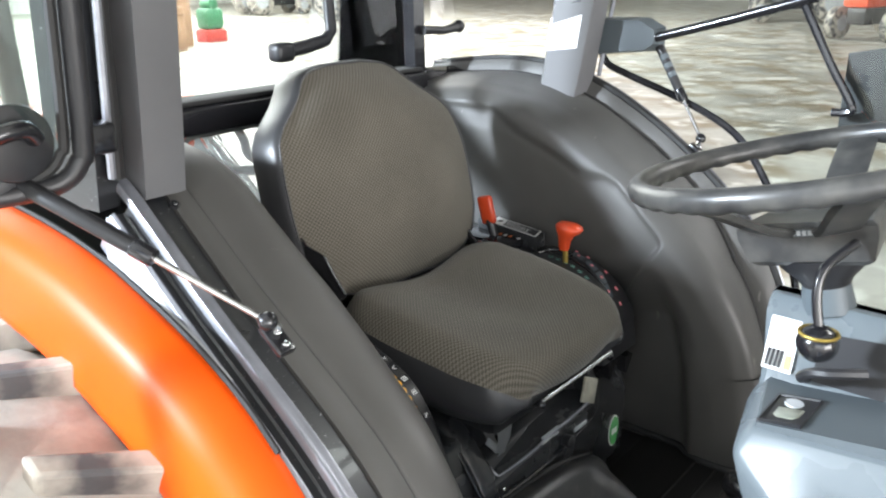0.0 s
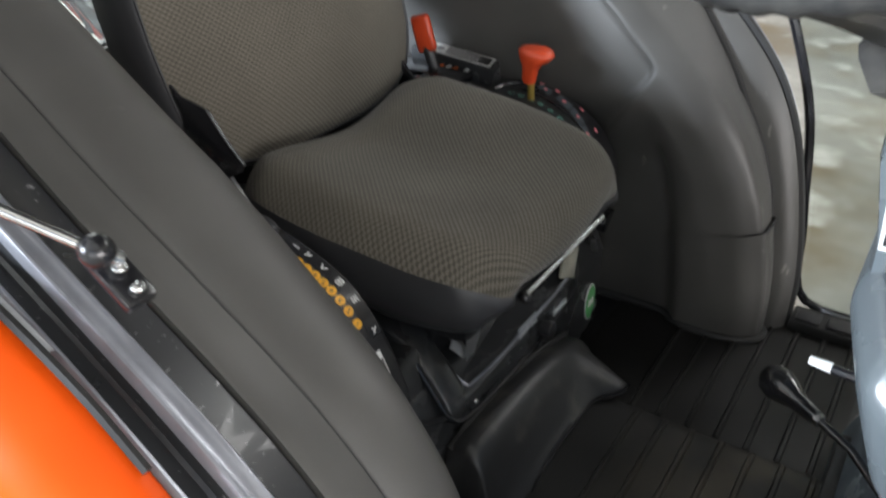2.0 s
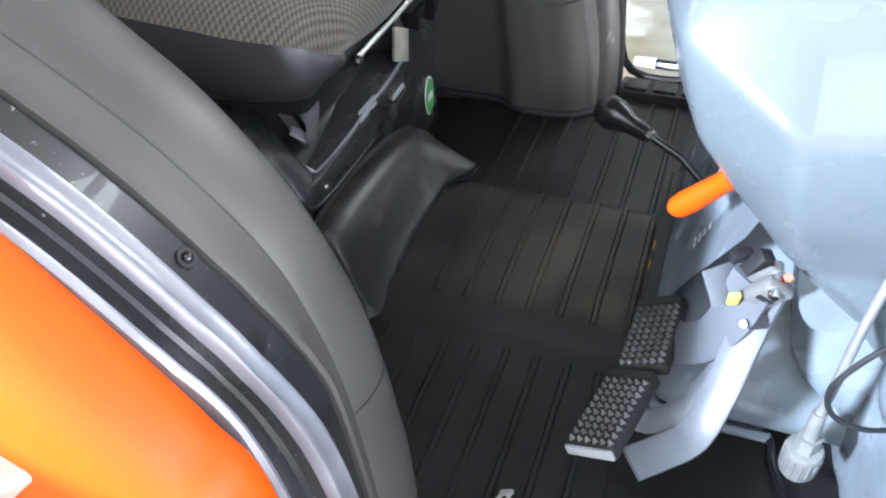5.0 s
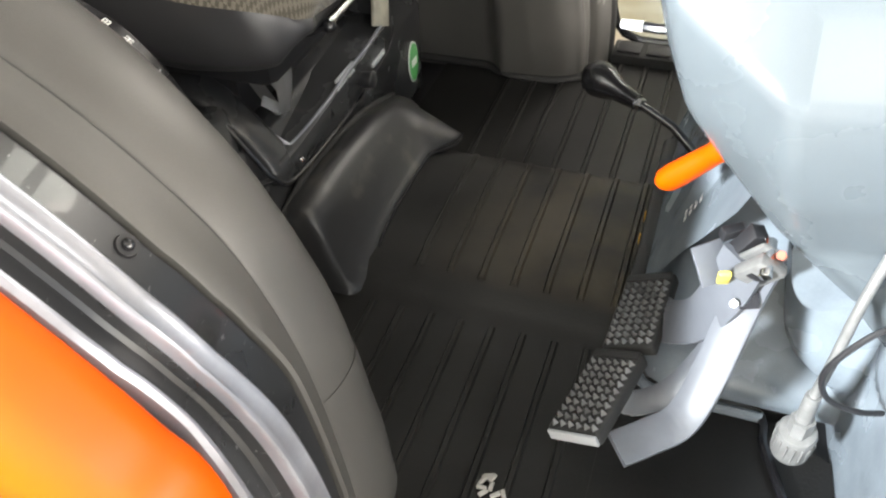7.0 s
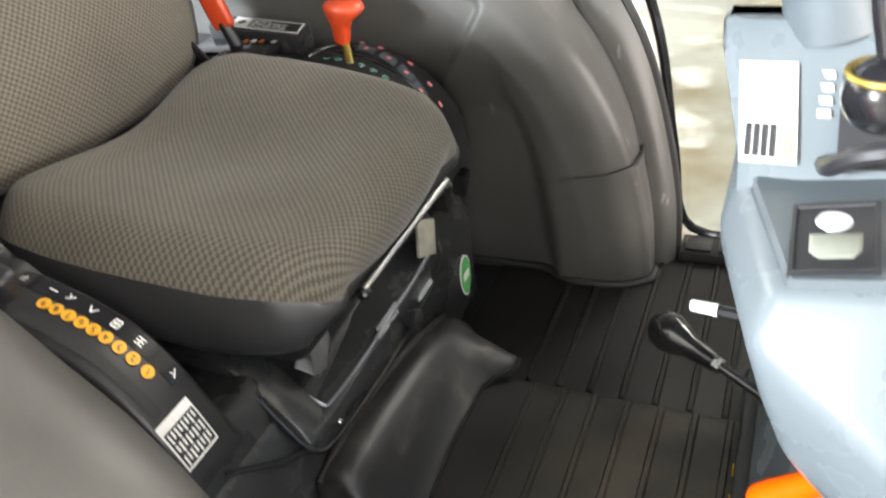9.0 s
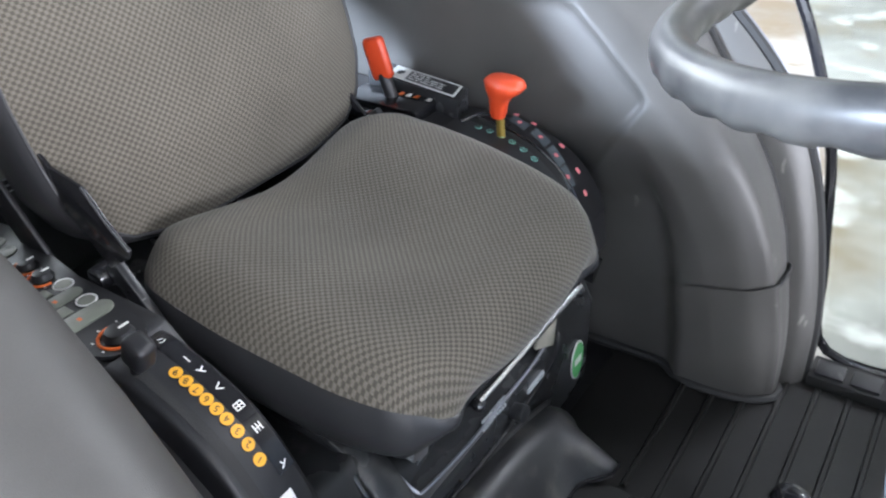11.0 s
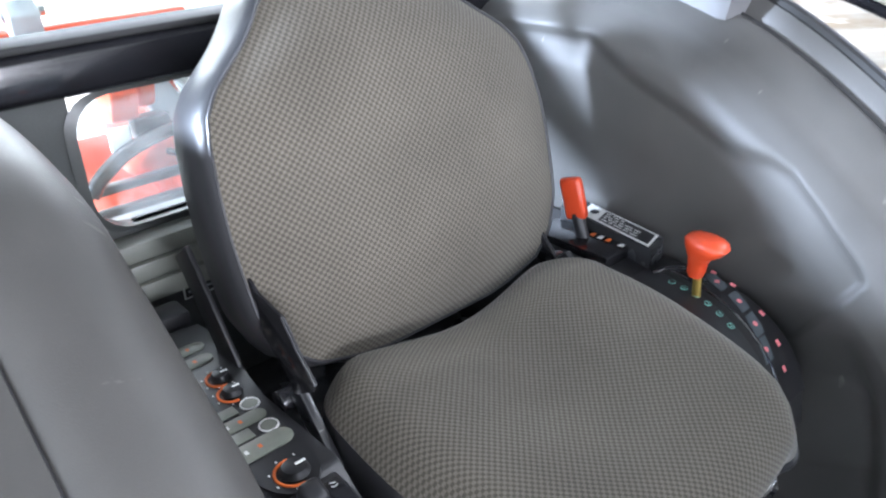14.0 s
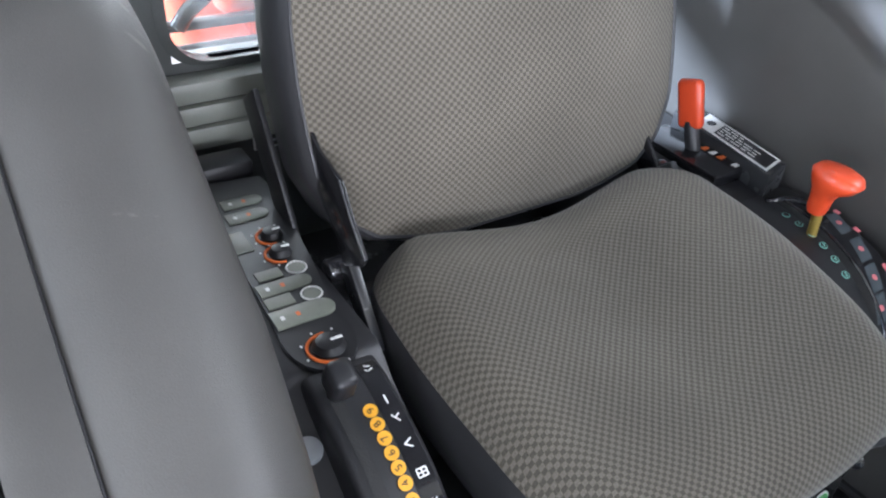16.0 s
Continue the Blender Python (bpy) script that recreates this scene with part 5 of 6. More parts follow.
for k in range(6):
    p, t, n = larc(at_x(-0.277 + 0.0205 * k), 0.3225 - 0.0004 * k - 0.0004 * k * k, 0.001)
    dd = part("number_disc", cyl(p, p + n * 0.0006, 0.0052, None, 16), MINT_PRINT, lq, "mint green number disc")
    part("field", cyl(p + n * 0.0006, p + n * 0.0009, 0.0041, None, 16), BLACK, dd)
    m = Matrix.Translation(p + n * 0.0012) @ Matrix(((0, -t.x, n.x, 0), (1, 0, 0, 0), (0, -t.z, n.z, 0), (0, 0, 0, 1))) @ Matrix.Rotation(-0.6, 4, "Z")
    if k:
        lettering(str(k), 0.0088, m, MINT_PRINT, dd)
for k, (x, y) in enumerate(((-0.236, 0.374), (-0.194, 0.364), (-0.16, 0.35), (-0.132, 0.334))):
    q = at_x(x)
    lb = part("scale_label", loft([[larc(q - 0.055 + 0.11 * i / 5, y + dy - 0.012 * (i / 5 - 0.5), 0.0012)[0] for i in range(6)] for dy in (-0.0105, 0.0105)]), CONSOLE_DARK, lq, "grey scale label")
    p, t, n = larc(q, y, 0.0018)
    part("print_dot", cyl(p, p + n * 0.0004, 0.004, None, 12), PINK_PRINT, lb)
for x, y in ((-0.252, 0.3885), (-0.218, 0.3835), (-0.165, 0.374), (-0.13, 0.36), (-0.11, 0.346)):
    p, t, n = larc(at_x(x), y, 0.0014)
    decal("print_bar", [p - t * 0.0045, p + t * 0.0045, p + t * 0.0045 + Vector((0, 0.007, 0)), p - t * 0.0045 + Vector((0, 0.007, 0))], PINK_PRINT, lq)
part("quadrant_lip", tube(spline([(-0.315, 0.33, 0.479), (-0.3, 0.352, 0.484), (-0.27, 0.366, 0.485), (-0.24, 0.352, 0.483)], 5), 0.0035, 8), BLACK_GLOSS, lq, "raised shiny slot lip")
# sticker and small symbols by the first lever
stk_at = lambda a, b, lift=0.0: Vector((-0.48, 0.364, 0.512)).lerp(Vector((-0.336, 0.345, 0.508)), a) + Vector((-0.008, 0.04, 0.003)) * b + Vector((0, 0, lift))
patch = lambda a0, a1, b0, b1, lift: [stk_at(a0, b0, lift), stk_at(a1, b0, lift), stk_at(a1, b1, lift), stk_at(a0, b1, lift)]
part("shelf", loft([[stk_at(a, -0.15, -0.06), stk_at(a, -0.15, -0.003), stk_at(a, -0.1, 0), stk_at(a, 1.0, 0), stk_at(a, 1.0, -0.06)] for a in (-0.3, -0.05, 1.03, 1.06)], True, True), BLACK_PANEL, lc)
st2 = decal("sticker", patch(0, 1, 0, 0.95, 0.0012), WHITE_PRINT, lc, "white warning sticker with text")
decal("text_block", patch(0.25, 0.97, 0.1, 0.85, 0.0018), BLACK, st2)
for k in range(4):
    a0 = 0.28
    for w in ((0.09, 0.05, 0.12, 0.07, 0.1), (0.05, 0.13, 0.08, 0.1, 0.06), (0.12, 0.06, 0.06, 0.11, 0.09), (0.07, 0.1, 0.05))[k]:
        decal("print_bar", patch(a0, a0 + w, 0.2 + 0.16 * k, 0.265 + 0.16 * k, 0.0024), WHITE_PRINT, st2)
        a0 += w + 0.022
disc("print_dot", stk_at(0.13, 0.5, 0.0016), 0.007, (0, 0, 1), BLACK, st2)
part("gate", boxed(-0.52, -0.37, 0.29, 0.352, 0.478, 0.4975, 0.003), BLACK_GLOSS, lc, "black lever gate")
for x, mt2 in ((-0.435, ORANGE_PRINT), (-0.42, WHITE_PRINT), (-0.405, ORANGE_PRINT), (-0.38, WHITE_PRINT)):
    decal("print_bar", [(x - 0.005, 0.335, 0.4982), (x + 0.005, 0.335, 0.4982), (x + 0.003, 0.347, 0.4982), (x - 0.003, 0.347, 0.4982)], mt2, lc)
l1 = thing("paddle_lever", (-0.44, 0.325, 0.48), "red-orange flat paddle lever on a black stem", "lever")
part("stem", tube([(-0.435, 0.324, 0.47), (-0.443, 0.324, 0.5), (-0.455, 0.324, 0.535)], 0.0105, 10, flat=0.6), BLACK, l1, "black stem")
bm = boxed(-0.0185, 0.0185, -0.0085, 0.0085, -0.033, 0.036, 0.0075, segments=3)
part("grip", place(bm, pose(-0.463, 0.324, 0.556, 0, -14, 12)), RED, l1, "red-orange paddle grip")
l2 = thing("knob_lever", (-0.235, 0.325, 0.46), "red-orange wedge knob on a brass lever stem", "lever")
BRASS = material("dull_brass", (0.35, 0.25, 0.06), 0.4, 0.7, grain=200, bump=0.05)
part("stem", cyl((-0.236, 0.322, 0.455), (-0.238, 0.321, 0.51), 0.0065, None, 12), BRASS, l2, "dull brass stem")
rows = []
for zz, rx, ry, cx in ((0.494, 0.011, 0.011, 0), (0.503, 0.0135, 0.0135, 0), (0.52, 0.0145, 0.0145, 0.001), (0.534, 0.018, 0.019, 0.004), (0.546, 0.029, 0.024, 0.01), (0.556, 0.034, 0.025, 0.012), (0.565, 0.033, 0.024, 0.01), (0.5705, 0.026, 0.018, 0.008), (0.572, 0.012, 0.009, 0.006)):
    z = 0.57 - (0.572 - zz) * 0.82
    rows.append([(-0.241 + cx + 0.9 * rx * math.copysign(abs(math.cos(a)) ** 0.8, math.cos(a)), 0.321 + 0.9 * ry * math.copysign(abs(math.sin(a)) ** 0.8, math.sin(a)), z) for a in (2 * math.pi * i / 24 for i in range(24))])
part("knob", loft(rows, True, True), RED, l2, "red-orange wedge knob", 50)

# ---------------------------------------------------------------- steering wheel
WM = pose(0.357, -0.042, 0.861, 0, -13.4, 0)
WR_ = 0.222
HM = WM @ Matrix.Rotation(math.pi / 2, 4, "Z")
WHEEL = patched(material("worn_grey_black_plastic", (0.03, 0.0305, 0.031), 0.36, grain=600, bump=0.15, stain=12, stain_amount=0.25, bump_distance=0.0004), (0.07, 0.068, 0.063), 26, 0.4, 0.7)
sw = thing("steering_wheel", (0.357, -0.042, 0.68), "black plastic steering wheel with finger grips", "steering wheel")
rows = []
N = 180
for i in range(N):
    a = 2 * math.pi * i / N
    wav = 0.0014 * math.cos(a * 40)
    row = []
    for j in range(14):
        q = 2 * math.pi * j / 14
        r = 0.0145 + wav * max(0, -math.sin(q))
        row.append(WM @ Vector(((WR_ + r * math.cos(q)) * math.cos(a), (WR_ + r * math.cos(q)) * math.sin(a), r * math.sin(q) * 1.05)))
    rows.append(row)
rows.append(rows[0])
bm = loft(rows, True)
bmesh.ops.remove_doubles(bm, verts=bm.verts, dist=1e-6)
part("rim", bm, WHEEL, sw, "", 60)
for a in (238, 302, 90):
    c, s = math.cos(radians(a)), math.sin(radians(a))
    pth = spline([WM @ Vector((r * c, r * s, z)) for r, z in ((0.05, -0.082), (0.09, -0.07), (0.15, -0.036), (0.222, -0.002))], 4)
    up = (WM.to_3x3() @ Vector((0, 0, 1)))
    acr = (WM.to_3x3() @ Vector((-s, c, 0)))
    part("spoke", loft([[p + acr * 0.027 + up * 0.003, p + acr * 0.022 + up * 0.006, p - acr * 0.022 + up * 0.006, p - acr * 0.027 + up * 0.003, p - acr * 0.022 - up * 0.005, p + acr * 0.022 - up * 0.005] for p in pth], True, True), WHEEL, sw)
hub = part("hub", place(loft([[(x * k, y * k, z) for x, y in ((-0.062, -0.085), (-0.062, 0.085), (0.055, 0.07), (0.055, -0.07))] for k, z in ((0.78, -0.125), (0.9, -0.118), (1.0, -0.085), (1.0, -0.072), (0.92, -0.066))], True, True), HM), WHEEL, sw, "black hub pad", 30)
part("name_plate", place(boxed(-0.063, -0.061, -0.028, 0.028, -0.083, -0.074), HM), CONSOLE_DARK, hub, "small plate with a raised rim")
for k in range(7):
    part("print_bar", place(boxed(-0.0642, -0.0632, -0.024 + 0.007 * k, -0.0195 + 0.007 * k, -0.0815, -0.0755), HM), STEEL_GREY, hub)
part("boot", place(tube([(0, 0, -0.12), (0, 0, -0.135), (0, 0, -0.155), (0, 0, -0.165)], [0.058, 0.054, 0.034, 0.03], 24), WM), BLACK, sw, "black bowl under the hub", 60)
part("collar", place(cyl((0, 0, -0.16), (0, 0, -0.2), 0.03, 0.034, 24), WM), CONSOLE_DARK, sw, "grey collar")

# ---------------------------------------------------------------- dash console
dc = thing("dash_console", (0.5, 0, 0), "blue-grey plastic dash console with stickers and switches", "dash console")
rings = []
# height; the near edge, the corner ridge and the swollen flank at that height
for z, xa, ya, xb, yb, xc, yc in ((0.18, 0.6, 0.13, 0.645, 0.232, 0.7, 0.25), (0.25, 0.55, 0.13, 0.59, 0.244, 0.65, 0.272), (0.33, 0.47, 0.135, 0.502, 0.25, 0.535, 0.272), (0.4, 0.405, 0.138, 0.441, 0.254, 0.5, 0.306),
                                  (0.446, 0.372, 0.14, 0.406, 0.26, 0.488, 0.318), (0.5, 0.356, 0.14, 0.388, 0.268, 0.477, 0.325), (0.551, 0.341, 0.139, 0.373, 0.27, 0.474, 0.276), (0.582, 0.355, 0.118, 0.385, 0.251, 0.472, 0.253)):
    up = 0.11 * max(0.0, (z - 0.5) / 0.082)
    rings.append([(xa, -ya, z), (xb, -yb, z), (xc, -yc, z + up * (xc - xb)), (0.8, -yc + (0.05 if z < 0.52 else -0.004), z + up * (0.8 - xb)), (0.8, 0.17, z), (xb, 0.17, z), (xa, 0.075, z)])
bm = loft(rings, True, True)
# fold that runs from the corner of the ridge down to the flank
ends = [min(bm.verts, key=lambda v: (v.co - Vector(q)).length) for q in ((0.373, -0.27, 0.551), (0.477, -0.325, 0.5))]
bmesh.ops.connect_verts(bm, verts=ends)
bmesh.ops.recalc_face_normals(bm, faces=bm.faces)
bmesh.ops.bevel(bm, geom=[e for e in bm.edges if e.calc_face_angle(0) > 0.16], offset=0.011, segments=4, profile=0.5, affect="EDGES")
part("lower_shroud", bm, CONSOLE, dc, "pale blue-grey lower shroud", 14)
rings = []
for z, k in ((0.56, 0.9), (0.585, 1.0), (0.588, 1.15)):
    rings.append([(0.343 + 0.02 * k, -0.137 + 0.0 * k, z), (0.376 + 0.016 * k, -0.252 + 0.004 * k, z), (0.62, -0.256 + 0.004 * k, z + 0.03 * k), (0.8, -0.25, z + 0.04 * k), (0.8, 0.172, z), (0.376 + 0.016 * k, 0.172, z), (0.343 + 0.02 * k, 0.077, z)])
part("shelf", loft(rings, True, True), CONSOLE_DARK, dc, "darker grey shelf", 25)
rings = []
for z, x0, y in ((0.56, 0.349, 0.137), (0.597, 0.347, 0.124), (0.61, 0.343, 0.112), (0.655, 0.328, 0.075), (0.672, 0.327, 0.062), (0.678, 0.332, 0.055)):
    rings.append([(x0, -y + 0.03, z), (x0 + 0.004, -y + 0.006, z), (x0 + 0.012, -y, z), (0.56, -y - 0.006, z), (0.62, -y + 0.02, z), (0.62, y - 0.1, z), (x0 + 0.012, y - 0.08, z), (x0, y - 0.1, z)])
part("upper_block", loft(rings, True, True), CONSOLE, dc, "blue-grey upper column block", 28)


def on_slope(x, f0):
    """A point on the sloping side face: f0 from its foot to its top."""
    return Vector((x, -0.127 + 0.051 * f0, 0.5985 + 0.0585 * f0))


off = Vector((0, -0.0012, 0.0012))
stk = part("sticker", loft([[on_slope(0.352, 0.0) + off, on_slope(0.39, 0.0) + off], [on_slope(0.344, 0.95) + off, on_slope(0.383, 0.95) + off]]), WHITE_PRINT, dc, "white operating sticker with a yellow mark")
off2 = off * 1.8
for k in range(4):
    x = 0.3545 + 0.0055 * k
    part("print_bar", loft([[on_slope(x, 0.05) + off2, on_slope(x + 0.004, 0.05) + off2], [on_slope(x - 0.001, 0.36) + off2, on_slope(x + 0.003, 0.36) + off2]]), BLACK, stk)
part("yellow_mark", loft([[on_slope(0.379, 0.05) + off2, on_slope(0.387, 0.05) + off2], [on_slope(0.377, 0.3) + off2, on_slope(0.385, 0.3) + off2]]), material("yellow_print", (0.75, 0.65, 0.15), 0.5, grain=200, bump=0.0), stk)
for k in range(3):
    part("print_line", loft([[on_slope(0.356 + 0.009 * k, 0.5) + off2, on_slope(0.358 + 0.009 * k, 0.5) + off2], [on_slope(0.353 + 0.009 * k, 0.88) + off2, on_slope(0.355 + 0.009 * k, 0.88) + off2]]), STEEL_GREY, stk)
for k in range(4):
    part("print_bar", loft([[on_slope(0.399 + 0.001 * k, 0.45 + 0.12 * k) + off, on_slope(0.408, 0.45 + 0.12 * k) + off], [on_slope(0.399, 0.52 + 0.12 * k) + off, on_slope(0.407, 0.52 + 0.12 * k) + off]]), WHITE_PRINT, dc)
# key switch recess, its shade a flat black patch, and the column stalk
part("recess", loft([[on_slope(0.415, 0.0) + off, on_slope(0.5, 0.0) + off], [on_slope(0.412, 0.85) + off, on_slope(0.5, 0.95) + off]]), BLACK, dc, "flat black patch for the shade in the lever recess")
lk = thing("shuttle_lever", (0.44, -0.12, 0.58), "dark column lever with a chrome banded knob", "lever")
part("stem", tube(spline([(0.44, -0.12, 0.79), (0.42, -0.165, 0.765), (0.42, -0.178, 0.735), (0.428, -0.183, 0.7)], 4), [0.006] * 13, 10), BLACK_GLOSS, lk)
part("knob", ball((0.43, -0.186, 0.68), 0.024, (1, 1, 0.95)), BLACK_GLOSS, lk, "glossy dark round knob")
part("ring", tube([(0.43 + 0.0215 * math.cos(a), -0.186 + 0.0215 * math.sin(a), 0.6935) for a in (2 * math.pi * i / 24 for i in range(24))], 0.0022, 6, ring=True), BRASS, lk, "worn brass ring")
part("guide", tube(spline([(0.408, -0.125, 0.6), (0.41, -0.155, 0.615), (0.425, -0.17, 0.632), (0.45, -0.172, 0.64), (0.48, -0.15, 0.64)], 4), 0.007, 8), BLACK, lk, "black plastic guide loop")
# switch panel on the shelf
zs = lambda x: 0.587 + 0.13 * (x - 0.392)
fr = part("switch_frame", loft([[(x, y, zs(x) + dz) for x, y in ((0.391 + g, -0.244 + g), (0.44 - g, -0.24 + g), (0.442 - g, -0.164 - g), (0.391 + g, -0.168 - g))] for g, dz in ((0.0, -0.002), (0.0, 0.0045), (0.0025, 0.0045), (0.0035, 0.0025))], True, True), BLACK, dc, "black switch surround", 30)
part("rocker", loft([[(x, y, zs(x) + 0.0028) for x, y in ((0.402, -0.222), (0.408, -0.229), (0.426, -0.228), (0.431, -0.22), (0.432, -0.2), (0.402, -0.202))], [(x, y, zs(x) + 0.0045) for x, y in ((0.404, -0.221), (0.409, -0.227), (0.425, -0.226), (0.429, -0.219), (0.43, -0.202), (0.404, -0.204))]], True, True), GREY_PRINT, fr, "worn pale rocker switch")
part("button", cyl((0.416, -0.187, zs(0.416) + 0.002), (0.416, -0.187, zs(0.416) + 0.0045), 0.0115, 0.0105, 20), STEEL_GREY, fr, "pale oval button")
wl2 = thing("throttle_lever", (0.37, -0.1, 0.44), "small black lever with a white tip under the console", "lever")
part("stem", tube([(0.4, -0.1, 0.437), (0.36, -0.095, 0.432), (0.345, -0.09, 0.43)], 0.0055, 8), BLACK_GLOSS, wl2)
part("tip", cyl((0.345, -0.09, 0.43), (0.322, -0.085, 0.428), 0.006, 0.005, 10), WHITE_PRINT, wl2, "white tip")

# front bulkhead below the console
bk = thing("front_bulkhead", (0.5, 0, 0), "blue-grey sheet metal front bulkhead with a rounded housing", "bulkhead", "", "structure")
BULK = material("bulkhead_paint", (0.17, 0.2, 0.225), 0.25, grain=300, grain_amount=0.08, bump=0.06, stain=12, stain_amount=0.25)
bm = loft([[(0.369 + 0.3 * z, e + (0.3 - e) * k / 8, z) for k in range(9)] for z, e in ((0.0, -0.1), (0.09, -0.115), (0.15, -0.135), (0.2, -0.16), (0.25, -0.19), (0.33, -0.235), (0.46, -0.255))])
part("sloping_plate", bm, BULK, bk)
bm = loft([[(0.645, -0.66, z), (0.645, -0.3, z), (0.63, -0.1, z), (0.62, 0.2, z)] for z in (-0.012, 0.2, 0.5)])
loft([[(0.62, 0.2, z), (0.62, 0.66, z)] for z in (-0.012, 0.1)], False, False, bm)
part("back_plate", bm, BULK, bk)
# skirt that flares out to a rounded foot
SKIRT = [(-0.203, 0.012), (-0.209, 0.02), (-0.21, 0.034), (-0.203, 0.05), (-0.188, 0.064), (-0.167, 0.078), (-0.15, 0.096), (-0.136, 0.124), (-0.126, 0.165), (-0.119, 0.22), (-0.114, 0.29), (-0.112, 0.36)]
ends = [(0.398, 0.085), (0.4, 0.05), (0.407, 0.024), (0.418, 0.008), (0.434, 0.001)] + [(0.45 + 0.018 * i, 0.0) for i in range(12)]
bm = loft([[(x + 0.12 * z, min(y + e, -0.07), z) for y, z in SKIRT] for x, e in ends])
part("housing", bm, BULK, bk, "glossy rounded housing", 60)
part("housing_flange", tube(spline([(0.4, -0.15, 0.006), (0.408, -0.19, 0.006), (0.425, -0.208, 0.006), (0.47, -0.213, 0.006), (0.56, -0.213, 0.006)], 5), 0.007, 8), BULK, bk, "grey flange")
crease = spline([(0.524, 0, 0.4), (0.53, 0, 0.27), (0.541, 0, 0.19), (0.553, 0, 0.135), (0.566, 0, 0.104), (0.588, 0, 0.082), (0.612, 0, 0.06), (0.636, 0, 0.0)], 4)
bm = loft([[Vector((p.x, -0.125, p.z)) for p in crease], [Vector((p.x, -0.168, p.z)) for p in crease], [Vector((p.x + 0.006, -0.186, p.z)) for p in crease], [Vector((p.x + 0.02, -0.2, p.z)) for p in crease],
           [Vector((p.x + 0.06, -0.212, p.z)) for p in crease], [Vector((0.78, -0.23, p.z)) for p in crease]])
part("flat_side", bm, BULK, bk, "pale side panel", 60)
lip = spline([(0.522, 0, 0.31), (0.531, 0, 0.272), (0.545, 0, 0.247), (0.562, 0, 0.24), (0.59, 0, 0.252), (0.64, 0, 0.275)], 4)
bm = loft([[Vector((p.x, -0.25, 0.4)) for p in lip], [Vector((p.x, -0.251, p.z)) for p in lip], [Vector((p.x, -0.247, p.z - 0.003)) for p in lip], [Vector((p.x, -0.2, p.z - 0.003)) for p in lip]])
part("flange_plate", bm, BULK, bk, "flange with a curved lower edge")
plate_at = lambda y, z: Vector((0.3665 + 0.3 * z, y, z))
for k in range(4):
    for j in range(4):
        y = -0.065 - 0.012 * j + 0.004 * k
        z = 0.232 - 0.014 * k
        part("print_bar", loft([[plate_at(y, z), plate_at(y - 0.009, z)], [plate_at(y, z + 0.007), plate_at(y - 0.009, z + 0.007)]]), WHITE_PRINT, bk)
for k in range(3):
    y, z = 0.03 - 0.022 * k, 0.25 - 0.004 * k
    part("print_bar", loft([[plate_at(y, z), plate_at(y - 0.016, z)], [plate_at(y, z + 0.011), plate_at(y - 0.016, z + 0.011)]]), WHITE_PRINT, bk)

# gear shift, orange lever
gl = thing("shift_lever", (0.37, 0, 0.25), "black range lever with a glossy pear-shaped knob", "lever")
A, B = Vector((0.283, 0.045, 0.282)), Vector((0.341, 0.009, 0.277))
d = (B - A).normalized()
part("knob", tube([A - d * 0.02, A - d * 0.017, A - d * 0.008, A + d * 0.006, A + d * 0.02, A + d * 0.036, A + d * 0.055, B], [0.004, 0.013, 0.021, 0.0235, 0.02, 0.0135, 0.0115, 0.01], 20), BLACK_GLOSS, gl, "glossy black knob", 60)
part("lock_nut", cyl(B, B + d * 0.008, 0.0085, None, 6), CHROME, gl, "steel lock nut")
part("rod", tube([B + d * 0.004, (0.388, -0.01, 0.263), (0.45, -0.04, 0.22)], 0.0055, 10), BLACK_GLOSS, gl)
ol = thing("orange_lever", (0.42, -0.2, 0.36), "bright orange plastic lever grip", "lever")
A, B = Vector((0.393, -0.192, 0.315)), Vector((0.445, -0.212, 0.384))
d = (B - A).normalized()
part("grip", tube([A, A + d * 0.003, A + d * 0.01, A + d * 0.025, A + d * 0.06, B - d * 0.012, B - d * 0.009, B], [0.004, 0.011, 0.0155, 0.0165, 0.0145, 0.0135, 0.0145, 0.0145], 18, None, False, 0.8), ORANGE, ol, "", 50)
part("stem", cyl(B, B + Vector((0.05, -0.01, 0.04)), 0.006, None, 10), FRAME_STEEL, ol)

# ---------------------------------------------------------------- pedals


def plate_arm(points, half, thick=0.003):
    """A flat steel strip along a bent line, its face turned up and to the open door."""
    rows, k = [], len(points)
    for i, p in enumerate(points):
        t = (points[min(i + 1, k - 1)] - points[max(i - 1, 0)]).normalized()
        a = t.cross(Vector((-0.35, -0.6, 0.75))).normalized()
        n = a.cross(t).normalized()
        rows.append([p + a * half + n * thick, p + a * (half - 0.002) + n * (thick + 0.001), p - a * (half - 0.002) + n * (thick + 0.001), p - a * half + n * thick, p - a * half - n * thick, p + a * half - n * thick])
    return loft(rows, True, True)


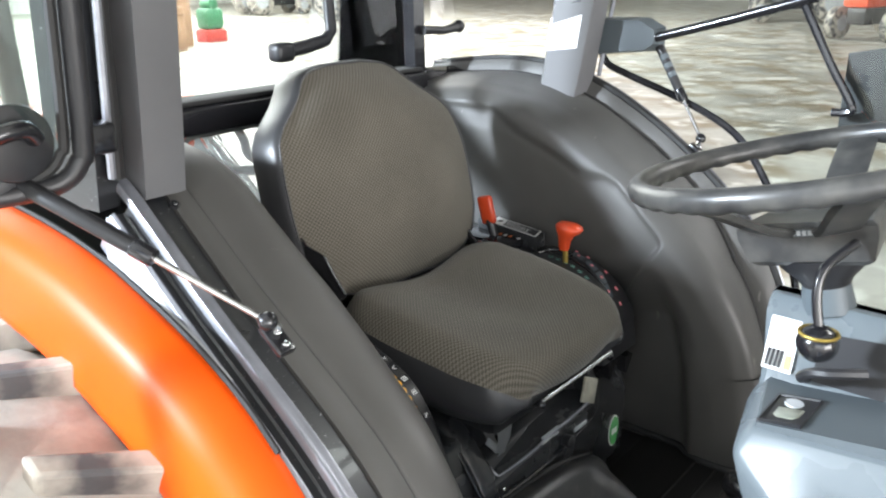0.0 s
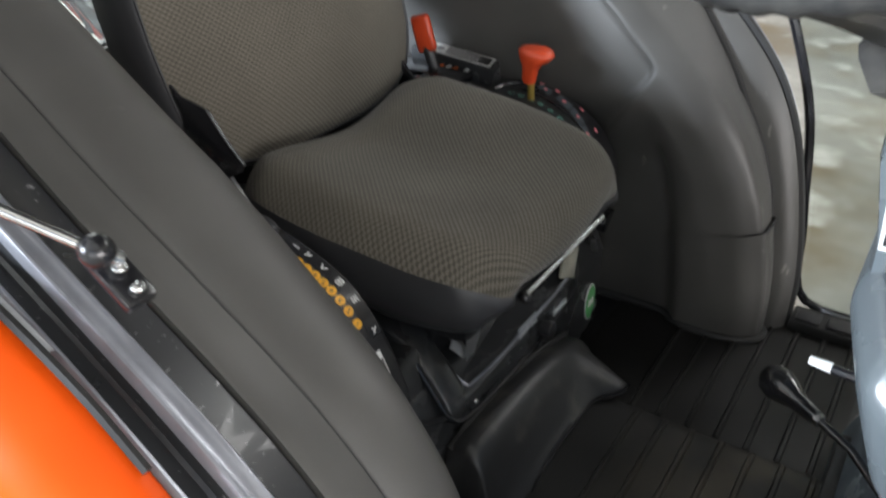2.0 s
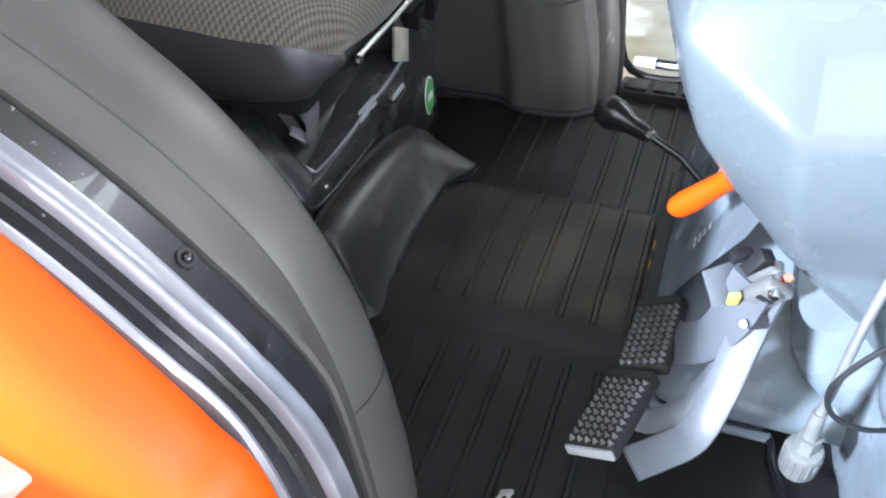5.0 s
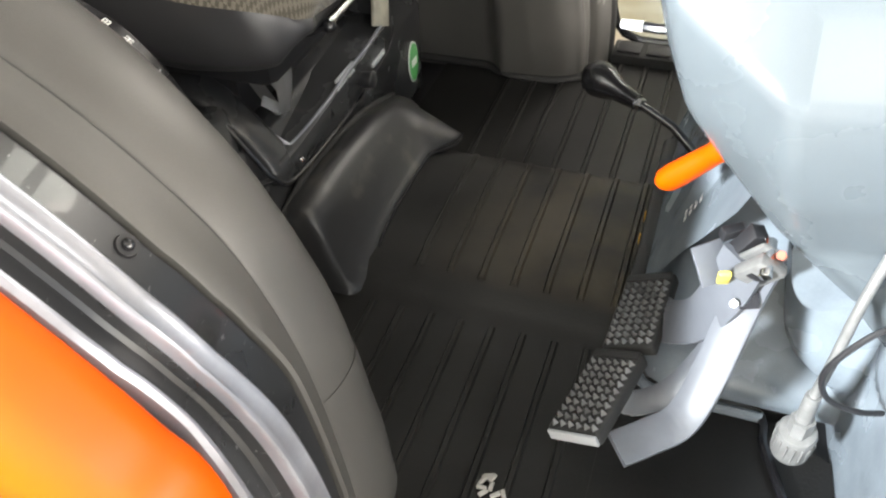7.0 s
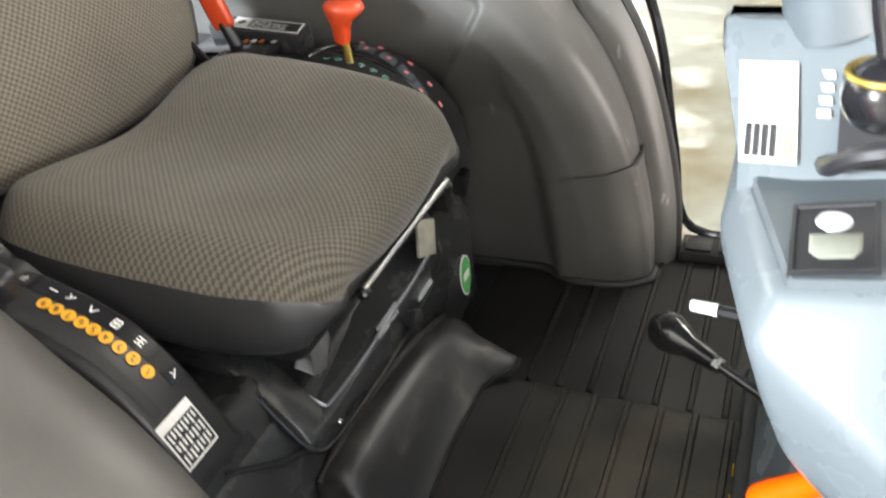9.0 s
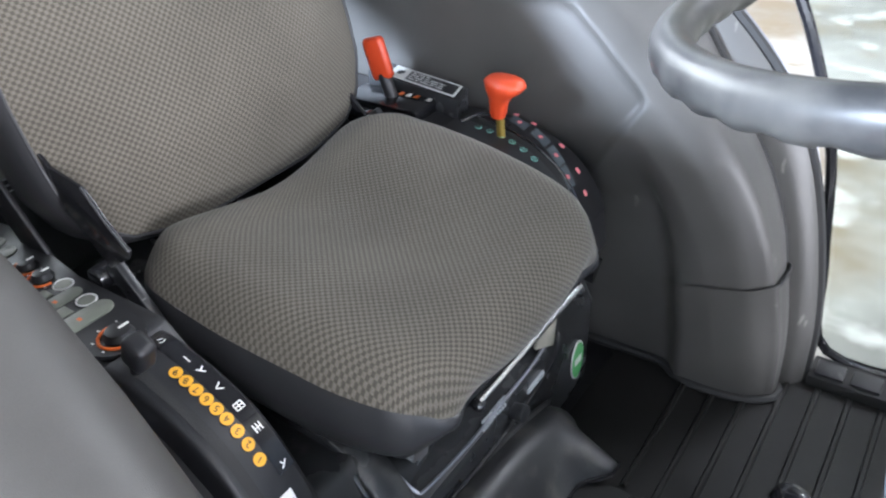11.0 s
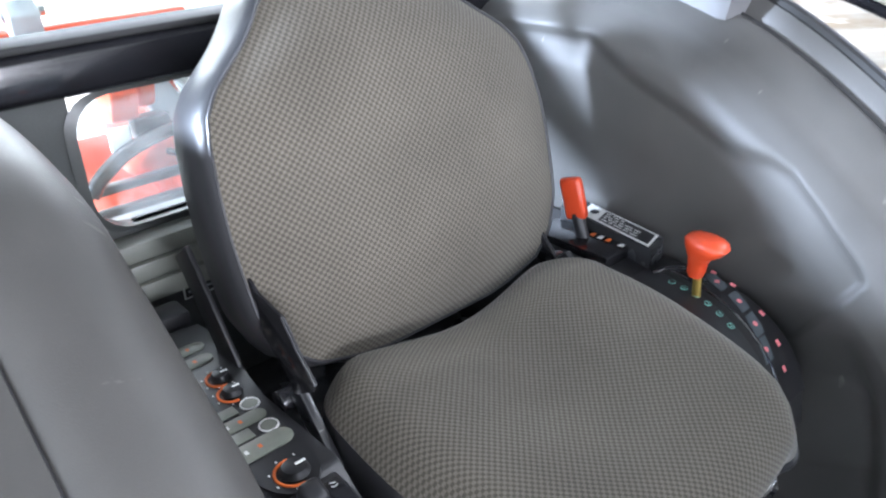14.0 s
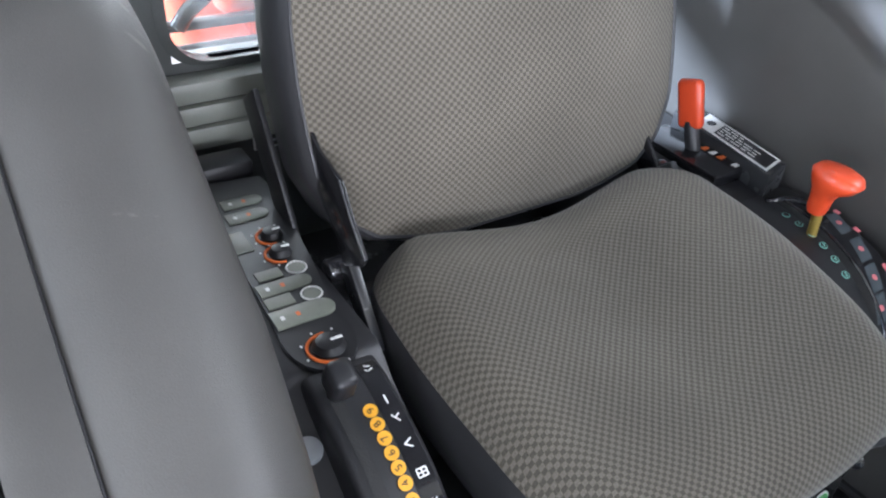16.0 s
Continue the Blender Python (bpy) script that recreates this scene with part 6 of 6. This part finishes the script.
PEDAL_GREY = material("blue_grey_painted_steel", (0.105, 0.113, 0.128), 0.36, grain=150, grain_amount=0.06, bump=0.05, stain=14, stain_amount=0.2)
# studs paler than the pad: wear and missing highlights put into the colour
STUD = material("pale_rubber_studs", (0.1, 0.1, 0.1), 0.22, grain=400, bump=0.2, stain=30, stain_amount=0.4)
for k, (c0, swing) in enumerate((((0.395, -0.206, 0.142), -4), ((0.371, -0.33, 0.138), -13))):
    pdl = thing("brake_pedal", (0.45, c0[1], 0), "black studded rubber brake pedal on a grey arm", "pedal", "brake pedals")
    pm = pose(*c0, 0, -26, swing)
    padp = part("pad", place(boxed(-0.031, 0.031, -0.061, 0.061, -0.018, 0.0, 0.005, segments=3), pm), RUBBER, pdl, "black rubber pad")
    part("header", place(boxed(-0.028, 0.028, 0.047, 0.059, -0.001, 0.003, 0.0015), pm), RUBBER, padp, "raised plain strip")
    for i in range(6):
        for j in range(10):
            bm = bmesh.new()
            bmesh.ops.create_cone(bm, cap_ends=True, segments=4, radius1=0.005, radius2=0.001, depth=0.006, matrix=pm @ Matrix.Translation((-0.0235 + 0.0094 * i, -0.053 + 0.0104 * j, 0.0028)))
            part("stud", bm, STUD, padp)
    if k:
        part("worn_edge", place(boxed(-0.029, 0.029, -0.0645, -0.0605, -0.0145, -0.0015, 0.0015), pm), STEEL_GREY, pdl, "worn pale front edge")
    way = [Vector(c0) + Vector((0.018, 0.012, -0.012)), (0.428, c0[1] - 0.018, 0.15), (0.455, -0.25, 0.19), (0.472, -0.268, 0.25), (0.482, -0.272, 0.305)] if k == 0 else [Vector(c0) + Vector((0.018, 0.02, -0.016)), (0.41, -0.312, 0.105), (0.45, -0.29, 0.12), (0.485, -0.262, 0.19), (0.5, -0.258, 0.28)]
    part("arm", plate_arm(spline(way, 5), 0.024 if k == 0 else 0.014), PEDAL_GREY, pdl, "grey painted steel arm", 30)
ac = thing("foot_pedal", (0.45, -0.33, 0), "bent grey steel pedal arm with a pivot bolt", "pedal")
pth = spline([(0.404, -0.392, 0.13), (0.432, -0.367, 0.13), (0.46, -0.342, 0.137), (0.476, -0.313, 0.172), (0.487, -0.283, 0.222), (0.494, -0.268, 0.262), (0.5, -0.266, 0.3)], 5)
part("rim", tube(spline([(0.405, -0.196, 0.004), (0.447, -0.203, 0.006), (0.503, -0.204, 0.006), (0.55, -0.206, 0.006), (0.562, -0.222, 0.006), (0.564, -0.252, 0.006), (0.582, -0.3, 0.006), (0.61, -0.38, 0.006)], 5), 0.006, 8), BLACK_GLOSS, fm, "raised shiny rim of the front flap")
part("arm", plate_arm(pth, 0.0185), PEDAL_GREY, ac, "", 30)
PALE = material("pale_zinc_steel", (0.22, 0.22, 0.215), 0.36, 0.3, grain=200, bump=0.04, stain=25, stain_amount=0.3)
clevis = part("pivot_block", place(boxed(-0.015, 0.015, -0.007, 0.007, -0.022, 0.018, 0.004), pose(0.497, -0.283, 0.307, 20, 30, 10)), PALE, ac, "bright zinc plated clevis")
part("clevis_cheek", place(boxed(-0.015, 0.015, 0.011, 0.018, -0.022, 0.018, 0.004), pose(0.497, -0.283, 0.307, 20, 30, 10)), PALE, clevis)
part("slot", place(boxed(-0.009, 0.009, -0.0085, -0.0065, -0.008, -0.001, 0.001), pose(0.497, -0.283, 0.307, 20, 30, 10)), BLACK, clevis, "dark slot")
part("pivot_pin", place(cyl((-0.004, -0.014, 0.012), (-0.004, 0.026, 0.012), 0.006, None, 14, None, 0.001), pose(0.497, -0.283, 0.307, 20, 30, 10)), CHROME, clevis, "steel pivot pin")
part("pivot_bolt", cyl((0.511, -0.278, 0.324), (0.509, -0.285, 0.331), 0.0046, None, 6), material("pale_red_mark", (0.45, 0.1, 0.05), 0.5, grain=300, bump=0.0, stain=60, stain_amount=0.5), ac, "red marked bolt head")
part("small_nut", cyl((0.484, -0.286, 0.262), (0.482, -0.291, 0.266), 0.0042, None, 6), PALE, ac)
part("square_hole", place(boxed(-0.009, 0.009, -0.008, 0.008, -0.001, 0.0015), pose(0.495, -0.2825, 0.2655, 52, -10, 12)), BLACK_GLOSS, ac, "dark square hole")
part("stop_plate", place(boxed(-0.016, 0.016, -0.002, 0.002, -0.02, 0.02, 0.001), pose(0.455, -0.262, 0.285, -38, -6, 38)), PEDAL_GREY, ac, "grey stop plate")
sb2 = part("switch_body", place(boxed(-0.008, 0.008, -0.008, 0.008, -0.022, 0.024, 0.002), pose(0.48, -0.256, 0.31, 15, 20, 30)), BLACK, ac, "black pedal switch")
part("connector", place(boxed(-0.011, 0.011, -0.005, 0.005, -0.006, 0.006, 0.001), pose(0.467, -0.25, 0.318, 10, 0, 35)), BLACK, sb2)
part("yellow_tab", place(boxed(-0.006, 0.006, -0.003, 0.003, -0.015, 0.015, 0.002), pose(0.468, -0.282, 0.288, 30, -8, 10)), material("yellow_plastic", (0.62, 0.52, 0.1), 0.45, bump=0.0), ac, "yellow plastic tab")
hs = thing("hose_fitting", (0.565, -0.3, 0), "silver hose end with a steel nut and black cable", "hose fitting")
part("cup", cyl((0.58, -0.29, 0.064), (0.578, -0.299, 0.112), 0.0205, 0.0195, 24, None, 0.003), PALE, hs, "knurled grey steel sleeve")
for i in range(16):
    a = 2 * math.pi * i / 16
    o = Vector((math.cos(a), math.sin(a) * 0.98, 0.18 * math.sin(a))) * 0.02
    part("rib", cyl(Vector((0.5795, -0.292, 0.075)) + o, Vector((0.5783, -0.2975, 0.104)) + o, 0.0014, None, 5), PALE, hs)
part("nut", cyl((0.578, -0.299, 0.112), (0.577, -0.302, 0.136), 0.0125, None, 6), PALE, hs)
part("ferrule", cyl((0.577, -0.302, 0.136), (0.576, -0.304, 0.178), 0.0085, 0.0075, 12), PALE, hs, "steel ferrule")
part("hose", tube(spline([(0.576, -0.304, 0.176), (0.579, -0.303, 0.24), (0.583, -0.295, 0.3), (0.6, -0.26, 0.36)], 4), 0.005, 10), PALE, hs, "grey steel pipe")
part("cable", tube(spline([(0.63, -0.3, 0.3), (0.6, -0.31, 0.285), (0.577, -0.318, 0.25), (0.572, -0.318, 0.22), (0.585, -0.315, 0.19), (0.615, -0.31, 0.175), (0.64, -0.3, 0.17)], 6), 0.003, 8), BLACK, hs, "thin black cable")
gt = thing("dirt_crumbs", (0.27, -0.4, 0), "dry grey crumbs of dirt on the floor mat", "debris")
rnd = random.Random(8)
for k in range(9):
    q = Vector((0.262 + 0.03 * rnd.random(), -0.412 + 0.024 * rnd.random(), 0.005))
    part("crumb", place(boxed(-0.006, 0.006, -0.0025, 0.0025, -0.002, 0.002, 0.0008), pose(q.x, q.y, q.z, 0, 0, 180 * rnd.random())), MUD_GLARE, gt)

# ---------------------------------------------------------------- implement behind the cab
im = thing("rear_implement", (-1.5, -0.3, GROUND), "orange and steel tractor implement hitched behind the cab", "implement")
SHEEN = material("implement_orange", (0.72, 0.075, 0.018), 0.3, grain=80, bump=0.03, stain=6, stain_amount=0.2, coat=0.4)
part("beam", boxed(-1.75, -1.5, -0.8, 0.22, 0.66, 0.76, 0.015), SHEEN, im, "orange top beam")
for k, (y, sy) in enumerate(((-0.62, 0.05), (-0.4, 0.035), (-0.16, 0.06))):
    br = part("bracket", prism([(-1.56, 0.755), (-1.56, 0.8), (-1.5, 0.82), (-1.47, 0.79), (-1.48, 0.66), (-1.5, 0.66)], y, y + sy, 0.005), STEEL_GREY if k != 1 else SHEEN, im, "worn lug on the beam")
    part("pin", cyl((-1.52, y - 0.02, 0.79), (-1.52, y + sy + 0.02, 0.79), 0.012, None, 12), CHROME, br, "bright steel pin")
part("lynch_wire", tube(spline([(-1.5, -0.42, 0.8), (-1.48, -0.4, 0.84), (-1.48, -0.36, 0.85), (-1.49, -0.33, 0.81)], 5), 0.006, 8), CHROME, im, "bent steel wire clip")
part("hood", prism([(-1.9, -0.3), (-1.9, 0.35), (-1.6, 0.5), (-1.3, 0.42), (-1.2, 0.2), (-1.15, -0.2)], -0.1, 0.12, 0.03), SHEEN, im, "orange hood")
for y in (0.0, 0.09):
    part("mast", prism([(-1.62, 0.4), (-1.5, 0.68), (-1.42, 0.68), (-1.3, 0.4)], y, y + 0.03, 0.004), SHEEN, im, "orange hitch mast")
part("yoke", prism([(-1.16, 0.64), (-1.16, 0.73), (-1.1, 0.735), (-1.08, 0.7), (-1.1, 0.65)], -0.135, -0.085, 0.006), SHEEN, im, "orange yoke")
part("yoke", prism([(-1.18, 0.65), (-1.18, 0.74), (-1.13, 0.75), (-1.11, 0.71), (-1.13, 0.66)], -0.07, -0.04, 0.006), SHEEN, im, "orange yoke")
part("guard", tube(spline([(-1.09, -0.2, 0.54), (-1.09, -0.175, 0.568), (-1.09, -0.12, 0.602), (-1.09, -0.04, 0.622), (-1.09, 0.03, 0.618), (-1.1, 0.12, 0.6)], 5), 0.014, 10), BLACK_GLOSS, im, "black curved shaft guard")
part("gear_case", ball((-1.17, -0.04, 0.558), 0.06, (0.8, 1.25, 0.75)), SHEEN, im, "orange gear case")
part("dark_block", boxed(-1.13, -1.09, -0.1, -0.035, 0.612, 0.652, 0.006), FRAME_STEEL, im, "dark steel block")
part("white_plate", boxed(-1.11, -1.1, -0.145, -0.105, 0.6, 0.642, 0.004), WHITE_PRINT, im, "white label plate")
for x, z in ((-1.06, 0.512), (-1.11, 0.537)):
    part("cross_bar", boxed(x - 0.012, x + 0.012, -0.5, 0.3, z - 0.008, z + 0.008, 0.004), FRAME_STEEL, im, "dark steel cross bar")
part("lower_hood", prism([(-1.25, 0.3), (-1.25, 0.44), (-1.16, 0.485), (-1.07, 0.47), (-1.03, 0.42), (-1.02, 0.3)], -0.17, 0.02, 0.02), SHEEN, im, "glossy orange lower hood")
part("cylinder", cyl((-1.05, 0.14, 0.44), (-1.15, 0.0, 0.72), 0.026, None, 18, None, 0.004), CHROME, im, "bright hydraulic cylinder")
part("collar", cyl((-1.105, 0.063, 0.594), (-1.111, 0.055, 0.61), 0.026, None, 18, None, 0.003), STEEL_GREY, im)
part("hose", tube(spline([(-1.15, 0.05, 0.8), (-1.1, 0.09, 0.7), (-1.12, 0.12, 0.64), (-1.13, 0.2, 0.58), (-1.1, 0.25, 0.48)], 5), 0.012, 10), RUBBER, im, "black hose")
part("disc", cyl((-1.13, 0.0, 0.675), (-1.16, 0.0, 0.675), 0.055, None, 28, None, 0.006), STEEL_GREY, im, "pale round cover")
part("brace", tube([(-1.1, -0.05, 0.58), (-1.08, 0.16, 0.5)], 0.006, 8), BLACK_GLOSS, im)
part("leg", boxed(-1.7, -1.6, -0.4, -0.3, GROUND, -0.3, 0.01), FRAME_STEEL, im)

# ---------------------------------------------------------------- far things in the shed


def crate(x, y, sx, sy, sz, label):
    c = thing("cardboard_box", (x, y, GROUND), label, "box", "stored boxes")
    part("carton", boxed(x - sx / 2, x + sx / 2, y - sy / 2, y + sy / 2, GROUND, GROUND + sz, 0.02), CARD, c)
    part("lid_flap", boxed(x - sx / 2 - 0.02, x + sx / 2 + 0.02, y - sy / 2, y + sy / 2, GROUND + sz, GROUND + sz + 0.03), CARD, c)
    return c


CARD = material("brown_card", (0.28, 0.17, 0.1), 0.8, grain=20, bump=0.05, stain=3)
GREEN_PAINT = material("green_paint", (0.04, 0.16, 0.08), 0.4, grain=20, bump=0.02)
crate(-18.6, 9.9, 0.9, 0.9, 0.9, "large brown cardboard box on the shed floor")
crate(-19.4, 10.6, 0.9, 0.9, 1.6, "tall brown cardboard box against stacked goods")
gen = thing("generator", (-20.0, 12.3, GROUND), "green engine set on a red base", "generator")
part("base", boxed(-20.3, -19.7, 11.95, 12.65, GROUND, GROUND + 0.35, 0.05), material("dull_red_paint", (0.4, 0.04, 0.03), 0.6, grain=10, stain=3), gen, "red base")
part("engine", boxed(-20.3, -19.7, 12.0, 12.6, GROUND + 0.35, GROUND + 0.95, 0.12), GREEN_PAINT, gen, "green engine cover")
part("tank", cyl((-20.25, 12.3, GROUND + 1.05), (-19.75, 12.3, GROUND + 1.05), 0.16, None, 16, None, 0.03), GREEN_PAINT, gen)


def far_tractor(x, y, turn, paint, label):
    tr = thing("tractor", (x, y, GROUND), label, "tractor", "parked tractors")
    M = Matrix.Translation((x, y, GROUND)) @ Matrix.Rotation(radians(turn), 4, "Z")
    part("hood", place(boxed(0.3, 2.1, -0.35, 0.35, 0.8, 1.35, 0.1), M), paint, tr, "rounded hood")
    part("chassis", place(boxed(-0.8, 2.0, -0.25, 0.25, 0.4, 0.8, 0.04), M), FRAME_STEEL, tr)
    part("seat", place(boxed(-0.7, -0.3, -0.25, 0.25, 1.05, 1.6, 0.06), M), BLACK, tr)
    for s in (1, -1):
        part("fender", place(boxed(-1.0, -0.1, s * 0.75 - 0.25, s * 0.75 + 0.25, 1.15, 1.25, 0.03), M), paint, tr)
        for wx, r, w in ((-0.6, 0.62, 0.2), (1.6, 0.4, 0.14)):
            whl = part("wheel", place(tube([(wx, s * 0.75 - w, r), (wx, s * 0.75 - w * 0.7, r), (wx, s * 0.75 + w * 0.7, r), (wx, s * 0.75 + w, r)], [r * 0.82, r, r, r * 0.82], 28), M), TYRE, tr)
            part("rim", place(cyl((wx, s * 0.75 - w * 1.05, r), (wx, s * 0.75 + w * 1.05, r), r * 0.5, None, 20), M), STEEL_GREY, whl)
    part("roll_bar", place(tube([(-0.85, -0.5, 1.0), (-0.85, -0.5, 2.2), (-0.85, 0.5, 2.2), (-0.85, 0.5, 1.0)], 0.04, 8), M), FRAME_STEEL, tr)
    return tr


BLUE_PAINT = material("blue_grey_paint", (0.12, 0.17, 0.22), 0.4, grain=20, bump=0.02)
far_tractor(-24.0, 21.5, 30, BLUE_PAINT, "grey-blue tractor parked far off in the shed")
far_tractor(-31.0, 22.5, 80, BLUE_PAINT, "dark tractor parked by the far wall")
far_tractor(-8.0, 27.5, 200, BLUE_PAINT, "grey tractor parked across the shed")
far_tractor(-4.2, 22.5, 250, SHEEN, "orange and black tractor parked across the shed")
bag = thing("plastic_bag", (-1.6, 9.0, GROUND), "crumpled clear plastic bag on the concrete", "bag")
bm = ball((-1.6, 9.0, GROUND + 0.1), 0.17, (1.2, 0.8, 0.7), seg=28)
for v in bm.verts:
    v.co += Vector(noise.noise_vector(v.co * 9)) * 0.09
    v.co.z = max(v.co.z, GROUND + 0.005)
FILM = material("crumpled_clear_film", (0.8, 0.8, 0.8), 0.2, grain=30, bump=0.3, stain=8)
FILM.node_tree.nodes["Principled BSDF"].inputs["Alpha"].default_value = 0.3
part("film", bm, FILM, bag, "", 20)
